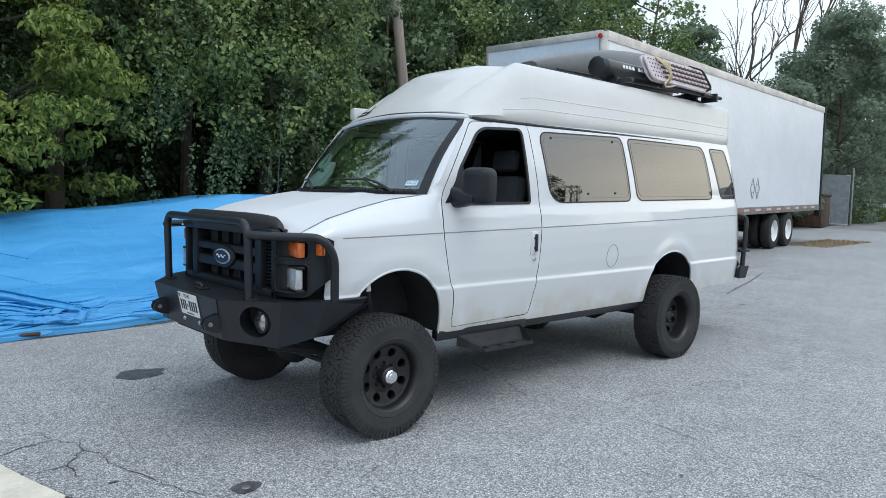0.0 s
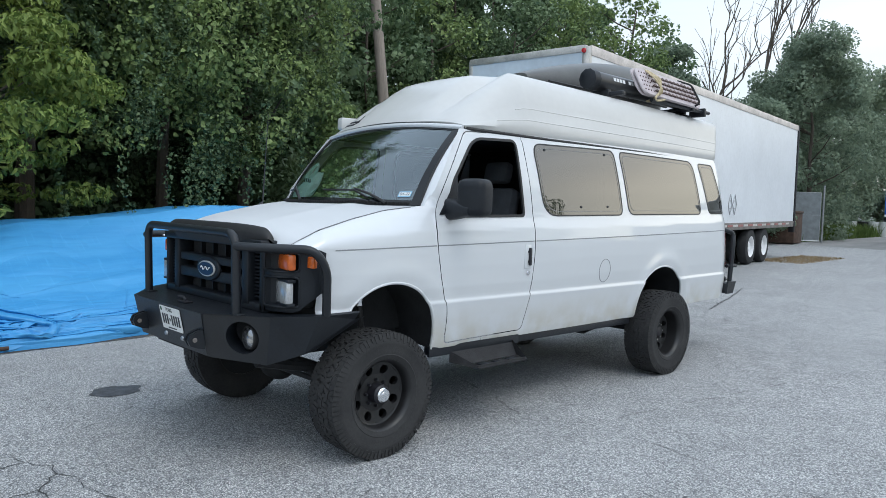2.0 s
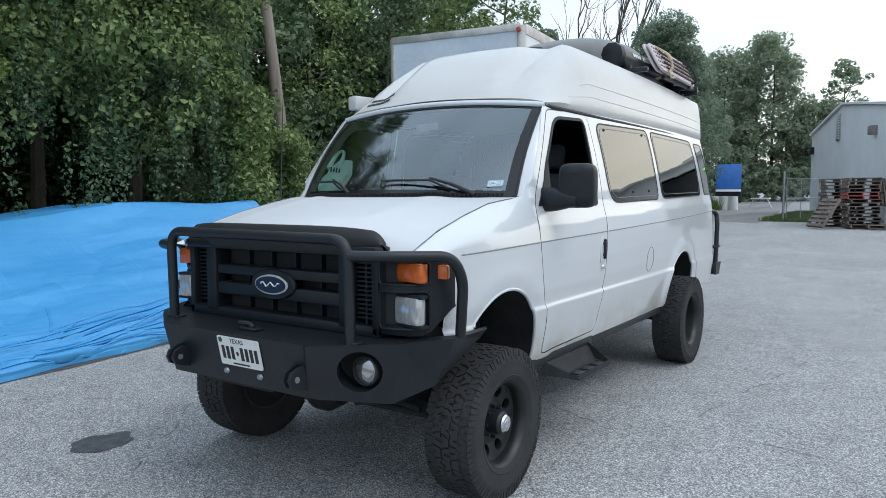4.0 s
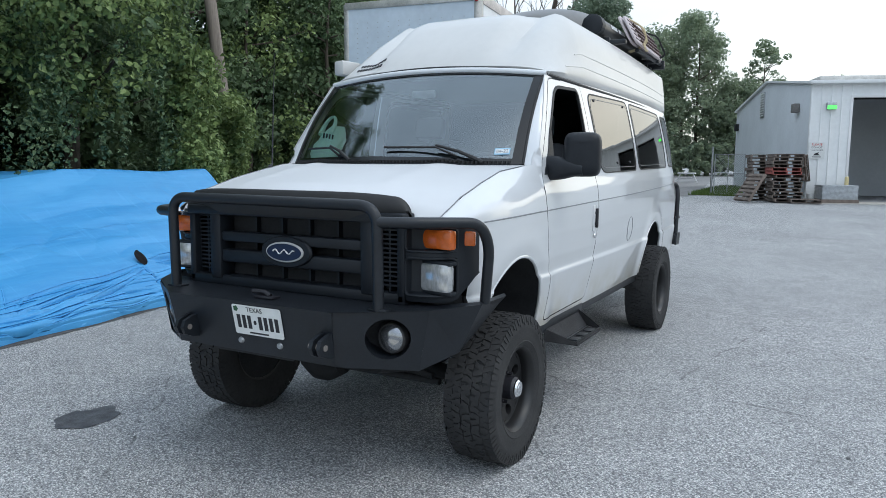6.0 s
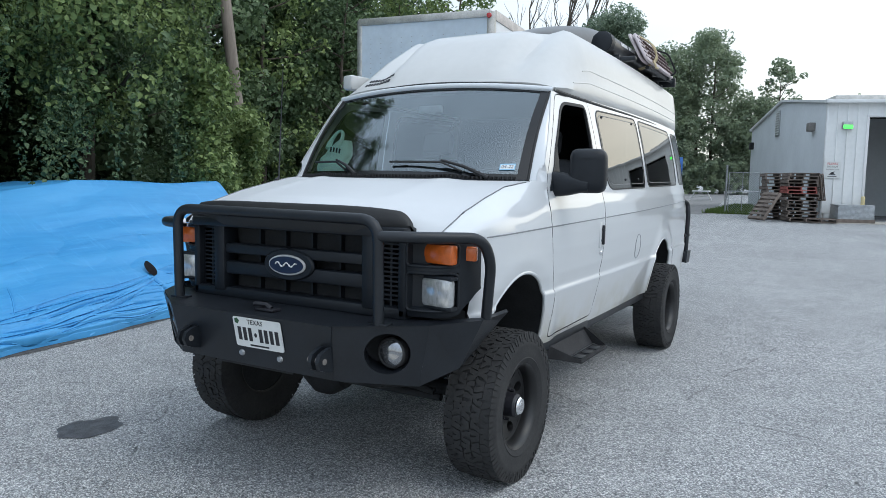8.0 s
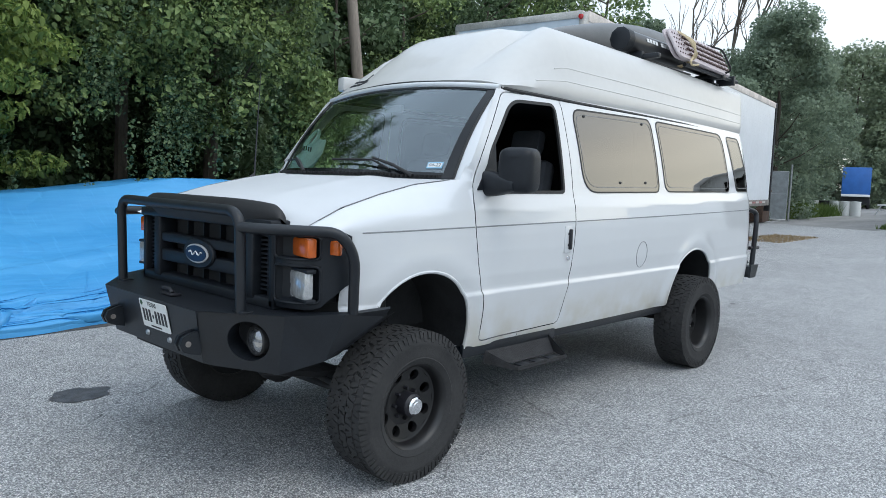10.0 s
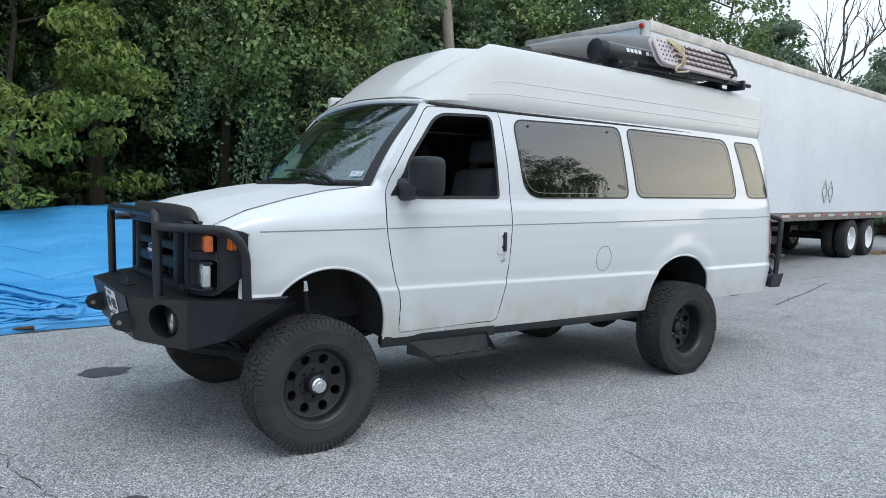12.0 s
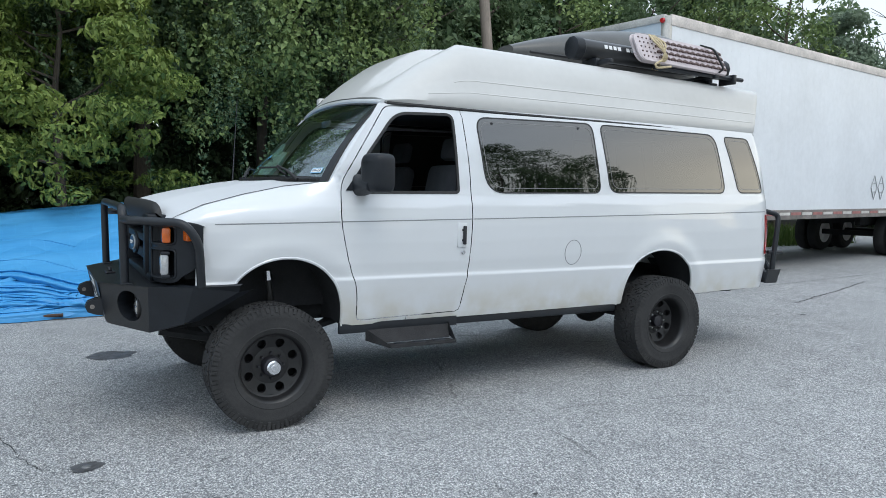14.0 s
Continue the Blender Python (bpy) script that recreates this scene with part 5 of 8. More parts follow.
PROFILE_Z = (0.58, 0.66, 0.80, 0.90, 0.936, 0.946, 0.962, 0.975, 1.05, 1.18, 1.28, 1.335, 1.42, 1.55, 1.70, 1.90, 2.13, 2.25)
PROFILE_Y = (0.893, 0.915, 0.943, 0.961, 0.968, 0.967, 0.959, 0.960, 0.973, 0.984, 0.986, 0.984, 0.974, 0.938, 0.908, 0.868, 0.822, 0.798)


def taper(x):
    """How far the body draws in towards the tail."""
    return 0.0135 * max(0.0, x - 1.6) ** 2


def fender_top(x):
    """The hood seam's height along the front fender."""
    return interp(x, (-0.66, -0.55, -0.41, -0.16, 0.10, 0.30, 0.46), (1.31, 1.37, 1.435, 1.505, 1.562, 1.59, 1.605))


def side_y(x, z):
    """Half the body's width at a place along it and a height."""
    k = min(1.0, max(0.0, (z - 0.95) / 0.38))
    zz = z - 0.0205 * x * k
    w = interp(zz, PROFILE_Z, PROFILE_Y)
    w += 0.015 * max(0.0, 1 - ((zz - 1.84) / 0.34) ** 2)
    if x < 0.46:
        top = fender_top(x)
        amp = interp(x, (-0.6, 0.1, 0.46), (0.08, 0.10, 0.02))
        band = interp(x, (-0.6, -0.3, 0.1, 0.46), (0.07, 0.13, 0.23, 0.26))
        s = max(0.0, (z - (top - band)) / band)
        w -= amp * min(1.15, s) ** 2.6
        if x < 0.0:
            w -= 0.055 * (min(1.0, -x / 0.62)) ** 2.2
    w -= taper(x) * interp(z, (0.66, 1.4), (0.6, 1.0))
    if x > 4.95:
        w -= 0.045 * ((x - 4.95) / 0.2) ** 2
    # flares round the wheels
    for cx, r, swell in ((0.10, 0.55, 0.010), (3.56, 0.53, 0.016)):
        d = math.hypot((x - cx), (z - 0.62))
        w += swell * math.exp(-((d - r) / 0.075) ** 2)
    return w


def smooth_poly(pts, r, n=6):
    """A closed outline with rounded corners."""
    q = [Vector((p[0], p[1], 0)) for p in pts]
    out = []
    m = len(q)
    for i in range(m):
        a, b, c = q[i - 1], q[i], q[(i + 1) % m]
        rr = r[i] if isinstance(r, (list, tuple)) else r
        u, w = a - b, c - b
        d = min(rr, u.length * 0.49, w.length * 0.49)
        p0, p2 = b + u.normalized() * d, b + w.normalized() * d
        for k in range(n + 1):
            t = k / n
            e = p0 * (1 - t) ** 2 + b * 2 * t * (1 - t) + p2 * t * t
            out.append((e.x, e.y))
    return out


def inside(pt, poly):
    x, z = pt
    c = False
    j = len(poly) - 1
    for i in range(len(poly)):
        xi, zi = poly[i]
        xj, zj = poly[j]
        if (zi > z) != (zj > z) and x < (xj - xi) * (z - zi) / (zj - zi) + xi:
            c = not c
        j = i
    return c


def dense(poly, step=0.004, closed=True):
    out = []
    m = len(poly)
    for i in range(m if closed else m - 1):
        a, b = np.array(poly[i]), np.array(poly[(i + 1) % m])
        k = max(1, int(np.linalg.norm(b - a) / step))
        for t in range(k):
            out.append(a + (b - a) * t / k)
    return out


def arch_front():
    out = []
    for k in range(41):
        a = math.pi * k / 40
        out.append((0.09 - 0.405 * math.cos(a) * (1.0 if a < math.pi / 2 else 1.0), 0.62 + 0.485 * math.sin(a) ** 0.75))
    return [(-0.315, 0.40)] + out + [(0.495, 0.40)]


def arch_rear():
    out = []
    for k in range(41):
        a = math.pi * k / 40
        out.append((3.52 - 0.45 * math.cos(a), 0.64 + 0.45 * math.sin(a) ** 0.72))
    return [(3.06, 0.40)] + out + [(3.975, 0.40)]


WIN_DOOR = smooth_poly([(0.55, 1.535), (1.385, 1.550), (1.375, 2.122), (0.91, 2.102), (0.66, 1.78)], [0.07, 0.03, 0.06, 0.10, 0.05])
WIN_A = smooth_poly([(1.635, 1.553), (2.775, 1.575), (2.735, 2.148), (1.575, 2.118)], [0.16, 0.07, 0.08, 0.10])
WIN_B = smooth_poly([(2.885, 1.580), (4.425, 1.605), (4.335, 2.153), (2.825, 2.146)], [0.09, 0.09, 0.12, 0.07])
WIN_C = smooth_poly([(4.635, 1.611), (5.055, 1.618), (4.865, 2.148), (4.475, 2.146)], 0.06)
DOOR = smooth_poly([(0.455, 1.34), (0.47, 1.60), (0.83, 2.148), (1.455, 2.165), (1.49, 1.72), (1.49, 1.37), (1.475, 0.98), (1.425, 0.668), (0.60, 0.652), (0.585, 0.88), (0.52, 1.05)],
                   [0.1, 0.06, 0.05, 0.06, 0.1, 0.1, 0.1, 0.03, 0.03, 0.08, 0.15])
PILLAR = [(0.36, 1.60), (0.80, 2.165)]


def outline_side():
    top = [(x, fender_top(x)) for x in np.linspace(-0.60, 0.40, 24)]
    rear = [(4.98, 2.215), (5.06, 1.95), (5.14, 1.62), (5.15, 1.30), (5.13, 1.0), (5.07, 0.70), (5.05, 0.672)]
    return ([(-0.47, 0.93), (-0.47, 1.315), (-0.60, 1.315)] + top + [(0.785, 2.165), (2.0, 2.19), (3.1, 2.205)] + rear + [(3.96, 0.665), (3.05, 0.625), (1.6, 0.622), (0.49, 0.618), (0.40, 0.618), (-0.28, 0.93)])


def build_side(sign):
    """Fender, door and side panel of one flank, cut out of one curved skin."""
    st = 0.024
    xs = np.arange(-0.62, 5.18, st)
    zs = np.array(sorted(list(np.arange(0.56, 0.925, st)) + [0.932, 0.940, 0.947, 0.955, 0.963, 0.972] + list(np.arange(0.99, 2.26, st))))
    zc = (zs[:-1] + zs[1:]) / 2
    out, fa, ra = outline_side(), arch_front(), arch_rear()
    holes = [fa, ra, WIN_DOOR, WIN_A, WIN_B, WIN_C]
    curves = np.array([p for poly in [out, WIN_DOOR, WIN_A, WIN_B, WIN_C, DOOR, fa, ra] for p in dense(poly)])

    def region(x, z):
        if not inside((x, z), out):
            return None
        for h in holes:
            if inside((x, z), h):
                return None
        if inside((x, z), DOOR):
            return 1
        return 0 if x < 1.0 else 2

    nx, nz = len(xs), len(zs)
    reg = [[region(xs[i] + st / 2, zc[j]) for j in range(nz - 1)] for i in range(nx - 1)]
    pos = np.array([[(xs[i], zs[j]) for j in range(nz)] for i in range(nx)])
    around = lambda i, j: [reg[a][b] if 0 <= a < nx - 1 and 0 <= b < nz - 1 else None for a in (i - 1, i) for b in (j - 1, j)]
    edge = {}
    for i in range(nx):
        for j in range(nz):
            s = around(i, j)
            if any(r is not None for r in s) and len(set(s)) > 1:
                d = np.sum((curves - pos[i, j]) ** 2, axis=1)
                k = int(np.argmin(d))
                if d[k] < (2.2 * st) ** 2:
                    pos[i, j] = curves[k]
                edge[i, j] = set(s) - {None}
    made = []
    for r in (0, 1, 2):
        idx, v, f, nrm = {}, [], [], []
        for i in range(nx - 1):
            for j in range(nz - 1):
                if reg[i][j] != r:
                    continue
                q = []
                for a, b in ((i, j), (i + 1, j), (i + 1, j + 1), (i, j + 1)):
                    if (a, b) not in idx:
                        x, z = pos[a, b]
                        if (a, b) in edge and len(edge[a, b]) > 1:
                            cs = [(xs[c] + st / 2, zc[d]) for c in (a - 1, a) for d in (b - 1, b) if 0 <= c < nx - 1 and 0 <= d < nz - 1 and reg[c][d] == r]
                            c = np.mean(cs, axis=0) - np.array((x, z))
                            x, z = np.array((x, z)) + c / (np.linalg.norm(c) + 1e-6) * 0.0035
                        y = side_y(x, z)
                        e = 0.004
                        n = Vector((-(side_y(x + e, z) - side_y(x - e, z)) / (2 * e), 1.0, -(side_y(x, z + e) - side_y(x, z - e)) / (2 * e))).normalized()
                        idx[a, b] = len(v)
                        v.append((x, sign * y, z))
                        nrm.append((n.x, sign * n.y, n.z))
                    q.append(idx[a, b])
                if len(set(q)) == 4:
                    f.append(tuple(q) if sign < 0 else tuple(reversed(q)))
        made.append((v, f, nrm))
    return made


def ribbon_along(poly, sign, width, lift, depth=0.012, closed=True):
    """A flat moulding that follows an outline on the flank."""
    pts = dense(poly, 0.02, closed)
    c = np.mean(pts, axis=0)
    rings = []
    m = len(pts)
    for i, p in enumerate(pts):
        a, b = pts[i - 1] if (closed or i) else pts[0], pts[(i + 1) % m] if (closed or i < m - 1) else pts[-1]
        t = (b - a) / (np.linalg.norm(b - a) + 1e-9)
        n = np.array((t[1], -t[0]))
        if np.dot(n, p - c) < 0:
            n = -n
        o, q = p + n * width * 0.5, p - n * width * 0.5
        y0, y1 = side_y(*o), side_y(*q)
        rings.append([(o[0], sign * (y0 - depth), o[1]), (o[0], sign * (y0 + lift), o[1]), (q[0], sign * (y1 + lift), q[1]), (q[0], sign * (y1 - depth), q[1])])
    if closed:
        rings.append(rings[0])
    return loft(rings, True)


def pane(poly, sign, lift=-0.004, step=0.05):
    """Glass that fills an outline on the flank, as a fan of rings towards its middle."""
    pts = np.array(dense(poly, 0.025))
    c = pts.mean(axis=0)
    rings = []
    for s in (1.0, 0.8, 0.55, 0.3, 0.05):
        rings.append([(c[0] + (p[0] - c[0]) * s, sign * (side_y(c[0] + (p[0] - c[0]) * s, c[1] + (p[1] - c[1]) * s) + lift), c[1] + (p[1] - c[1]) * s) for p in pts])
    v, f = loft(rings, True)
    n = len(pts)
    f.append(tuple(range(4 * n, 5 * n)))
    return v, (f if sign < 0 else [tuple(reversed(q)) for q in f])


def build_flank(sign):
    fender, door, panel = build_side(sign)
    part("front_fender", fender[:2], M_WHITE, VAN, "white front fender and windshield pillar", normals=fender[2])
    d = part("front_door", door[:2], M_WHITE, VAN, "white front door with its window rolled down" if sign < 0 else "white front door", normals=door[2])
    part("side_panel", panel[:2], M_WHITE, VAN, "long white side panel", normals=panel[2])
    part("window_seal", ribbon_along(WIN_DOOR, sign, 0.020, 0.004), M_SEAL, d)
    if sign > 0:
        part("window_pane", pane(WIN_DOOR, sign, -0.012), M_CABGLASS, d, "clear door glass")
    for w in (WIN_A, WIN_B, WIN_C):
        g = part("side_window", pane(w, sign, 0.002), M_TINT, VAN, "dark tinted side window")
        part("window_seal", ribbon_along(w, sign, 0.010, 0.004), M_SEAL, g)
        c = np.mean(w, axis=0)
        line = [(c[0] + (p[0] - c[0]) * (0.955 if abs(p[0] - c[0]) > 0.3 else 0.86), c[1] + (p[1] - c[1]) * 0.88) for p in w]
        part("frit_line", ribbon_along(line, sign, 0.004, 0.0035, 0.001), M_FRITLINE, g)
    for x, z in ((1.718, 2.078), (2.577, 2.098), (2.13, 1.632), (2.53, 1.642)):
        y = side_y(x, z) + 0.003
        part("window_latch", moved(spun([(0.0, 0.006), (0.008, 0.006), (0.011, 0.0)], 12), pose(x, sign * y, z, 0, 0, 0 if sign > 0 else 180)), M_INK, VAN)
    # smooth corner where fender, pillar and cowl meet
    v, nr = [], []
    cols, rows = np.linspace(0.30, 0.447, 22), 9
    for x in cols:
        hi = fender_top(x) + 0.003 if x < 0.40 else 1.603 + (x - 0.40) * 1.35
        for t in np.linspace(0, 1, rows):
            z = hi - 0.06 * (1 - t)
            e = 0.004
            nn = Vector((-(side_y(x + e, z) - side_y(x - e, z)) / (2 * e), 1.0, -(side_y(x, z + e) - side_y(x, z - e)) / (2 * e))).normalized()
            v.append((x, sign * (side_y(x, z) + 0.0004 + 0.0025 * t * min(1.0, (x - 0.30) / 0.05)), z))
            nr.append((nn.x, sign * nn.y, nn.z))
    f = [(a * rows + b, (a + 1) * rows + b, (a + 1) * rows + b + 1, a * rows + b + 1) for a in range(21) for b in range(rows - 1)]
    part("fender_corner", (v, f if sign < 0 else [tuple(reversed(q)) for q in f]), M_WHITE, VAN, normals=nr)
    # wheel arch lips
    for a in (arch_front(), arch_rear()):
        pts = [p for p in a if p[1] > (0.93 if p[0] < 0.0 else 0.62)]
        part("arch_lip", tube([(x, sign * (side_y(x, z) - 0.006), z) for x, z in pts], 0.011, 8), M_WHITE, VAN)
        rings = [[(x, sign * (side_y(x, z) - 0.004), z), (x, sign * 0.70, z + 0.02), (x, sign * 0.52, z + 0.0)] for x, z in a if z > (0.90 if x < 0.0 else 0.60)]
        part("wheel_well", loft(rings), M_DARK, VAN, "black wheel-well liner")
    # belt groove: a slightly raised grey strip stands in for its shade
    for x0, x1 in ((-0.36, 0.45), (0.465, 1.48), (1.50, 5.08)):
        xs = np.linspace(x0, x1, 60)
        rings = [[(x, sign * (side_y(x, belt(x) + o) - 0.003 + (0.0056 if k in (1, 2) else 0)), belt(x) + o) for k, o in enumerate((-0.0055, -0.002, 0.002, 0.0055))] for x in xs]
        part("belt_groove", loft(rings), M_GROOVE, VAN)
    # handle
    hx, hz = 1.408, 1.240
    y = sign * side_y(hx, hz)
    turn = pose(hx, y, hz, 0, 0, 0 if sign < 0 else 180)
    part("handle_pocket", moved(box(-0.045, 0.030, -0.004, 0.004, -0.090, 0.090, 0.0038), turn), M_WHITE, d, "moulded white handle pocket")
    part("door_handle", moved(box(-0.002, 0.022, -0.022, -0.002, -0.068, 0.068, 0.006), turn), M_INK, d, "black door handle")
    for z in (-0.038, 0.038):
        part("handle_hinge", moved(box(-0.010, 0.004, -0.012, -0.002, z - 0.008, z + 0.008, 0.002), turn), M_INK, d)
    part("key_lock", moved(spun([(0.0, -0.006), (0.014, -0.006), (0.018, 0.0)], 16), pose(hx + 0.008, y, hz - 0.125, 0, 0, 0 if sign < 0 else 180)), M_CHROME, d, "round chrome lock")
    # mirror
    if sign > 0:
        return finish_flank(sign)
    mx, my, mz = 0.62, sign * 1.13, 1.665
    head = []
    for q, k in ((-0.060, 0.55), (-0.052, 0.80), (-0.035, 0.94), (0.0, 1.0), (0.07, 1.0), (0.085, 0.97), (0.088, 0.90)):
        head.append([(q + 0.01 * abs(a) / 0.1, a * k, b * k) for a, b in oval(0.108, 0.130, 36, 5.0)])
    arm = []
    for q, ry, rz, z in ((0.0, 0.055, 0.075, 1.585), (0.05, 0.055, 0.072, 1.585), (0.10, 0.056, 0.062, 1.582), (0.16, 0.055, 0.045, 1.580), (0.22, 0.045, 0.030, 1.575)):
        arm.append([(0.605 + a, sign * (0.93 + q), z + b) for a, b in oval(ry, rz, 24, 3.0)])
    shape = [moved(loft(head, True, True), pose(mx, my, mz, 0, 0, 12 * -sign)), loft(arm, True, True)]
    part("mirror", join(*shape), M_PLASTIC, d, "black plastic door mirror")
    part("mirror_glass", moved(box(0.083, 0.089, -0.085, 0.085, -0.105, 0.105, 0.002), pose(mx, my, mz, 0, 0, 12 * -sign)), M_CHROME, d)
    tri = [(0.50, 1.545), (0.68, 1.55), (0.70, 1.82)]
    part("mirror_sail", ([(x, sign * (side_y(x, z) + 0.006), z) for x, z in tri] + [(x, sign * (side_y(x, z) - 0.02), z) for x, z in tri], [(0, 1, 2), (3, 5, 4), (0, 3, 4, 1), (1, 4, 5, 2), (2, 5, 3, 0)]), M_PLASTIC, d, smooth=False)
    finish_flank(sign)


def finish_flank(sign):
    # rocker rail and step
    part("rocker_rail", box(0.50, 3.02, sign * 0.86 - 0.035, sign * 0.86 + 0.035, 0.565, 0.622, 0.008), M_BLACK, VAN, "black rocker rail")
    part("rocker_plate", moved(box(0.48, 1.42, -0.012, 0.012, -0.035, 0.045, 0.004), pose(0, sign * 0.895, 0.595)), M_BLACK, VAN)
    sy0, sy1 = sign * 0.90, sign * 1.075
    side = part("side_step", join(box(0.79, 1.315, min(sign * 0.98, sign * 1.085), max(sign * 0.98, sign * 1.085), 0.470, 0.484, 0.003),
                           loft([[(0.68, sy0, 0.585), (0.68, sy0, 0.50)], [(0.79, sy1, 0.492), (0.79, sy1, 0.472)]]), loft([[(1.345, sy0, 0.60), (1.345, sy0, 0.5)], [(1.315, sy1, 0.492), (1.315, sy1, 0.472)]]),
                           loft([[(0.68, sy0, 0.585), (0.79, sign * 0.98, 0.49)], [(1.345, sy0, 0.585), (1.315, sign * 0.98, 0.49)]]), box(0.79, 1.315, min(sy1 - 0.004, sy1 + 0.004), max(sy1 - 0.004, sy1 + 0.004), 0.470, 0.496, 0.002)), M_STEP, VAN, "black steel drop step")
    for x in (0.90, 1.05, 1.2):
        part("grip_stud", box(x - 0.045, x + 0.045, min(sign * 1.0, sign * 1.06), max(sign * 1.0, sign * 1.06), 0.484, 0.492, 0.003), M_BLACK, side)


M_STEP = material("grippy_step_coating", (0.03, 0.03, 0.032), 0.7, vary=0.3, scale=10, bump=0.5, bump_scale=160, spec=0.2)
M_GROOVE = material("shadow_gap", (0.22, 0.23, 0.24), 0.7)
for s in (-1, 1):
    build_flank(s)

# fuel flap
fy = -side_y(2.47, 1.09)
part("fuel_flap", join(tube([(2.47 + 0.085 * math.cos(a), -side_y(2.47 + 0.085 * math.cos(a), 1.09 + 0.10 * math.sin(a)) - 0.0005, 1.09 + 0.10 * math.sin(a)) for a in np.linspace(0, 2 * math.pi, 41)], 0.0028, 5, False)), M_GROOVE, VAN, "round fuel flap outline")


# hood, cowl and windshield
def hood_z(x, y):
    c = interp(x, (-0.72, -0.66, -0.51, -0.07, 0.10, 0.40), (1.405, 1.455, 1.498, 1.582, 1.605, 1.618))
    s = fender_top(x) + 0.002
    e = 0.835 + 0.0 * x
    return c - (c - s) * min(1.0, abs(y) / e) ** 2.4 + 0.008 * math.exp(-((abs(y) - 0.45) / 0.07) ** 2) * min(1.0, max(0.0, (x + 0.7) / 0.3))


def cowl_x(y):
    return 0.06 + 0.33 * (abs(y) / 0.84) ** 2.2


def edge_at(x):
    return side_y(x, fender_top(x)) - 0.001


def build_front_sheet():
    rings = []
    for i in range(31):
        t = i / 30
        row = []
        for j in range(-24, 25):
            u = j / 24
            y = u * edge_at(max(-0.6, -0.66 + t * 0.9))
            xf = -0.70 + 0.10 * abs(u) ** 2.2
            x = xf + (cowl_x(y) - xf) * t
            y = u * edge_at(min(0.40, max(-0.6, x)))
            z = hood_z(x, y) - 0.045 * max(0.0, 1 - t / 0.08) ** 2
            row.append((x, y, z))
        rings.append(row)
    part("hood", loft(rings), M_CHALK, VAN, "white hood with a rounded front edge", sharp=50)
    for s in (-1, 1):
        seam = [(x, s * (edge_at(x) + 0.001), fender_top(x) + 0.004) for x in np.linspace(-0.60, 0.33, 30)]
        part("hood_seam", tube(seam, 0.0024, 6), M_GROOVE, VAN)
    # turned-down nose between the hood's lip and the lamps
    for s in (-1, 1):
        rings = []
        for y in np.linspace(0.60, 0.93, 24):
            e = edge_at(-0.6)
            z = hood_z(-0.68 + 0.1 * (y / e) ** 2.2, y) - 0.045 if y < e else 1.345
            while y > e and side_y(-0.58, z) < y and z > 1.338:
                z -= 0.004
            xu = -0.70 + 0.10 * min(1.0, y / e) ** 2.2
            xl = interp(y, (0.705, 0.81, 0.87, 0.92, 0.96), (-0.675, -0.667, -0.655, -0.63, -0.59))
            lo = 1.326
            rings.append([(xu, s * y, z), ((xu * 2 + xl) / 3 - 0.006, s * y, z + (lo - z) * 0.4), (xl + 0.004, s * y, lo)])
        part("nose_panel", loft(rings), M_WHITE, VAN, sharp=0)
    # cowl with louvres
    rings = [[(cowl_x(y) - 0.005, y, hood_z(cowl_x(y), y) + 0.002), (cowl_x(y) + 0.045, y, hood_z(cowl_x(y), y) + 0.012), (cowl_x(y) + 0.10, y, hood_z(cowl_x(y), y) + 0.018)] for y in np.linspace(-0.83, 0.83, 41)]
    cowl = part("cowl", loft(rings), M_PLASTIC, VAN, "black louvred cowl")
    g = []
    for y in np.arange(-0.78, 0.79, 0.022):
        x, z = cowl_x(y), hood_z(cowl_x(y), y)
        g.append(moved(box(0.0, 0.06, -0.005, 0.005, 0.008, 0.024), pose(x + 0.005, y, z, 0, 0, 0)))
    tagged(part("louvres", join(*g), M_SEAL, cowl), kind="stuff")


build_front_sheet()


def ws_point(u, t):
    """A point of the windshield: u across (-1..1), t from its foot to its head."""
    y0, y1 = 0.845 * u, 0.805 * u
    xb = 0.125 + 0.285 * abs(u) ** 2.2
    xt = 0.738 + 0.075 * abs(u) ** 2.2
    zb, zt = 1.612 - 0.010 * abs(u), 2.205 - 0.045 * abs(u) ** 2
    x, y, z = xb + (xt - xb) * t, y0 + (y1 - y0) * t, zb + (zt - zb) * t
    return (x - 0.03 * math.sin(math.pi * t), y, z + 0.012 * math.sin(math.pi * t))


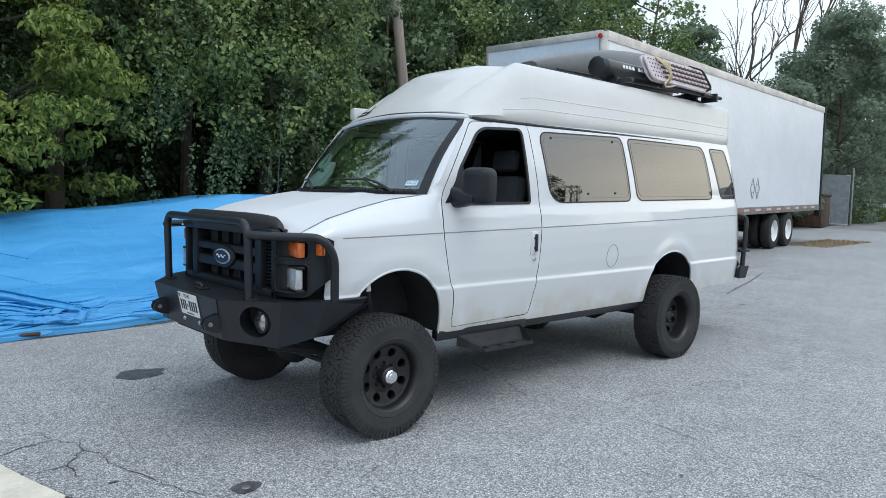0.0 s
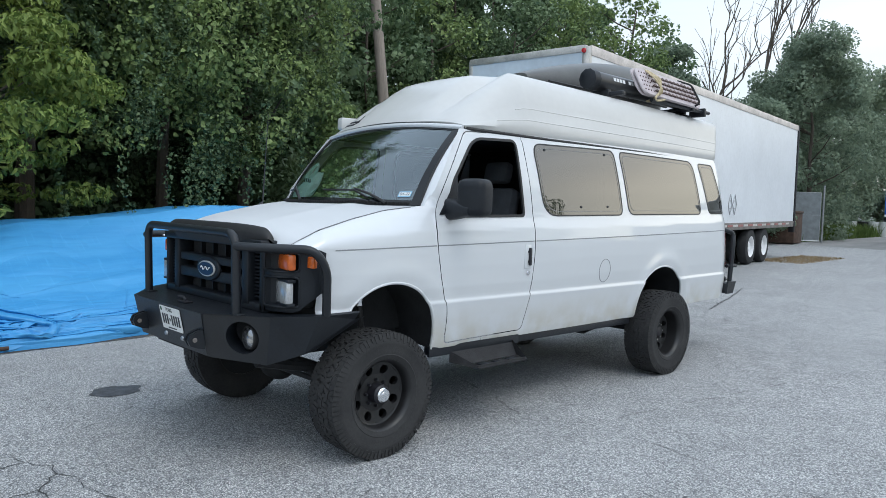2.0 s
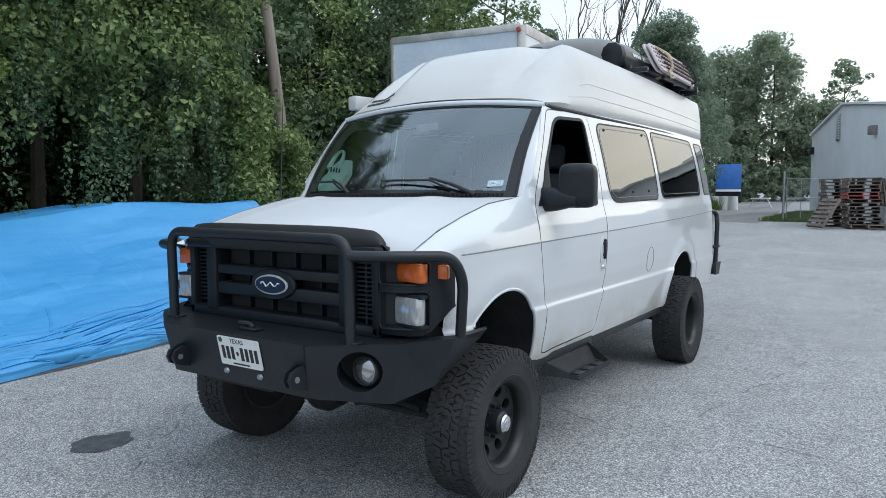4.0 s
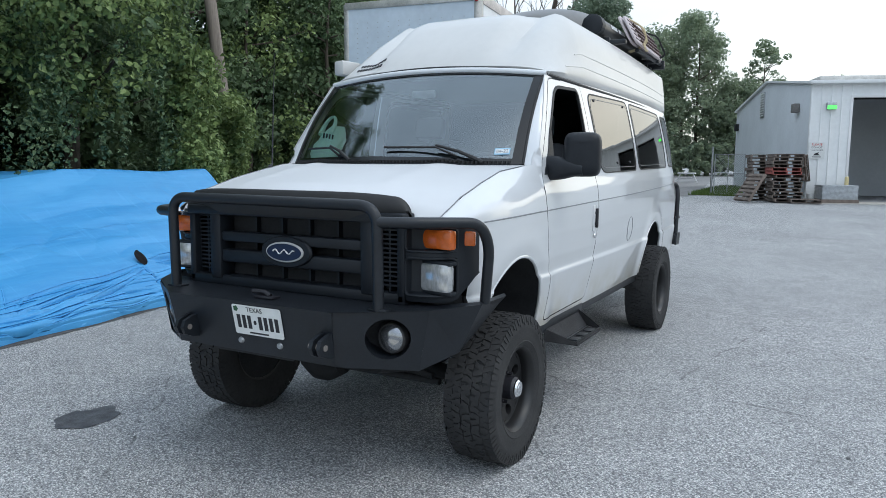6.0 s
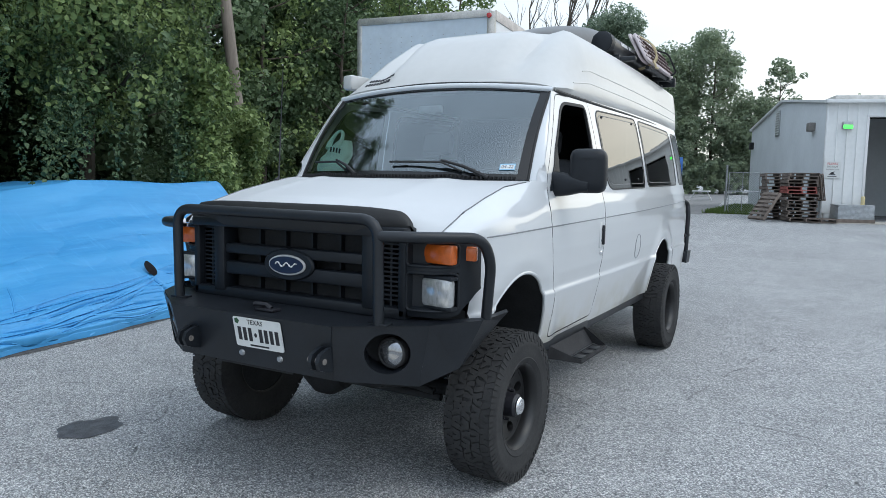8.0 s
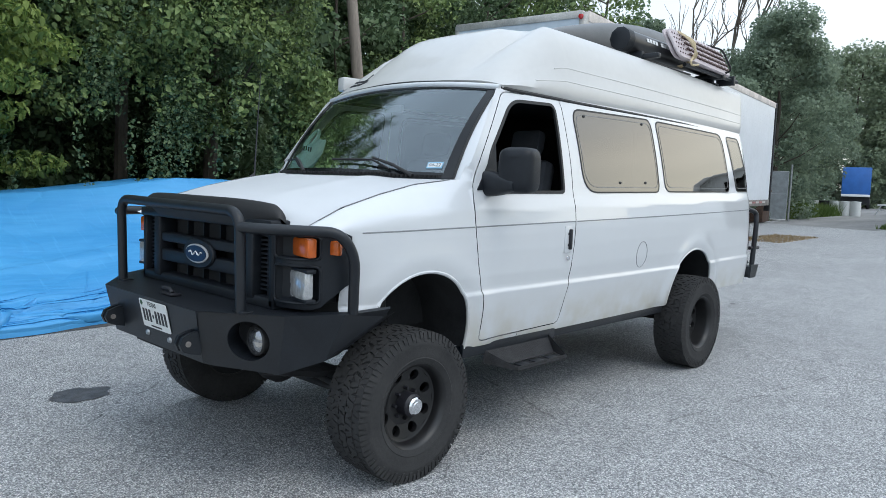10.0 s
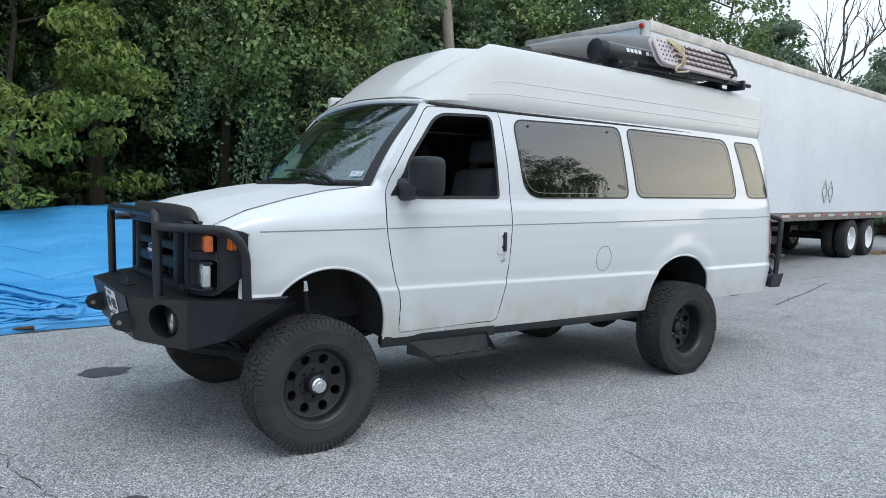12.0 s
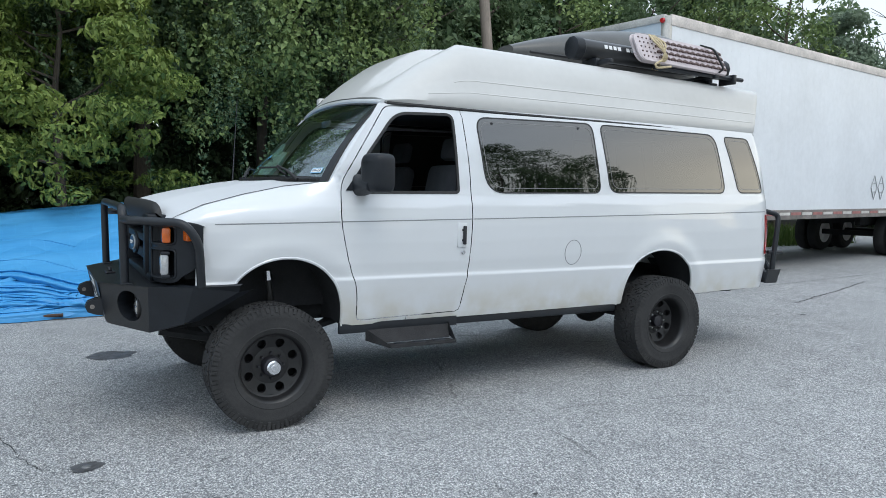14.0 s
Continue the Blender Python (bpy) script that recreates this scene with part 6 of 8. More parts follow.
def build_windshield():
    rows = [[ws_point(u, t) for u in np.linspace(-1, 1, 41)] for t in np.linspace(0, 1, 17)]
    w = part("windshield", loft(rows[::-1]), M_WINDSHIELD, VAN, "clear windshield with sky reflections")
    w.visible_shadow = False
    # dark printed border, just inside the glass
    def band(ua, ub, ta, tb, off=0.004):
        return loft([[(lambda p: (p[0] - off, p[1], p[2] + off))(ws_point(u, t)) for u in np.linspace(ua, ub, 30)] for t in np.linspace(ta, tb, 12)])
    part("printed_border", join(band(-1.0, -0.935, 0, 1, 0.003), band(0.935, 1.0, 0, 1, 0.003), band(-0.935, 0.935, 0, 0.05, 0.003), band(-0.935, 0.935, 0.97, 1, 0.003)), M_FRIT, w, "black printed glass border")
    for s in (-1, 1):
        pts = [ws_point(s * 1.0, t) for t in np.linspace(0, 1, 12)]
        edge = [(interp(t, (0, 1), (0.395, 0.79)), interp(t, (0, 1), (1.60, 2.168))) for t in np.linspace(0, 1, 12)]
        strip = [[(p[0], p[1], p[2]), ((p[0] + x) / 2, s * (abs(p[1]) * 0.42 + (side_y(x, z) - 0.004) * 0.58 + 0.006), (p[2] + z) / 2), (x + 0.012, s * (side_y(x + 0.012, z) - 0.003), z)] for p, (x, z) in zip(pts, edge)]
        part("windshield_pillar", loft(strip), M_WHITE, VAN, "white windshield pillar", sharp=60)
        part("pillar_trim", tube([(x - 0.004, y + s * 0.002, z) for x, y, z in pts], 0.008, 8), M_SEAL, VAN)
    part("header", tube([(lambda p: (p[0] + 0.004, p[1], p[2] + 0.012))(ws_point(u, 1)) for u in np.linspace(-1.02, 1.02, 31)], 0.020, 10), M_WHITE, VAN, "white header above the windshield")
    # sticker on the glass
    a, b = Vector(ws_point(-0.925, 0.125)), Vector(ws_point(-0.805, 0.115))
    n = (Vector(ws_point(-0.865, 0.2)) - Vector(ws_point(-0.865, 0.06))).normalized()
    ex = (a - b).normalized()
    m = Matrix((ex, n, ex.cross(n))).transposed().to_4x4()
    m.translation = (a + b) / 2 + m.to_3x3() @ Vector((0, 0, 0.006))
    st = part("sticker", moved(box(-0.046, 0.046, -0.022, 0.022, -0.001, 0.001), m), material("pale_blue_sticker", (0.25, 0.45, 0.62), 0.5), w, "small registration sticker")
    part("sticker_field", moved(box(-0.040, 0.040, -0.014, 0.014, 0.0012, 0.0016), m), M_PLATE, st)
    writing("lettering", "04-22", 0.031, M_BLUE, st, m @ pose(0, 0, 0.0022), "dark blue lettering")
    # wipers
    for u0, u1, t1 in ((-0.78, -0.05, 0.115), (0.20, 0.80, 0.13)):
        p0 = Vector(ws_point(u0, 0.0)) + Vector((-0.03, 0, 0.01))
        tip = Vector(ws_point(u1, t1)) + Vector((-0.018, 0, 0.016))
        mid = Vector(ws_point(u0 * 0.55 + u1 * 0.45, 0.12)) + Vector((-0.03, 0, 0.03))
        wp = part("wiper", tube([p0, p0.lerp(mid, 0.5) + Vector((0, 0, 0.012)), mid], [0.013, 0.010, 0.007], 8), M_SEAL, VAN, "black wiper arm and blade")
        q0 = Vector(ws_point(u0 * 0.75 + u1 * 0.25, 0.05)) + Vector((-0.015, 0, 0.012))
        part("blade", tube([q0, mid - Vector((0.004, 0, 0.012)), tip], 0.007, 6), M_SEAL, wp)
    # antenna on the far fender
    part("antenna", tube([(0.16, 0.86, 1.57), (0.18, 0.86, 1.60), (0.22, 0.86, 2.32)], [0.02, 0.006, 0.002], 6), M_INK, VAN, "thin whip antenna")


build_windshield()


# cab, behind the glass
def build_cab():
    part("dashboard", join(loft([[(interp(abs(y), (0, 0.84), (0.16, 0.44)), y, 1.60), (0.55, y, 1.60), (0.68, y, 1.56), (0.70, y, 1.30), (0.62, y, 1.0)] for y in np.linspace(-0.86, 0.86, 15)])), M_DASH, VAN, "grey dashboard")
    part("cab_floor", box(0.56, 4.9, -0.78, 0.78, 0.72, 0.78), M_DARK, VAN)
    part("firewall", box(0.30, 0.34, -0.50, 0.50, 0.72, 1.56), M_DARK, VAN)
    part("partition", box(2.55, 2.58, -0.80, 0.80, 0.78, 2.2), M_DARK, VAN)
    part("headliner", box(0.85, 4.4, -0.68, 0.68, 2.17, 2.19), M_CABIN, VAN)
    for y in (-0.46, 0.46):
        st = part("front_seat", join(box(0.95, 1.45, y - 0.25, y + 0.25, 1.0, 1.2, 0.06), moved(box(-0.07, 0.07, -0.25, 0.25, 0.0, 0.66, 0.06), pose(1.45, y, 1.12, 0, 12, 0))), M_CABIN, VAN, "grey cloth front seat")
        part("headrest", moved(box(-0.05, 0.05, -0.13, 0.13, 0.70, 0.88, 0.04), pose(1.45, y, 1.12, 0, 12, 0)), M_CABIN, st)
    part("steering_wheel", moved(join(tube([(0.19 * math.cos(a), 0.19 * math.sin(a), 0) for a in np.linspace(0, 2 * math.pi, 33)], 0.014, 8, False), tube([(-0.18, 0, 0), (0.18, 0, 0)], 0.02, 6), tube([(0, 0, 0), (0, 0, -0.25)], 0.03, 8)), pose(0.80, -0.46, 1.50, 0, 62, 0)), M_INK, VAN, "black steering wheel")
    part("interior_mirror", box(0.70, 0.72, -0.09, 0.09, 2.04, 2.09, 0.008), M_STEEL, VAN)


build_cab()


def build_bag():
    T = anchor("plastic_bag", 0.40, 0.575, 1.60)

    def behind(z):
        return 0.238 + 0.88 * (z - 1.6)

    rings = []
    for i in range(24):
        t = i / 23
        z = 1.604 + 0.25 * t
        r = math.sin(math.pi * (0.12 + 0.80 * t)) ** 0.55 * (1 - 0.22 * t)
        ring = []
        for a in np.linspace(0, 2 * math.pi, 37)[:-1]:
            c, q = math.cos(a), math.sin(a)
            k = 1 + 0.16 * noise.noise(Vector((c * 2.2, q * 2.2, t * 4))) + 0.10 * noise.noise(Vector((c * 6, q * 6, t * 9)))
            ring.append((behind(z) + 0.092 + 0.058 * r * c * k, 0.575 + 0.02 * t + 0.132 * r * q * k, z + 0.012 * noise.noise(Vector((c * 3, q * 3, t)))))
        rings.append(ring)
    M = leaf_material("thin_pale_green_plastic", (0.60, 0.86, 0.80), (0.70, 0.92, 0.87), 0.35, 0.3)
    part("pouch", loft(rings, True, True), M, T, sharp=0)
    grip = [(behind(1.84 + 0.07 * math.sin(a)) + 0.06, 0.645 + 0.045 * math.cos(a), 1.84 + 0.085 * math.sin(a)) for a in np.linspace(-0.5, math.pi + 0.5, 16)]
    part("carrying_loop", tube(grip, [0.021 - 0.011 * math.sin(math.pi * k / 15) for k in range(16)], 8), M, T)
    for k in range(4):
        part("printed_mark", moved(box(-0.002, 0.002, -0.006, 0.006, -0.018 + 0.004 * (k % 2), 0.018, 0.001), pose(behind(1.79) + 0.024 + 0.003 * k, 0.62 - 0.022 * k, 1.79 - 0.004 * k, 12, 0, 0)), M_BLUE, T, "blue printed mark")
    tagged(T, "crumpled pale green plastic bag lying on the dashboard", "bag")


build_bag()


# tail
def build_tail():
    rings = []
    for z in np.linspace(0.672, 2.21, 40):
        xr = interp(z, (0.672, 0.70, 1.0, 1.30, 1.62, 1.95, 2.215), (5.05, 5.07, 5.13, 5.15, 5.14, 5.06, 4.98))
        w = side_y(xr, z)
        ring = []
        for u in np.linspace(-1, 1, 21):
            ring.append((xr + 0.035 * (1 - abs(u) ** 6), w * u, z))
        rings.append(ring)
    part("rear_panel", loft(rings), M_WHITE, VAN, "white rear panel and doors")
    for s in (-1, 1):
        part("tail_lamp", loft([[(x, s * (side_y(x, z) + 0.006), z) for x in (5.075, 5.10, 5.125, 5.15)] for z in np.linspace(1.0, 1.40, 8)]), M_RED, VAN, "tall red tail lamp")
    # rear bumper with swing-out carrier
    rb = part("rear_bumper", join(box(5.10, 5.31, -0.84, 0.84, 0.71, 0.83, 0.02), plate([(-0.03, -0.075), (0.13, -0.075), (0.20, 0.06), (0.0, 0.06)], pose(5.11, -0.84, 0.785, 90, 0, 0), 0.02), plate([(-0.03, -0.075), (0.13, -0.075), (0.20, 0.06), (0.0, 0.06)], pose(5.11, 0.86, 0.785, 90, 0, 0), 0.02)), M_BLACK, VAN, "black steel rear bumper")
    for s in (-1, 1):
        part("bumper_hoop", tube(rounded([(5.22, s * 0.82, 0.82), (5.27, s * 0.82, 1.28), (5.31, s * 0.80, 1.40), (5.14, s * 0.74, 1.44)], 0.07), 0.026, 10), M_BLACK, rb)
    part("carrier_arm", join(tube([(5.26, -0.75, 0.84), (5.26, -0.6, 1.05), (5.26, 0.7, 1.05)], 0.03, 8), tube([(5.17, -0.80, 1.02), (5.36, -0.82, 1.02)], 0.02, 8)), M_BLACK, rb)
    part("lower_valance", box(4.60, 4.72, -0.74, 0.74, 0.635, 0.672, 0.01), M_DARK, VAN)
    return rb


build_tail()


# ---- high roof ----
def build_roof():
    xs = [0.755, 0.775, 0.80, 0.84, 0.89, 0.96, 1.06, 1.16, 1.26, 1.36, 1.46, 1.52, 1.56, 1.7, 2.0, 2.5, 3.0, 3.5, 4.0, 4.4, 4.7, 4.85, 4.95, 5.0]

    def rail(x):
        return interp(x, (0.70, 0.80, 1.75, 3.1, 4.85, 5.2), (2.205, 2.205, 2.205, 2.215, 2.23, 2.235))

    def ramp(x):
        return interp(x, (0.755, 0.81, 0.92, 1.16, 1.52, 1.58, 3.0, 5.15), (0.04, 0.13, 0.29, 0.61, 0.99, 1.0, 0.975, 0.95))

    SEC = [(0.818, -0.030), (0.834, 0.004), (0.819, 0.092), (0.817, 0.096), (0.801, 0.185), (0.799, 0.190), (0.788, 0.235), (0.764, 0.31), (0.730, 0.385), (0.692, 0.442), (0.652, 0.470), (0.610, 0.484), (0.55, 0.478), (0.50, 0.474), (0.45, 0.476), (0.40, 0.479), (0.34, 0.481), (0.2, 0.484), (0.0, 0.486)]
    TAIL = [(0.818, -0.030), (0.834, 0.004), (0.826, 0.092), (0.824, 0.096), (0.815, 0.185), (0.813, 0.190), (0.806, 0.235), (0.793, 0.31), (0.778, 0.385), (0.762, 0.420), (0.736, 0.440), (0.69, 0.448), (0.62, 0.452), (0.52, 0.454), (0.45, 0.456), (0.4, 0.458), (0.34, 0.460), (0.2, 0.463), (0.0, 0.465)]

    def bow(y):
        return 0.09 * (abs(y) / 0.84) ** 2.4

    def roof_point(x, y, h):
        """A point of the roof from its station, its half width and its height over the rail."""
        k = ramp(x)
        # the middle panel swells forward between two corner ridges
        mid = min(1.0, max(0.0, (0.52 - abs(y)) / 0.15))
        mid = mid * mid * (3 - 2 * mid)
        if x < 1.7:
            swell = interp(x, (0.755, 0.83, 0.96, 1.15, 1.32, 1.5, 1.7), (0.04, 0.22, 0.47, 0.76, 0.965, 0.99, 1.0))
            valley = 0.030 * math.sin(math.pi * min(1, max(0, (x - 0.85) / 0.75))) * math.exp(-((abs(y) - 0.50) / 0.06) ** 2)
            k = k + (swell - k) * mid - valley / 0.48
        hh = h * k if h > 0.02 else h
        front = max(0.0, 1 - (x - 0.70) / 0.3)
        back = 0.11 * (max(0.0, h) / 0.45) * max(0.0, (x - 4.6) / 0.4) ** 2
        return (x + back + bow(y) * max(0.0, 1 - (x - 0.70) / 0.80), y - taper(x) * min(1.0, y / 0.4), rail(x) + hh + front * (0.02 + (0.022 if h < 0 else 0.0) - 0.048 * (abs(y) / 0.84) ** 3))

    rings = []
    for x in xs:
        b = min(1.0, max(0.0, (x - 1.53) / 3.2))
        row = [roof_point(x, y + (y2 - y) * b, h + (h2 - h) * b) for (y, h), (y2, h2) in zip(SEC, TAIL)]
        rings.append([(a, -b, c) for a, b, c in row] + [(a, b, c) for a, b, c in reversed(row[:-1])])
    last = rings[-1]
    rings.append([(p[0] + 0.012, p[1] * 0.985, 2.235 + (p[2] - 2.235) * 0.98) for p in last])
    front_lip = [(p[0] + 0.008, p[1], p[2] - 0.012) for p in rings[0]]
    rings.insert(0, front_lip)
    v, f = loft(rings)
    n = len(last)
    f.append(tuple(range((len(rings) - 1) * n, len(rings) * n)))
    part("high_roof", (v, f), M_FIBRE, VAN, "white moulded fibreglass high roof", sharp=40)
    # moulded ribs along the roof's side
    for s in (-1, 1):
        for k, h in ((2, 0.094), (4, 0.187)):
            pts = []
            for x in np.linspace(1.15 if k == 2 else 1.4, 4.98, 40):
                b = min(1.0, max(0.0, (x - 1.53) / 3.2))
                y = SEC[k][0] + (TAIL[k][0] - SEC[k][0]) * b
                a, yy, c = roof_point(x, y, h)
                pts.append((a, s * (yy - 0.0042), c))
            part("roof_rib", tube(pts, 0.006, 10), M_FIBRE, VAN)
    # rubber gasket under the roof's edge
    pts = [(x, -0.820 + taper(x), rail(x) - 0.038) for x in np.linspace(5.0, 0.92, 30)]
    pts += [(0.752 + bow(u * 0.84), u * 0.814, rail(0.7) + 0.030 - 0.064 * abs(u) ** 2) for u in np.linspace(-1, 1, 31)]
    pts += [(x, 0.820 - taper(x), rail(x) - 0.038) for x in np.linspace(0.92, 5.0, 30)]
    part("roof_gasket", tube(pts, 0.013, 8), M_SEAL, VAN, "black rubber gasket under the high roof")
    for s in (-1, 1):
        part("drip_rail", tube([(x, s * (0.803 - taper(x)), rail(x) - 0.058) for x in np.linspace(0.86, 4.97, 40)], 0.010, 8), M_WHITE, VAN)
    # clearance lamp and lettering bars on the far front corner
    part("awning_cap", moved(box(-0.10, 0.10, -0.05, 0.05, -0.05, 0.06, 0.02), pose(1.05, 0.872, 2.315, 0, 0, -10)), M_FIBRE, VAN, "white awning end cap")
    part("awning", tube([(1.12, 0.895, 2.335), (3.6, 0.895, 2.335)], 0.05, 12), M_FIBRE, VAN, "white rolled awning on the far side")
    for k, x in enumerate((0.79, 0.835)):
        for n in range(9):
            y = 0.42 + 0.026 * n - 0.008 * k
            a, b = Vector(roof_point(x, y, 0.488)), Vector(roof_point(x + 0.04, y, 0.488))
            c = Vector(roof_point(x, y - 0.02, 0.488))
            ex, ey = (c - a).normalized(), (b - a).normalized()
            m = Matrix((ex, ey, ex.cross(ey))).transposed().to_4x4()
            m.translation = a.lerp(b, 0.5) + (ex.cross(ey)) * 0.002
            part("lettering_bar", moved(box(-0.008, 0.008, -0.013, 0.013, -0.002, 0.002), m), M_INK, VAN)


build_roof()


# ---- front end ----
def build_grille():
    G = part("grille", join(box(-0.70, -0.60, -0.70, 0.70, 0.955, 1.01, 0.012), box(-0.715, -0.60, -0.70, 0.70, 1.335, 1.385, 0.012),
                            box(-0.70, -0.60, -0.70, -0.655, 0.96, 1.37, 0.012), box(-0.70, -0.60, 0.655, 0.70, 0.96, 1.37, 0.012),
                            box(-0.71, -0.60, -0.535, -0.455, 0.99, 1.35, 0.012), box(-0.71, -0.60, 0.455, 0.535, 0.99, 1.35, 0.012)), M_PLASTIC, VAN, "black plastic grille surround")
    part("grille_back", box(-0.60, -0.585, -0.70, 0.70, 0.96, 1.38), M_DARK, G)
    for z, hh in ((1.222, 0.026), (1.118, 0.034)):
        part("grille_bar", box(-0.70, -0.62, -0.455, 0.455, z - hh, z + hh, 0.01), M_PLASTIC, G)
    for y in (-0.27, -0.09, 0.09, 0.27):
        part("grille_rib", box(-0.632, -0.60, y - 0.006, y + 0.006, 1.0, 1.345), M_PLASTIC, G)
    for s in (-1, 1):
        for z in np.arange(1.035, 1.33, 0.022):
            part("side_slat", box(-0.665, -0.61, min(s * 0.54, s * 0.65), max(s * 0.54, s * 0.65), z, z + 0.009), M_PLASTIC, G)
        part("slat_post", box(-0.66, -0.605, s * 0.595 - 0.006, s * 0.595 + 0.006, 1.0, 1.34), M_PLASTIC, G)
    m = pose(-0.695, 0, 1.165, 90, 0, -90)
    part("badge_mount", plate(oval(0.165, 0.08), m @ pose(0, 0, 0), 0.02, 0.06), M_PLASTIC, G)
    e = part("badge", plate(oval(0.122, 0.052), m @ pose(0, 0, 0.021), 0.008, 0.05), material("dull_chrome_trim", (0.42, 0.42, 0.42), 0.35, vary=0.05, scale=30), G, "blue oval badge with a chrome rim")
    part("badge_field", plate(oval(0.111, 0.043), m @ pose(0, 0, 0.0296), 0.002), M_BLUE, e)
    swash = [(-0.070 + 0.140 * k / 24, 0.012 * math.sin(k * 0.62) * (1 - 0.3 * k / 24) + 0.002, 0.0335) for k in range(25)]
    part("badge_mark", moved(tube(swash, [0.0035 + 0.0015 * math.sin(k * 2.1) for k in range(25)], 6), m), M_TAPE, e, "pale flowing mark")
    # hood deflector
    rings = []
    for u in np.concatenate([np.linspace(-1, -0.9, 10)[:-1], np.linspace(-0.9, 0.9, 20), np.linspace(0.9, 1, 10)[1:]]):
        y = 0.725 * u
        x = -0.738 + 0.085 * abs(u) ** 3
        top = 1.464 - 0.030 * abs(u) ** 5 - 0.075 * (1 - math.sqrt(max(0.0, 1 - max(0.0, (abs(u) - 0.90) / 0.10) ** 2)))
        rings.append([(x + 0.006, y, 1.335), (x - 0.012, y, 1.38), (x - 0.002, y, top - 0.014), (x + 0.018, y, top), (x + 0.026, y, top - 0.008), (x + 0.020, y, 1.345)])
    part("hood_deflector", loft(rings, True, True), M_SEAL, VAN, "black plastic hood deflector", sharp=50)


build_grille()
bpy.data.objects["grille"].location.y -= 0.025
bpy.data.objects["grille"].location.z -= 0.015


def build_headlight(s):
    """Lamp surround: two deep recesses that hold the amber lamp and the headlight at their outer ends."""
    dy, dx = (-0.08, 0.03) if s > 0 else (0.0, 0.0)

    ys = [0.705, 0.725, 0.755, 0.79, 0.825, 0.86, 0.89, 0.915, 0.94, 0.952, 0.962, 0.972, 0.977]
    fx = [-0.69, -0.689, -0.688, -0.684, -0.676, -0.662, -0.643, -0.62, -0.585, -0.555, -0.515, -0.47, -0.43]

    def front(y):
        return interp(y, ys, fx) + dx

    def foot(y):
        return interp(y, (0.915, 0.94, 0.962, 0.979), (0.962, 0.975, 1.03, 1.09))

    def pt(y, z, d=0.0):
        return (front(y) + d, s * (y + dy), z)
    zs = [0.0, 0.03, 0.09, 0.15, 0.205, 0.222, 0.236, 0.246, 0.30, 0.345, 0.356, 0.366, 0.374]
    holes = [(1, 8, 1, 4), (1, 8, 6, 9)]

    def at(i, j):
        z = 0.962 + zs[j]
        if j < 5:
            lo = foot(ys[i])
            z = lo + (0.962 + zs[5] - lo) * zs[j] / zs[5]
        lift = 0.008 if j in (0, 12) else 0.0
        if j > 9:
            z -= interp(ys[i], (0.952, 0.962, 0.973, 0.979), (0.0, 0.004, 0.015, 0.04)) * (j - 9) / 3
        return pt(ys[i], z, lift)
    v, f = [], []
    for i in range(len(ys)):
        for j in range(len(zs)):
            v.append(at(i, j))
    n = len(zs)
    for i in range(len(ys) - 1):
        for j in range(n - 1):
            if any(a <= i < b and c <= j < d for a, b, c, d in holes):
                continue
            f.append((i * n + j, i * n + j + 1, (i + 1) * n + j + 1, (i + 1) * n + j))
    # recess walls and floors, deeper towards the lamps
    for a, b, c, d in holes:
        rim = [(i, c) for i in range(a, b)] + [(b, j) for j in range(c, d)] + [(i, d) for i in range(b, a, -1)] + [(a, j) for j in range(d, c, -1)]
        ym, zm = (ys[a] + ys[b]) / 2, np.mean([at(a, c)[2], at(a, d)[2]])
        out, inn, back = [at(i, j) for i, j in rim], [], []
        for i, j in rim:
            p = at(i, j)
            k = (i - a) / (b - a)
            y = abs(p[1]) - dy if s > 0 else abs(p[1])
            y2, z2 = ym + (y - ym) * 0.90, zm + (p[2] - zm) * 0.84
            inn.append((front(y2) + 0.035 + 0.030 * k, s * (y2 + dy), z2))
        o = len(v)
        m = len(rim)
        v += out + inn
        for k in range(m):
            f.append((o + k, o + (k + 1) % m, o + m + (k + 1) % m, o + m + k))
        f.append(tuple(range(o + m, o + 2 * m)))
    # closing rim along top, bottom and outer edge
    for row in (0, n - 1):
        o = len(v)
        for i in range(len(ys)):
            p = v[i * n + row]
            v += [p, (p[0] + 0.02, p[1] * 0.96, p[2])]
        f += [(o + 2 * i, o + 2 * i + 1, o + 2 * i + 3, o + 2 * i + 2) for i in range(len(ys) - 1)]
    B = part("headlight_bezel", (v, f), M_PLASTIC, VAN, "black headlight surround with deep recesses", sharp=30)
    for a, b, c, d in holes:
        y0, y1, z0, z1 = ys[a], ys[b], at(a, c)[2], at(a, d)[2]
        lip = dense(smooth_poly([(y0, z0), (y1, z0), (y1, z1), (y0, z1)], 0.025), 0.02)
        part("bezel_lip", tube([(front(q[0]) - 0.001, s * (q[0] + dy), q[1]) for q in lip] + [(front(lip[0][0]) - 0.001, s * (lip[0][0] + dy), lip[0][1])], 0.007, 8, False), M_PLASTIC, B)
    part("bezel_back", box(-0.53 + dx, -0.45, min(s * (0.70 + dy), s * (0.90 + dy)), max(s * (0.70 + dy), s * (0.90 + dy)), 0.98, 1.35, 0.01), M_DARK, B)
    hl = part("headlight", moved(box(-0.022, 0.03, -0.086, 0.086, -0.068, 0.068, 0.02), pose(-0.640 + dx, s * (0.862 + dy), 1.078, 0, 0, s * 10)), M_LENS, B, "clear rectangular headlight")
    for z in (-0.069, 0.069):
        part("headlight_frame", moved(box(-0.020, 0.03, -0.093, 0.093, z - 0.009, z + 0.009, 0.005), pose(-0.634 + dx, s * (0.862 + dy), 1.078, 0, 0, s * 10)), M_PLASTIC, hl)
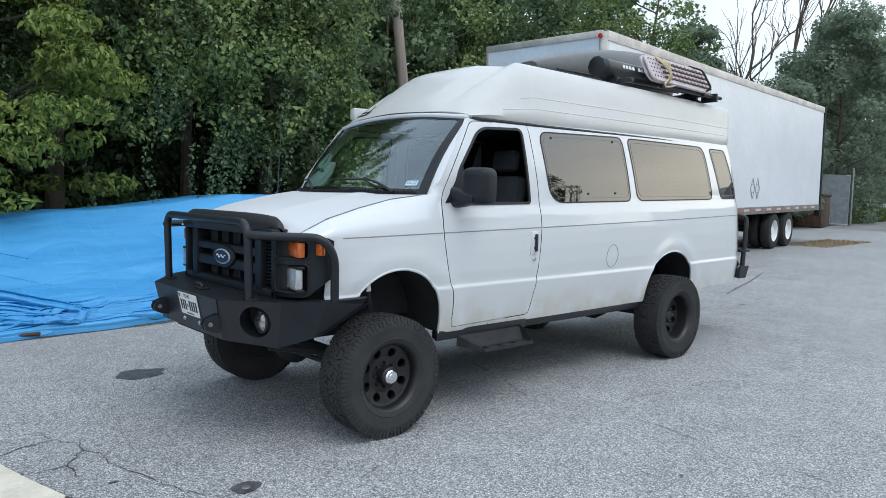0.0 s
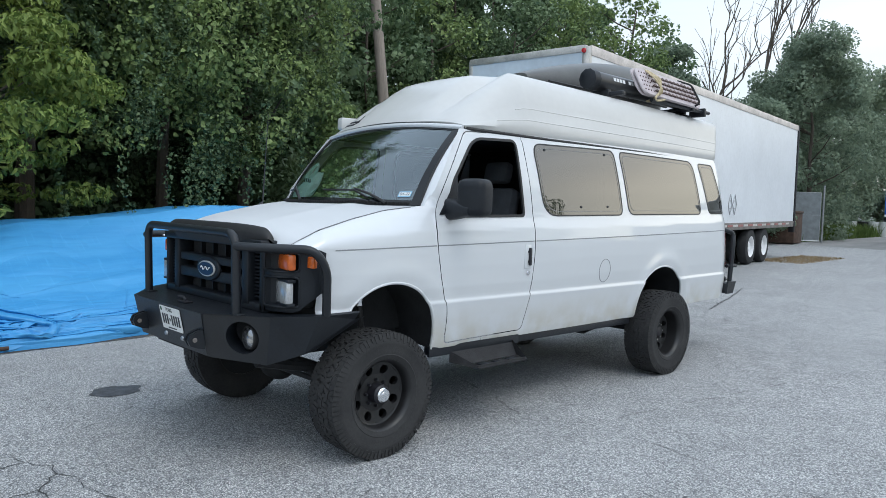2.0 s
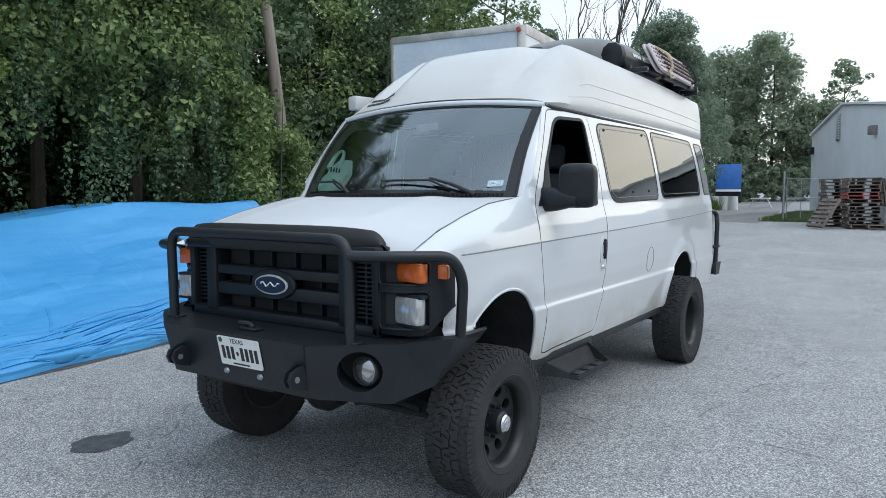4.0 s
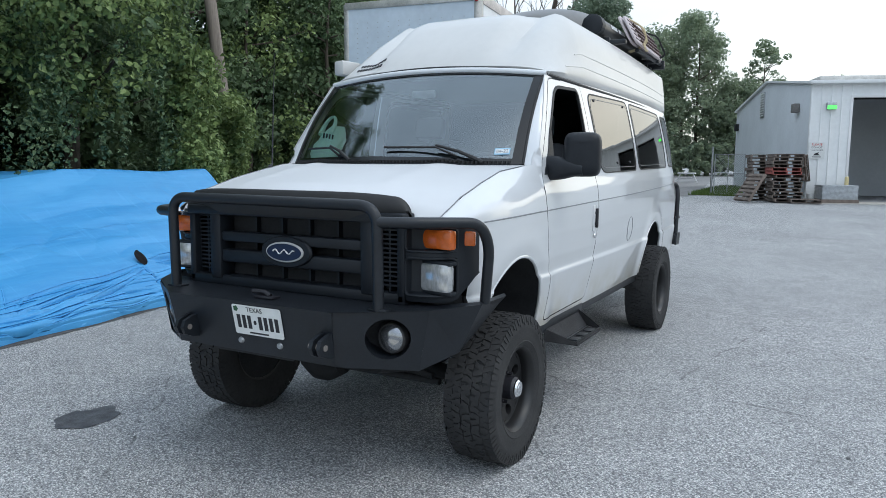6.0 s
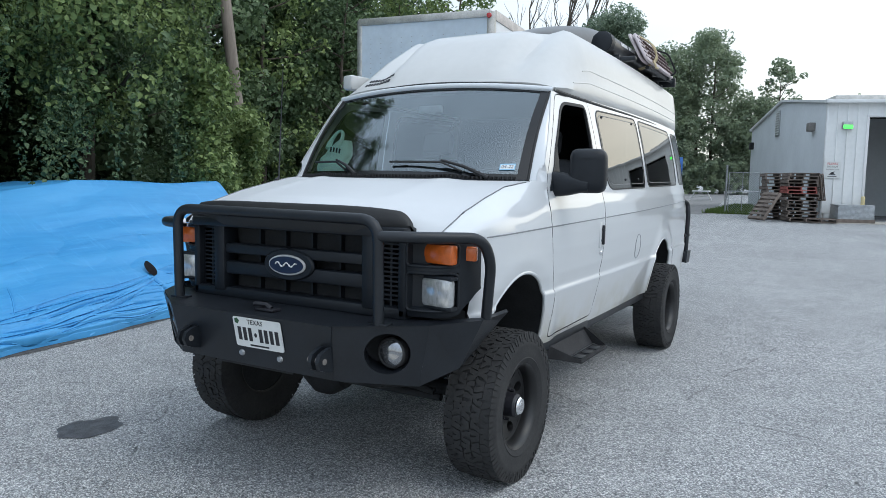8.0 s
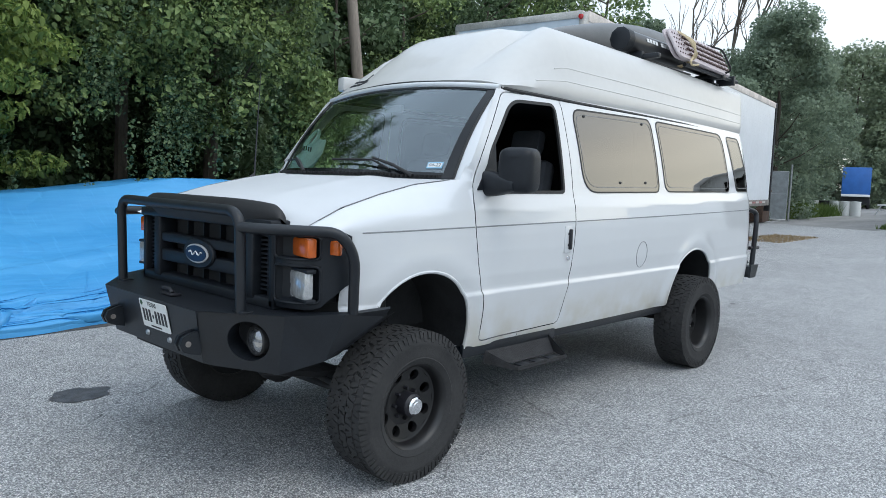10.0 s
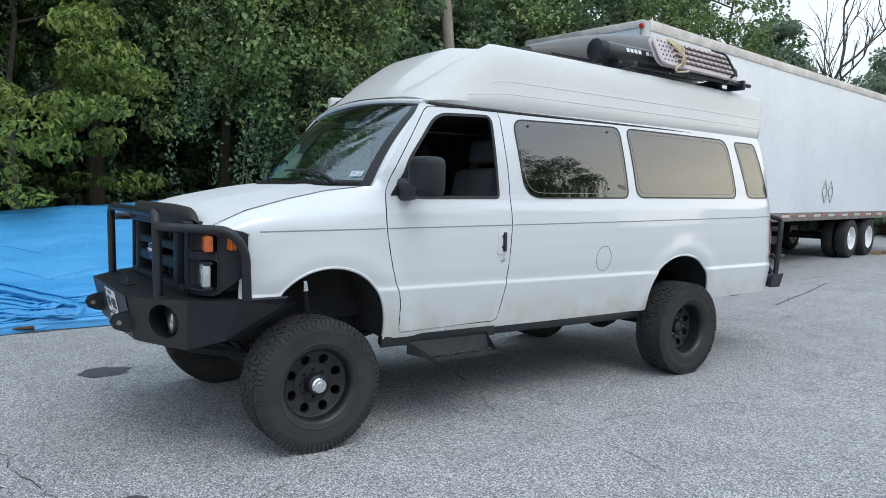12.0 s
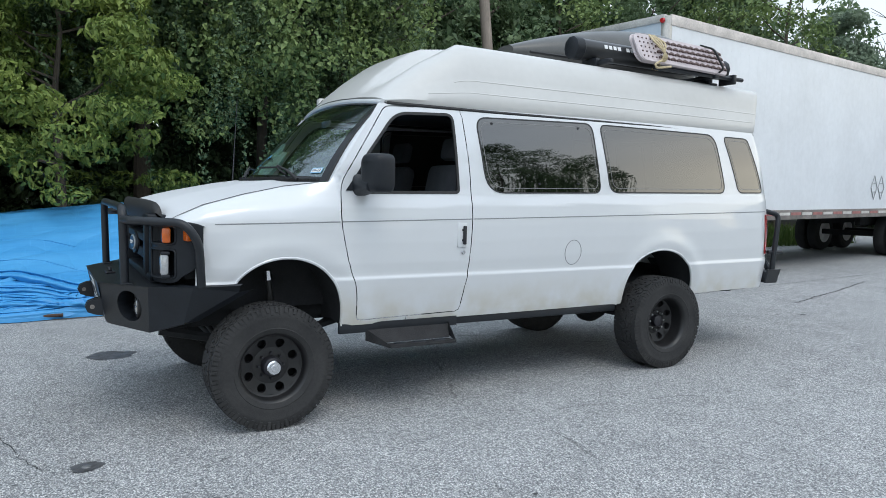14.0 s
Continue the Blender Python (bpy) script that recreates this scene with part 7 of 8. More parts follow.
    part("turn_signal", moved(box(-0.02, 0.03, -0.084, 0.084, -0.046, 0.046, 0.012), pose(-0.630 + dx, s * (0.866 + dy), 1.254, 0, 0, s * 10)), M_AMBER, B, "amber turn signal")
    part("side_marker", moved(box(-0.042, 0.042, -0.014, 0.02, -0.034, 0.034, 0.008), pose(-0.522 + dx, s * (0.957 + dy), 1.254, 0, 0, 78 if s > 0 else 102)), M_AMBER, B, "amber side marker")


for s in (-1, 1):
    build_headlight(s)


def build_bumper():
    # plan of the bumper's front edge, from the middle outwards
    plan_top = [(0.0, -0.985), (0.52, -0.985), (0.88, -0.735), (1.03, -0.50), (1.03, -0.22)]
    plan_bot = [(0.0, -0.930), (0.50, -0.930), (0.82, -0.72), (0.93, -0.54), (0.99, -0.22)]
    zt = [0.935, 0.935, 0.94, 0.945, 0.945]
    zb = [0.675, 0.675, 0.650, 0.71, 0.90]
    seq = [(-y, x, z) for (y, x), z in reversed(list(zip(plan_top, zt)))][:-1] + [(y, x, z) for (y, x), z in zip(plan_top, zt)]
    low = [(-y, x, z) for (y, x), z in reversed(list(zip(plan_bot, zb)))][:-1] + [(y, x, z) for (y, x), z in zip(plan_bot, zb)]
    # fog lamp openings are cut into the angled faces
    v, f = [], []

    def quad(a, b, c, d):
        o = len(v)
        v.extend([a, b, c, d])
        f.append((o, o + 1, o + 2, o + 3))

    fogs = []
    for i in range(len(seq) - 1):
        A, B = Vector((seq[i][1], seq[i][0], seq[i][2])), Vector((seq[i + 1][1], seq[i + 1][0], seq[i + 1][2]))
        C, D = Vector((low[i + 1][1], low[i + 1][0], low[i + 1][2])), Vector((low[i][1], low[i][0], low[i][2]))
        quad(D, C, B, A)if i not in (2, 5) else None
        if i in (2, 5):
            c = (A + B + C + D) / 4 + Vector((0, 0, 0.005)) + (A - B) * (0.09 if i == 2 else -0.09)
            ex = -((B - A).normalized() + (C - D).normalized()).normalized()
            n = ex.cross((A - D)).normalized()
            ey = n.cross(ex)
            ring, outer = [], []
            N = 40
            quadp = [D, C, B, A]
            for k in range(N):
                a = 2 * math.pi * k / N
                ring.append(c + ex * math.cos(a) * 0.105 + ey * math.sin(a) * 0.098)
                d = ex * math.cos(a) + ey * math.sin(a)
                best = 9.0
                for q in range(4):
                    p0, p1 = quadp[q] - c, quadp[(q + 1) % 4] - c
                    e0, e1 = (p0.dot(ex), p0.dot(ey)), (p1.dot(ex), p1.dot(ey))
                    dx, dy = math.cos(a), math.sin(a)
                    sx, sy = e1[0] - e0[0], e1[1] - e0[1]
                    det = dx * -sy + dy * sx
                    if abs(det) > 1e-9:
                        t = (e0[0] * -sy + e0[1] * sx) / det
                        uu = (dx * e0[1] - dy * e0[0]) / det
                        if t > 0 and -0.02 <= uu <= 1.02:
                            best = min(best, t)
                outer.append(c + d * best)
            for k in range(N):
                m = (k + 1) % N
                quad(outer[k], outer[m], ring[m], ring[k])
            tube_in = [[p + n * 0.0 for p in ring], [p - n * 0.13 for p in ring]]
            o = len(v)
            v.extend(tube_in[0] + tube_in[1])
            for k in range(N):
                m = (k + 1) % N
                f.append((o + k, o + m, o + N + m, o + N + k))
            # corners that the fan leaves open
            for q in range(4):
                near = sorted(range(N), key=lambda k: (outer[k] - quadp[q]).length)[:2]
                o = len(v)
                v.extend([quadp[q], outer[near[0]], outer[near[1]]])
                f.append((o, o + 1, o + 2))
            fogs.append((c, n, ex, ey))
    # top shelf back to the grille, and a return under the lower edge
    for i in range(len(seq) - 1):
        A, B = Vector((seq[i][1], seq[i][0], seq[i][2])), Vector((seq[i + 1][1], seq[i + 1][0], seq[i + 1][2]))
        quad(A, B, Vector((max(-0.62, B.x + 0.02), B.y * 0.98, B.z + 0.008)), Vector((max(-0.62, A.x + 0.02), A.y * 0.98, A.z + 0.008)))
        C, D = Vector((low[i + 1][1], low[i + 1][0], low[i + 1][2])), Vector((low[i][1], low[i][0], low[i][2]))
        quad(D, Vector((D.x + 0.10, D.y * 0.97, D.z + 0.01)), Vector((C.x + 0.10, C.y * 0.97, C.z + 0.01)), C)
    B = part("front_bumper", (v, f), M_BLACK, VAN, "black steel plate bumper", smooth=False)
    part("bumper_core", box(-0.62, -0.50, -0.76, 0.76, 0.72, 0.93), M_DARK, B)
    for c, n, ex, ey in fogs:
        m = Matrix((ex, ey, n)).transposed().to_4x4()
        m.translation = c
        ahead = Matrix(((0, 0, -1), (-1, 0, 0), (0, 1, 0))).to_4x4()
        ahead.translation = c + Vector((0.055, 0.010 if c.y < 0 else -0.010, -0.004))
        fl = part("fog_lamp", moved(spun([(0.0, 0.030), (0.03, 0.028), (0.052, 0.020), (0.066, 0.008), (0.068, -0.02)], 28, "z"), ahead), M_FOG, B, "round clear fog lamp")
        part("fog_rim", moved(spun([(0.062, 0.010), (0.067, 0.016), (0.073, 0.010), (0.073, -0.03)], 28, "z"), ahead), M_SEAL, fl)
        part("fog_back", moved(spun([(0.0, -0.125), (0.105, -0.125)], 28, "z"), m), M_DARK, fl)
    # plate with plain bars where its number stands
    def face(y, z):
        t = (z - 0.675) / 0.26
        return -0.930 - 0.055 * t
    tilt = math.degrees(math.atan2(0.055, 0.26))
    pm = Matrix.Translation((face(0, 0.845) - 0.004, -0.072, 0.845)) @ Matrix(((0, math.sin(radians(-tilt)), -math.cos(radians(tilt))), (-1, 0, 0), (0, math.cos(radians(tilt)), -math.sin(radians(tilt))))).to_4x4()
    P = part("number_plate", moved(plate(smooth_poly([(-0.1525, -0.076), (0.1525, -0.076), (0.1525, 0.076), (-0.1525, 0.076)], 0.012), pose(0, 0, 0), 0.003), pm), M_PLATE, B, "white number plate with black characters")
    writing("lettering", "TEXAS", 0.034, M_INK, P, pm @ pose(-0.01, 0.055, 0.0042), "black lettering")
    for k in range(8):
        if k == 3:
            part("number_bar", moved(plate(oval(0.009, 0.012, 8), pose(-0.118 + k * 0.034, -0.008, 0.003), 0.0012), pm), M_INK, P)
            continue
        part("number_bar", moved(box(-0.011, 0.011, -0.034, 0.034, 0.003, 0.0042), pm @ pose(-0.118 + k * 0.034, -0.008, 0)), M_INK, P)
    part("motto_bar", moved(box(-0.06, 0.06, -0.004, 0.004, 0.003, 0.0042), pm @ pose(0, -0.063, 0)), M_INK, P)
    part("plate_star", moved(plate(oval(0.016, 0.016, 5), pose(-0.128, 0.056, 0.003), 0.001), pm), material("dark_green_ink", (0.03, 0.09, 0.04), 0.5), P)
    for y in (-0.185, 0.06):
        part("bolt", moved(spun([(0.0, -0.012), (0.012, -0.011), (0.018, 0.0)], 14, "x"), pose(face(y, 0.735), y, 0.735)), M_STEEL, B)
    for y in (-0.475, 0.375):
        ear = [(-0.0, -0.06), (0.05, -0.05), (0.09, -0.034), (0.105, 0.0), (0.09, 0.034), (0.05, 0.05), (0.0, 0.06)]
        for dy in (-0.032, 0.012):
            part("tow_tab", plate(ear, Matrix.Translation((face(y, 0.78) + 0.004, y + dy + 0.02, 0.78)) @ Matrix(((-1, 0, 0), (0, 0, -1), (0, 1, 0))).to_4x4(), 0.02), M_BLACK, B, "black tow tab")
        part("tow_pin", tube([(face(y, 0.78) - 0.06, y - 0.036, 0.78), (face(y, 0.78) - 0.06, y + 0.056, 0.78)], 0.014, 12), M_RAIL, B)
    part("hood_pull", join(box(-0.90, -0.84, -0.10, 0.02, 0.940, 0.952, 0.004), tube([(-0.87, -0.06, 0.952), (-0.87, -0.03, 0.968), (-0.87, 0.05, 0.966)], 0.012, 8)), M_INK, B)
    part("lower_slot", box(-0.925, -0.90, -0.25, 0.25, 0.662, 0.68, 0.004), M_DARK, B)
    # brush guard
    R = 0.026
    hoop = rounded([(-0.84, -0.675, 0.93), (-0.85, -0.675, 1.410), (-0.85, 0.625, 1.418), (-0.84, 0.625, 0.93)], 0.10, 8)
    G = part("brush_guard", tube(hoop, R, 14), M_BLACK, VAN, "black tube brush guard")
    for s in (-1, 1):
        o = 0.07 if s > 0 else 0.0
        wing = rounded([(-0.85, s * (0.62 if s > 0 else 0.68), 1.338), (-0.80, s * (0.82 - o / 3), 1.338), (-0.55, s * (1.04 - o), 1.332), (-0.47, s * (1.05 - o), 1.22), (-0.45, s * (1.02 - o), 0.945)], 0.10, 7)
        part("guard_wing", tube(wing, R, 14), M_BLACK, G)
        part("guard_plate", box(-0.86, -0.80, (s * 0.65 - 0.025) - 0.05, (s * 0.65 - 0.025) + 0.05, 0.936, 0.948, 0.003), M_BLACK, G)


build_bumper()


# ---- wheels and running gear ----
def tread_blocks(R, w, n=80):
    """Rubber lugs: staggered rows over the tread and lugs over the shoulder."""
    rng = np.random.RandomState(1)
    geos = []
    rows = [(-0.37, 0.17, 0), (-0.19, 0.16, 0.5), (0.0, 0.16, 0.15), (0.19, 0.16, 0.65), (0.37, 0.17, 0.3)]
    for row, (c, wd, ph) in enumerate(rows):
        for k in range(n):
            # every block its own length, skew and width
            a = 2 * math.pi * (k + ph + rng.uniform(-0.08, 0.08)) / n
            half = math.pi / n * rng.uniform(0.80, 0.95)
            sk = math.pi / n * rng.uniform(0.25, 0.75) * (1 if (row + k // 2) % 2 else -1)
            y0, y1 = (c - wd / 2 + rng.uniform(-0.025, 0.012)) * w, (c + wd / 2 + rng.uniform(-0.012, 0.025)) * w
            ym, kink = (y0 + y1) / 2, math.pi / n * rng.uniform(-0.5, 0.5)
            drop = 0.012 if abs(c) > 0.3 else 0.0
            pts = []
            for r, sh in ((R - 0.014, 1.0), (R - 0.003 - drop * 0.5, 0.93)):
                for da, y, q in ((-half, y0, -sk), (half, y0, -sk), (half, ym, kink), (half, y1, sk), (-half, y1, sk), (-half, ym, kink)):
                    b = a + da * sh + q
                    pts.append((r * math.cos(b), y, r * math.sin(b)))
            geos.append((pts, [(6, 7, 8, 11), (11, 8, 9, 10)] + [(i, (i + 1) % 6, 6 + (i + 1) % 6, 6 + i) for i in range(6)]))
    for s in (-1, 1):
        for k in range(n):
            a = 2 * math.pi * (k + (0.3 if s > 0 else 0.0)) / n
            half = math.pi / n * (0.80 if k % 2 else 0.62)
            pts = []
            for lift in (0.0, 1.0):
                for da, r, y in ((-half, R - 0.010, 0.455), (half, R - 0.010, 0.455), (half * 0.9, R - (0.062 if k % 2 else 0.045), 0.492), (-half * 0.9, R - (0.062 if k % 2 else 0.045), 0.492)):
                    b = a + da
                    q = r + 0.003 * lift
                    pts.append((q * math.cos(b), s * w * (y + 0.014 * lift), q * math.sin(b)))
            fs = [(4, 5, 6, 7), (0, 1, 5, 4), (1, 2, 6, 5), (2, 3, 7, 6), (3, 0, 4, 7)]
            geos.append((pts, fs))
    return join(*geos)


def holed_disc(prof, r0, r1, rc, rh, count=8, n=24):
    """The dished face of a wheel between two radii, with round holes cut through it."""
    v, f = [], []

    def at(r, a, d=0.0):
        h = interp(r, [p[0] for p in prof if r0 - 0.001 <= p[0] <= r1 + 0.001][:2], [p[1] for p in prof if r0 - 0.001 <= p[0] <= r1 + 0.001][:2])
        return (r * math.cos(a), h - d, r * math.sin(a))
    for k in range(count):
        mid, half = 2 * math.pi * (k + 0.5) / count, math.pi / count
        o = len(v)
        for ring in range(5):
            for i in range(n):
                a = 2 * math.pi * i / n
                c, q = math.cos(a), math.sin(a)
                if ring in (0, 1):
                    t = min((r1 - rc) / c if c > 1e-6 else 9, (rc - r0) / -c if c < -1e-6 else 9, half * rc / abs(q) if abs(q) > 1e-6 else 9)
                    t = t if ring == 0 else rh + (t - rh) * 0.25
                else:
                    t = rh * (0.96 if ring > 2 else 1.0)
                r = rc + c * t
                v.append(at(r, mid + q * t / rc, (0, 0, 0, 0.004, 0.030)[ring]))
        for ring in range(4):
            for i in range(n):
                j = (i + 1) % n
                f.append((o + ring * n + i, o + ring * n + j, o + (ring + 1) * n + j, o + (ring + 1) * n + i))
        # the sector's corners beyond the fan
        for c, q in ((1, 1), (1, -1), (-1, 1), (-1, -1)):
            rr = r1 if c > 0 else r0
            p = at(rr, mid + q * half)
            near = sorted(range(n), key=lambda i: (Vector(v[o + i]) - Vector(p)).length)[:2]
            w = len(v)
            v.append(p)
            f.append((w, o + near[0], o + near[1]))
    # neighbouring sectors share their edges
    seen, to, out = {}, [], []
    for p in v:
        key = tuple(round(c, 5) for c in p)
        if key not in seen:
            seen[key] = len(out)
            out.append(p)
        to.append(seen[key])
    return out, [q for q in (tuple(to[i] for i in face) for face in f) if len(set(q)) == len(q)]




def build_wheel(name, x, y, z, side, front, parent, steer=0.0, R=0.408):
    w = 0.272
    m = pose(x, y, z, 0, 0, (0 if side > 0 else 180) + steer)
    # side > 0: local +y is the outer face
    if front:
        prof = [(0.0, 0.035), (0.055, 0.035), (0.06, 0.03), (0.10, 0.028), (0.119, 0.025), (0.194, 0.045), (0.205, 0.05), (0.205, 0.075), (0.216, 0.112), (0.230, 0.122), (0.233, 0.112), (0.222, 0.09), (0.212, -0.11), (0.23, -0.115)]
    else:
        prof = [(0.0, -0.02), (0.055, -0.03), (0.06, -0.035), (0.119, -0.04), (0.194, -0.01), (0.205, 0.05), (0.205, 0.08), (0.216, 0.112), (0.230, 0.122), (0.233, 0.112), (0.222, 0.09), (0.212, -0.11), (0.23, -0.115)]
    ring = [(r, h) for r, h in prof if r <= 0.119], [(r, h) for r, h in prof if r >= 0.194]
    wheel = part(name, moved(join(spun(ring[0], 48), spun(ring[1], 48)), m), M_RIM, parent, "matt black steel wheel on an off-road tyre")
    fy = 0.0355 if front else -0.0175
    part("brake_disc", moved(spun([(0.0, -0.060), (0.10, -0.058), (0.19, -0.058), (0.214, -0.07), (0.212, -0.105), (0.12, -0.12), (0.0, -0.12)], 32), m), M_DARK, wheel)
    part("wheel_disc", moved(holed_disc(prof, 0.119, 0.194, 0.1555, 0.030), m), M_RIM, wheel)
    for k in range(8):
        a = 2 * math.pi * k / 8
        part("lug_nut", moved(moved(spun([(0.0, 0.03), (0.008, 0.028), (0.011, 0.0)], 6), pose(0.083 * math.cos(a), fy - 0.008, 0.083 * math.sin(a))), m), M_INK if front else M_STEEL, wheel)
    if front:
        part("hub", moved(spun([(0.066, 0.03), (0.062, 0.095), (0.052, 0.106), (0.0, 0.106)], 28), m), M_INK, wheel, "black locking hub")
        part("hub_cap", moved(spun([(0.0, 0.126), (0.022, 0.126), (0.024, 0.124), (0.040, 0.124), (0.048, 0.115), (0.049, 0.095)], 28), m), M_CHROME, wheel, "chrome hub cap")
    else:
        part("hub", moved(spun([(0.055, -0.03), (0.05, 0.015), (0.04, 0.022), (0.0, 0.022)], 24), m), M_INK, wheel)
    tp = [(0.222, -0.115), (0.24, -0.127), (0.29, -0.137), (0.345, -0.135), (0.378, -0.129), (R - 0.014, -0.118), (R - 0.013, -0.07), (R - 0.013, 0.07), (R - 0.014, 0.118), (0.378, 0.129), (0.345, 0.135), (0.332, 0.1375), (0.327, 0.1355), (0.29, 0.137), (0.265, 0.133), (0.26, 0.136), (0.253, 0.132), (0.24, 0.127), (0.222, 0.115)]
    # the tyre bulges where it bears on the ground
    for nm, g in (("tyre", spun(tp, 72)), ("tread", tread_blocks(R, w))):
        v = []
        for p in moved(g, m)[0]:
            d = gz(p[0]) + 0.003
            if name == "wheel" and p[2] < d + 0.02:
                p = (p[0], y + (p[1] - y) * (1.0 + 0.05 * (d + 0.02 - p[2]) / 0.02), max(d, p[2]))
            v.append(p)
        o = part(nm, (v, g[1]), M_RUBBER, wheel, "black all-terrain tyre" if nm == "tyre" else "")
        if nm != "tyre":
            tagged(o, kind="stuff")
    return wheel


for s in (-1, 1):
    build_wheel("wheel", 0.0, (0.920 if s > 0 else -0.898), gz(0) + 0.400, s, True, VAN, 0.0)
    build_wheel("wheel", 3.525, s * 0.905, gz(3.525) + 0.400, s, False, VAN)
build_wheel("spare_wheel", 5.44, -0.10, 1.22, 1, False, VAN, steer=-90)


def build_gear():
    part("front_axle", join(tube([(0.03, -0.66, 0.42), (0.03, 0.66, 0.42)], 0.045, 12), moved(spun([(0.0, -0.16), (0.10, -0.14), (0.155, -0.04), (0.155, 0.04), (0.10, 0.14), (0.0, 0.16)], 20), pose(0.03, 0.30, 0.40))), M_DARK, VAN, "black front axle with its housing")
    part("rear_axle", join(tube([(3.505, -0.70, 0.46), (3.505, 0.70, 0.46)], 0.05, 12), moved(spun([(0.0, -0.17), (0.11, -0.15), (0.17, -0.04), (0.17, 0.04), (0.11, 0.15), (0.0, 0.17)], 20), pose(3.52, 0.0, 0.46))), M_DARK, VAN)
    for s in (-1, 1):
        part("frame_rail", join(box(-0.55, 4.9, s * 0.43 - 0.035, s * 0.43 + 0.035, 0.60, 0.74, 0.01)), M_DARK, VAN)
        part("leaf_spring", tube([(-0.62, s * 0.52, 0.60), (-0.3, s * 0.52, 0.53), (0.03, s * 0.52, 0.50), (0.35, s * 0.52, 0.53), (0.62, s * 0.52, 0.60)], 0.032, 6), M_DARK, VAN)
        sh = part("shock_absorber", tube([(0.10, s * 0.66, 0.52), (0.08, s * 0.655, 0.78)], 0.026, 12), M_INK, VAN, "black shock absorber with a steel collar")
        part("shock_rod", tube([(0.08, s * 0.655, 0.78), (0.055, s * 0.65, 0.985)], 0.020, 12), M_RIM, sh)
        part("shock_collar", tube([(0.064, s * 0.65, 0.925), (0.055, s * 0.65, 0.99)], 0.028, 12), M_CHROME, sh)
        part("steering_arm", tube([(0.25, s * 0.60, 0.44), (0.55, s * 0.46, 0.58), (0.80, s * 0.44, 0.62)], 0.028, 8), M_DARK, VAN)
    part("tie_rod", tube([(-0.16, -0.62, 0.42), (-0.16, 0.62, 0.42)], 0.02, 10), M_DARK, VAN)
    part("drag_link", tube([(-0.2, -0.6, 0.46), (-0.25, 0.4, 0.60)], 0.018, 10), M_DARK, VAN)
    part("transfer_case", box(1.5, 2.1, -0.25, 0.3, 0.50, 0.72, 0.05), M_DARK, VAN)
    part("fuel_tank", box(1.9, 3.0, -0.55, 0.10, 0.50, 0.70, 0.05), M_DARK, VAN)
    part("drive_shaft", tube([(2.1, 0.05, 0.58), (3.4, 0.0, 0.48)], 0.04, 10), M_DARK, VAN)
    part("exhaust", join(tube([(1.2, 0.35, 0.55), (2.9, 0.4, 0.58), (3.2, 0.6, 0.66), (4.2, 0.62, 0.62)], 0.035, 10), tube([(2.2, 0.38, 0.55), (2.8, 0.39, 0.56)], 0.09, 12)), M_DARK, VAN)
    part("underbody", join(box(0.56, 3.0, -0.80, 0.80, 0.68, 0.71), box(3.0, 4.9, -0.50, 0.50, 0.68, 0.71), box(-0.3, 0.56, -0.45, 0.45, 0.68, 0.71)), M_DARK, VAN)
    part("radiator_support", box(-0.56, -0.45, -0.72, 0.72, 0.75, 1.29), M_DARK, VAN)
    part("engine", box(-0.42, 0.30, -0.42, 0.42, 0.62, 1.32, 0.08), M_DARK, VAN)
    for s in (-1, 1):
        part("inner_fender", box(-0.45, 0.52, s * 0.53 - 0.03, s * 0.53 + 0.03, 0.72, 1.30), M_DARK, VAN)


build_gear()
tagged(VAN, "lifted white high-roof camper van with black off-road bumper", "van")


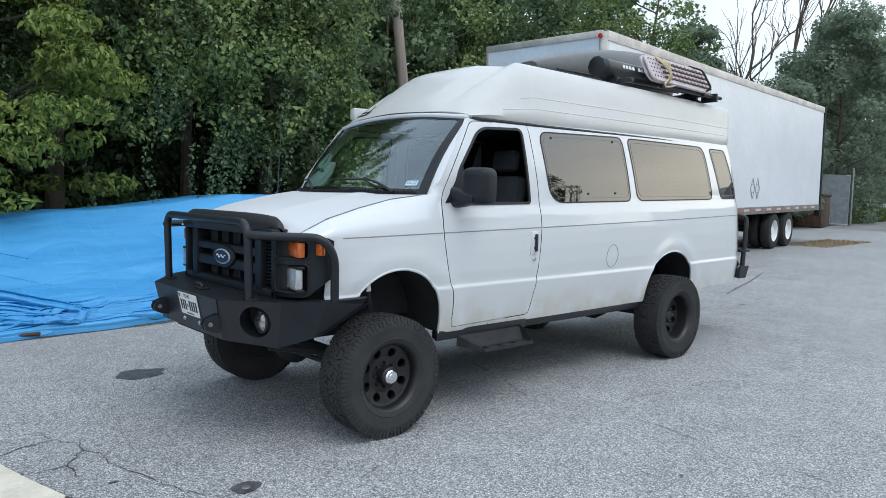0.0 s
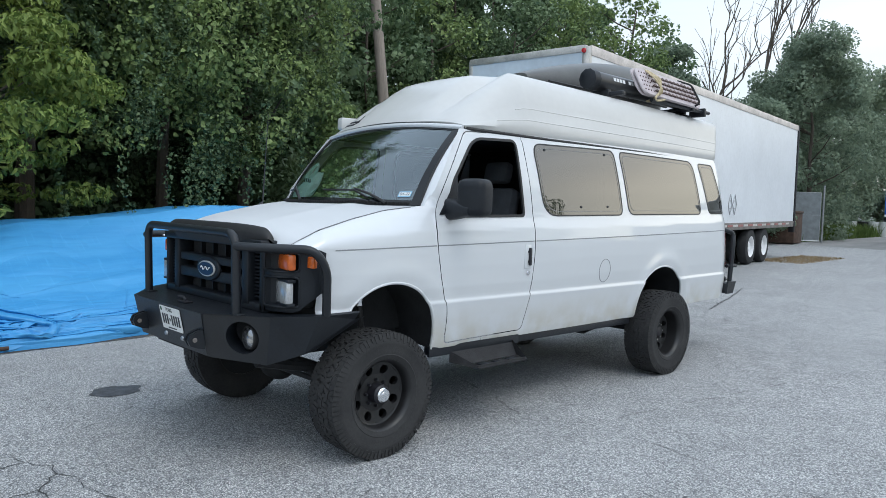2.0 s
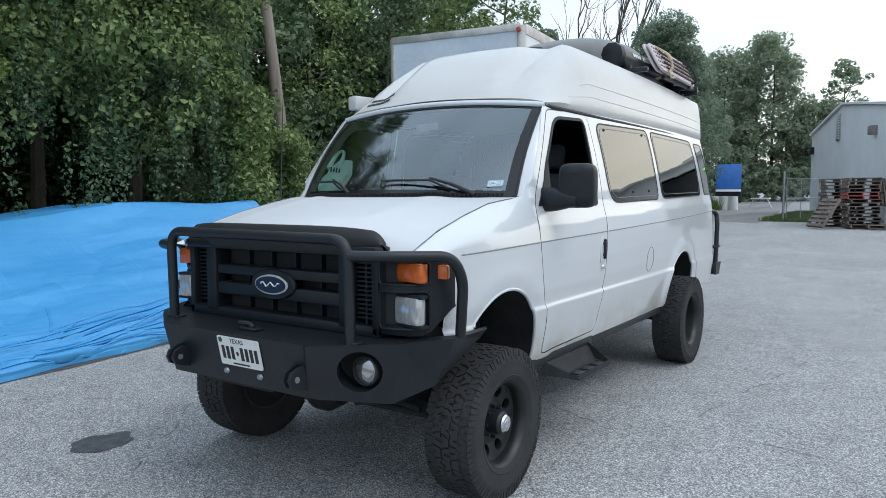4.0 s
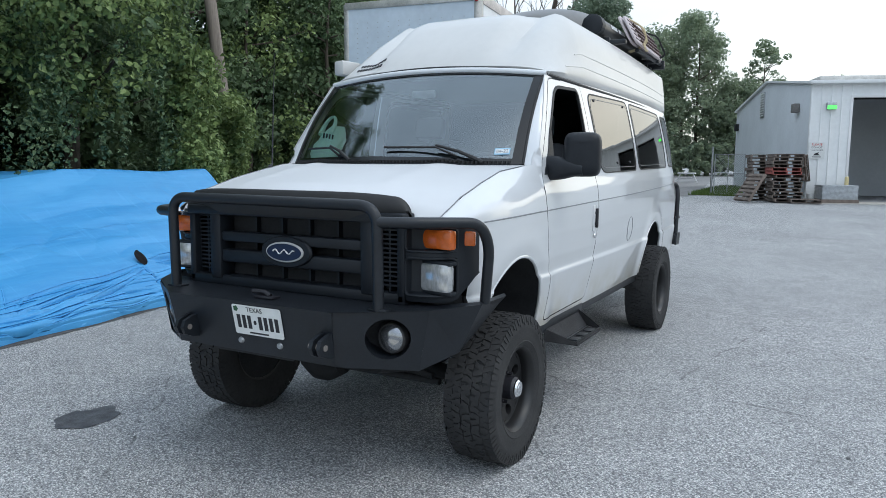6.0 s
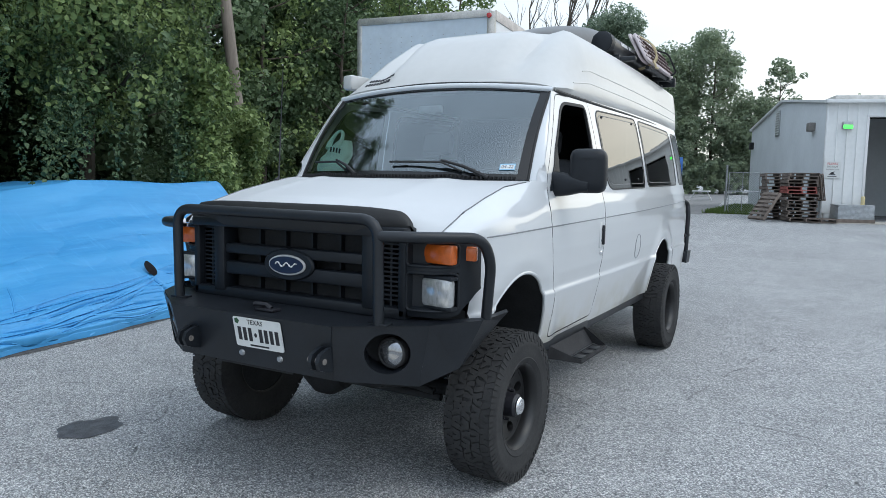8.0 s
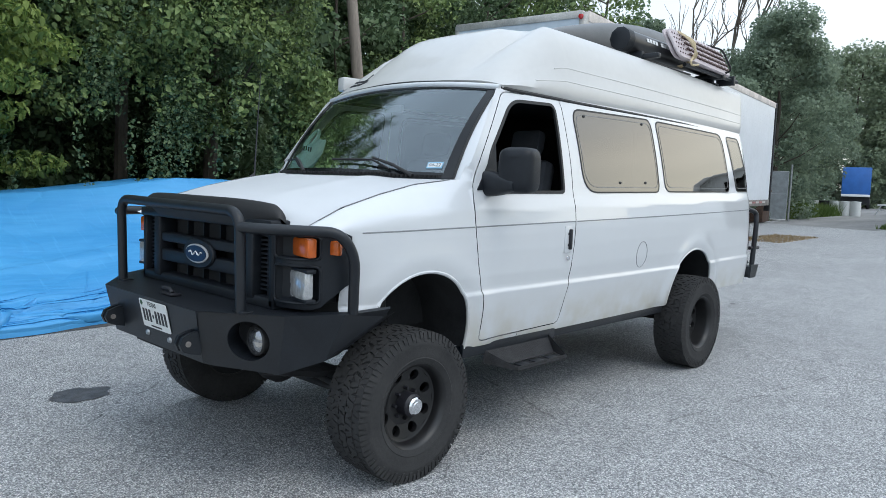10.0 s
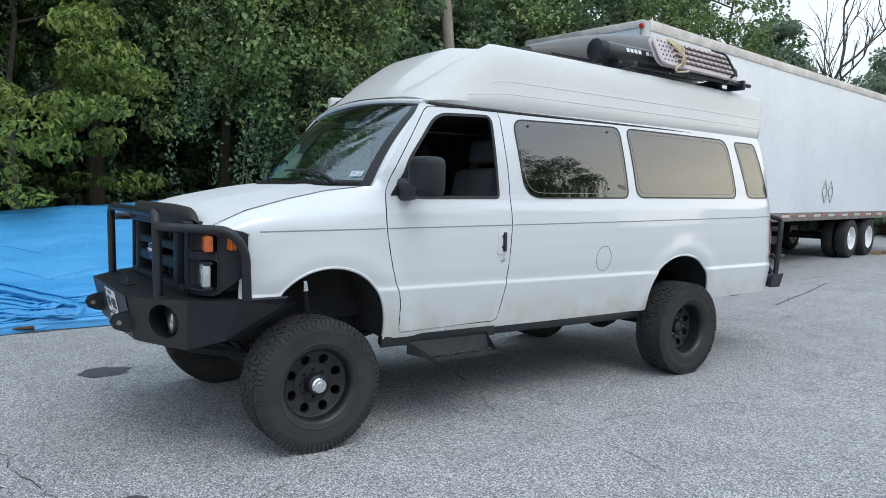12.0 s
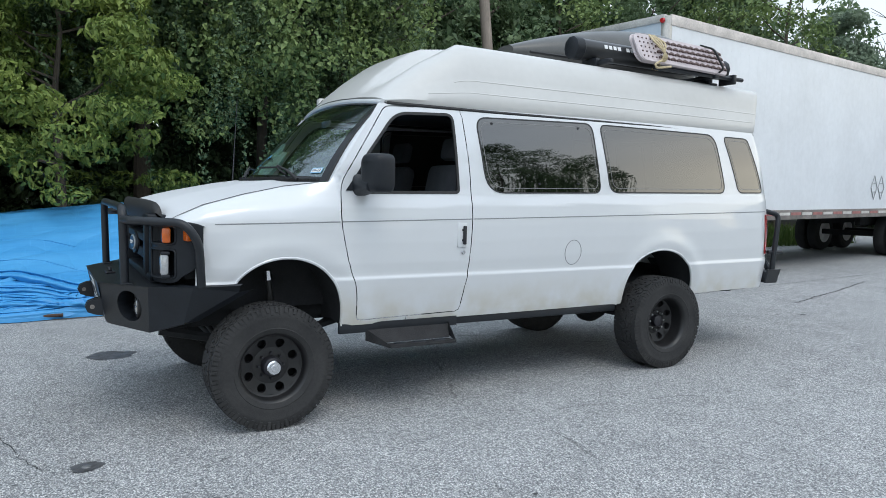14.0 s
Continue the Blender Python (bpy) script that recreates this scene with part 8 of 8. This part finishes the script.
# ---- load on the roof ----
def build_roof_load():
    # long dark box behind the shower tube
    T = anchor("roof_box", 3.6, 0.15, 2.70)
    rings = []
    for t in np.linspace(0, 1, 25):
        x = 2.5 + 2.35 * t
        k = math.sin(math.pi * min(1, 0.04 + t * 0.62)) ** 0.9 if t < 0.75 else math.sin(math.pi * (0.04 + 0.75 * 0.62)) ** 0.9 * (1 - 0.8 * ((t - 0.75) / 0.25) ** 2)
        h, w = 0.36 * max(0.12, k), 0.42 * max(0.25, k ** 0.6)
        rings.append([(x, 0.15 + w * math.copysign(abs(math.cos(a)) ** 0.7, math.cos(a)), 2.86 + max(-0.12, h * math.copysign(abs(math.sin(a)) ** 0.8, math.sin(a)))) for a in np.linspace(0, 2 * math.pi, 33)[:-1]])
    part("shell", loft(rings, True, True), material("dark_grey_box_plastic", (0.085, 0.085, 0.082), 0.36, vary=0.15, scale=6), T)
    part("seam_strip", join(*[tube([(2.5, 0.15 + s * 0.40, 2.80), (4.6, 0.15 + s * 0.42, 2.80)], 0.012, 6) for s in (-1, 1)]), M_SEAL, T)
    tagged(T, "dark grey domed cargo box strapped on the van roof", "cargo box")
    # shower tube
    S = anchor("shower_tube", 3.6, -0.52, 2.72)
    part("tube_body", moved(spun([(0.0, 2.80), (0.085, 2.80), (0.088, 2.84), (0.088, 4.62), (0.085, 4.66), (0.0, 4.66)], 10, "x"), pose(0, -0.50, 2.83, 0, 0, 0)), material("black_tube_coat", (0.02, 0.021, 0.023), 0.35, vary=0.2, scale=8), S, "black pressure tube")
    part("end_cap", moved(spun([(0.0, 2.74), (0.07, 2.74), (0.096, 2.755), (0.098, 2.84), (0.088, 2.85)], 10, "x"), pose(0, -0.50, 2.83)), M_PLASTIC, S, "black end cap")
    part("end_cap", moved(spun([(0.088, 4.58), (0.096, 4.60), (0.096, 4.70), (0.07, 4.72), (0.0, 4.72)], 10, "x"), pose(0, -0.50, 2.83)), M_PLASTIC, S)
    part("cap_mark", moved(box(4.50, 4.57, -0.03, 0.03, 0.0, 0.004), pose(0, -0.50, 2.83) @ pose(0, 0, 0, 50, 0, 0) @ pose(0, 0, 0.088)), M_TAPE, S)
    for k, x in enumerate(np.arange(3.06, 3.52, 0.052)):
        if k == 4:
            continue
        part("lettering_bar", moved(box(x, x + 0.036, -0.017, 0.017, 0.0855, 0.0895), pose(0, -0.50, 2.83) @ pose(0, 0, 0, 72, 0, 0)), M_TAPE, S)
    for x in (2.95, 4.40):
        part("bracket", join(box(x, x + 0.05, -0.60, -0.42, 2.655, 2.75, 0.006), box(x - 0.02, x + 0.07, -0.64, -0.38, 2.645, 2.665, 0.004)), M_BLACK, S)
    tagged(S, "long black roof shower tube with faceted end caps", "shower tube")
    for x in (3.0, 4.35):
        R = anchor("roof_bar", x, 0, 2.68)
        part("bar", box(x - 0.03, x + 0.03, -0.74, 0.74, 2.69, 2.73, 0.01), M_BLACK, R)
        for s in (-1, 1):
            part("foot", box(x - 0.05, x + 0.05, s * 0.50 - 0.05, s * 0.50 + 0.05, 2.64, 2.70, 0.01), M_BLACK, R)
        tagged(R, "black roof rack crossbar", "roof bar", "roof bars")
    # recovery boards leaning on the tube
    MB = material("pale_mauve_board_plastic", (0.50, 0.44, 0.45), 0.6, vary=0.12, scale=10)
    MK = material("dark_brown_stud", (0.10, 0.065, 0.06), 0.7, vary=0.2, scale=20)
    for k in range(2):
        B = anchor("recovery_board", 3.95, -0.66, 2.76)
        m = pose(3.95, -0.615 - 0.045 * k, 2.865, 62, 1.5, 0)
        ol = smooth_poly([(-0.56, -0.15), (0.52, -0.15), (0.56, -0.09), (0.56, 0.09), (0.52, 0.15), (-0.56, 0.15), (-0.60, 0.10), (-0.60, -0.10)], 0.04, 4)
        part("board_base", plate(ol, m, 0.022, 0.02), MB, B)
        if k == 1:
            for i, u in enumerate(np.linspace(-0.34, 0.50, 12)):
                for j, w in enumerate((-0.09, -0.03, 0.03, 0.09)):
                    zig = [(u - 0.028, w - 0.016), (u + 0.0, w - 0.004), (u + 0.028, w - 0.016), (u + 0.03, w + 0.004), (u, w + 0.018), (u - 0.03, w + 0.004)]
                    part("stud", plate(zig, m @ pose(0, 0, 0.022), 0.014), MK, B)
            for u in np.linspace(-0.55, -0.40, 4):
                for w in np.linspace(-0.10, 0.10, 5):
                    part("nub", plate(oval(0.008, 0.008, 6), m @ pose(u, w, 0.022), 0.006), MK, B)
        tagged(B, "pale mauve traction board with dark studs strapped to the tube", "traction board", "traction boards")
    P = anchor("rope", 3.62, -0.72, 2.85)
    MR = material("pale_rope", (0.52, 0.43, 0.27), 0.8, vary=0.25, scale=40, bump=0.4, bump_scale=120)
    part("lashing", join(*[tube(rounded([(3.60 + d, -0.60, 3.02), (3.57 + d * 2.2, -0.74, 2.93), (3.62 - d, -0.78, 2.80), (3.60, -0.70, 2.73), (3.66 + d, -0.60, 2.72)], 0.05), 0.0085, 6) for d in (-0.03, -0.01, 0.012, 0.035)]), MR, P)
    part("loop", tube(rounded([(3.60, -0.75, 2.78), (3.46, -0.80, 2.72), (3.48, -0.80, 2.69), (3.64, -0.78, 2.715), (3.70, -0.76, 2.73)], 0.03), 0.010, 6), MR, P)
    tagged(P, "pale tan rope lashed round the traction boards", "rope")
    K = anchor("black_strap", 4.32, -0.7, 2.85)
    part("webbing", join(*[tube(rounded([(4.30, -0.56, 3.02), (4.30, -0.72, 2.96), (4.36, -0.80, 2.77), (4.36, -0.62, 2.70)], 0.04), 0.012, 4)]), M_SEAL, K)
    tagged(K, "black webbing strap round the traction boards", "strap")
    H = anchor("roof_pole", 4.6, -0.62, 2.70)
    part("pole", tube([(3.55, -0.70, 2.715), (4.75, -0.70, 2.715)], 0.02, 8), M_BLACK, H)
    part("clamp", box(4.58, 4.62, -0.74, -0.56, 2.66, 2.75, 0.006), M_BLACK, H)
    tagged(H, "short black pole lying along the roof edge", "pole")


build_roof_load()


# ---- marks on the ground ----
def blot(name, x, y, rx, ry, mat, seed, label, cat, lift=0.004):
    pts = []
    for k in range(48):
        a = 2 * math.pi * k / 48
        r = 1 + 0.30 * noise.noise(Vector((math.cos(a) * 1.6, math.sin(a) * 1.6, seed)))
        pts.append((x + rx * r * math.cos(a), y + ry * r * math.sin(a)))
    v = [(p[0], p[1], gz(p[0]) + lift) for p in pts]
    ob = part(name, (v, [tuple(range(48))]), mat, None, smooth=False)
    return tagged(ob, label, cat)


M_STAIN = material("dark_oil_stain", (0.07, 0.07, 0.074), 0.6, vary=0.5, scale=14, bump=0.5, bump_scale=120)
blot("oil_stain", -0.73, 1.60, 0.20, 0.16, M_STAIN, 2.0, "dark damp stain on the asphalt", "stain")


def build_cap():
    x, y = -1.093, -1.15
    T = anchor("iron_cover", x, y, gz(x))
    part("cap", moved(spun([(0.0, 0.009), (0.018, 0.009), (0.024, 0.006), (0.028, 0.0)], 20, "z"), T.matrix_world), material("worn_iron", (0.22, 0.22, 0.22), 0.45, 0.5, vary=0.35, scale=18), T)
    rim = [(x + 0.085 * math.cos(a) * (1 + 0.12 * math.sin(3 * a + 1)), y + 0.072 * math.sin(a) * (1 + 0.12 * math.sin(2 * a)), gz(x) + 0.004) for a in np.linspace(0, 2 * math.pi, 33)[:-1]]
    part("patch", (rim, [tuple(range(32))]), M_STAIN, T, "dark damp ring in the asphalt", smooth=False)
    tagged(T, "small round iron valve cover set in the asphalt", "cover")


build_cap()


def build_kerb():
    v = [(-2.05, 0.05), (-1.97, -0.30), (-1.87, -0.66), (-2.6, -1.6), (-4.5, 0.2), (-3.2, 1.4)]
    T = part("concrete_pad", ([(a, b, gz(a) + 0.012) for a, b in v] + [(a, b, gz(a) - 0.05) for a, b in v], [tuple(reversed(range(6)))] + [(i, (i + 1) % 6, (i + 1) % 6 + 6, i + 6) for i in range(6)]), material("pale_concrete", (0.62, 0.57, 0.48), 0.9, vary=0.15, scale=4, bump=0.2, bump_scale=60), None, smooth=False)
    tagged(T, "worn pale concrete slab edge in the asphalt", "concrete slab", kind="structure")


build_kerb()


# ---- tar spots ----
for k, (x, y, a, b) in enumerate([(-1.62, -0.62, 0.030, 0.012), (-0.55, -1.9, 0.022, 0.012), (0.9, -2.6, 0.018, 0.010), (7.2, 0.1, 0.05, 0.03), (7.5, -0.15, 0.03, 0.02), (6.9, 0.25, 0.03, 0.02)]):
    blot("tar_spot", x, y, a, b, M_STAIN, 1.0 + k, "small dark tar spot on the asphalt", "stain")


# ---- cracks ----
def crack(points, w, seed):
    """A jagged open crack as a thin dark strip."""
    rng = np.random.RandomState(seed)
    pts = []
    for (x0, y0), (x1, y1) in zip(points, points[1:]):
        n = max(2, int(math.hypot(x1 - x0, y1 - y0) / 0.05))
        for k in range(n):
            t = k / n
            pts.append((x0 + (x1 - x0) * t + rng.normal() * 0.012, y0 + (y1 - y0) * t + rng.normal() * 0.012))
    rings = []
    for i, p in enumerate(pts):
        a, b = Vector(pts[max(0, i - 1)]), Vector(pts[min(len(pts) - 1, i + 1)])
        d = (b - a).normalized() if (b - a).length > 1e-6 else Vector((1, 0))
        ww = w * (0.4 + rng.uniform(0, 0.9)) * (0.3 if i in (0, len(pts) - 1) else 1)
        rings.append([(p[0] - d.y * ww, p[1] + d.x * ww, gz(p[0]) + 0.004), (p[0] + d.y * ww, p[1] - d.x * ww, gz(p[0]) + 0.004)])
    ob = part("crack", loft(rings), M_CRACK, None, smooth=False)
    return tagged(ob, "thin dark crack in the worn asphalt", "crack", "cracks in the asphalt")


M_CRACK = material("crack_shadow", (0.05, 0.05, 0.052), 0.95, vary=0.3, scale=30)
for k, (pts, w) in enumerate([
    ([(-2.15, 0.24), (-2.0, 0.22), (-1.90, 0.27), (-1.71, 0.31), (-1.61, 0.37)], 0.005),
    ([(-1.71, 0.31), (-1.61, 0.15), (-1.63, 0.01), (-1.74, -0.18), (-1.76, -0.39), (-1.66, -0.48)], 0.005),
    ([(-1.63, 0.01), (-1.53, -0.10), (-1.56, -0.31), (-1.42, -0.73), (-1.38, -0.95), (-1.25, -1.18)], 0.003),
    ([(-1.74, -0.18), (-1.86, -0.20), (-1.96, -0.21)], 0.004),
    ([(-1.71, 0.31), (-1.74, 0.52), (-1.85, 0.62)], 0.003),
    ([(-2.10, 0.20), (-2.05, 0.05), (-1.97, -0.30), (-1.87, -0.66), (-1.80, -0.9)], 0.012),
    ([(-2.3, -0.40), (-2.15, -0.36), (-2.05, -0.42), (-1.95, -0.38)], 0.006),
    ([(8.0, 0.75), (8.82, 0.98), (9.8, 1.23), (11.5, 1.75)], 0.012),
    ([(6.4, 1.9), (9.0, 2.1), (13.0, 2.35)], 0.010),
    ([(-1.9, -1.6), (-1.6, -1.75), (-1.25, -1.7), (-0.9, -1.85)], 0.003),
]):
    crack(pts, w, k)


# ---- dirt along the foot of the tarp ----
def dirt_strip(points, w, seed):
    rng = np.random.RandomState(seed)
    rings = []
    for (x0, y0), (x1, y1) in zip(points, points[1:]):
        for k in range(14):
            t = k / 14
            x, y = x0 + (x1 - x0) * t, y0 + (y1 - y0) * t
            a = w * rng.uniform(0.3, 1.2)
            rings.append([(x, y - a, gz(x) + 0.005), (x, y + 0.12, gz(x) + 0.005)])
    ob = part("dirt", loft(rings), material("dark_damp_dirt", (0.075, 0.07, 0.066), 0.95, vary=0.4, scale=14, bump=0.5, bump_scale=90), None, smooth=False)
    tagged(ob, "dark damp dirt gathered along the tarp's foot", "dirt", kind="stuff")


dirt_strip([(-3.0, 3.74), (-1.42, 3.72), (-0.62, 3.73), (0.29, 3.76), (0.77, 3.82), (1.85, 3.97), (2.8, 4.1)], 0.022, 4)
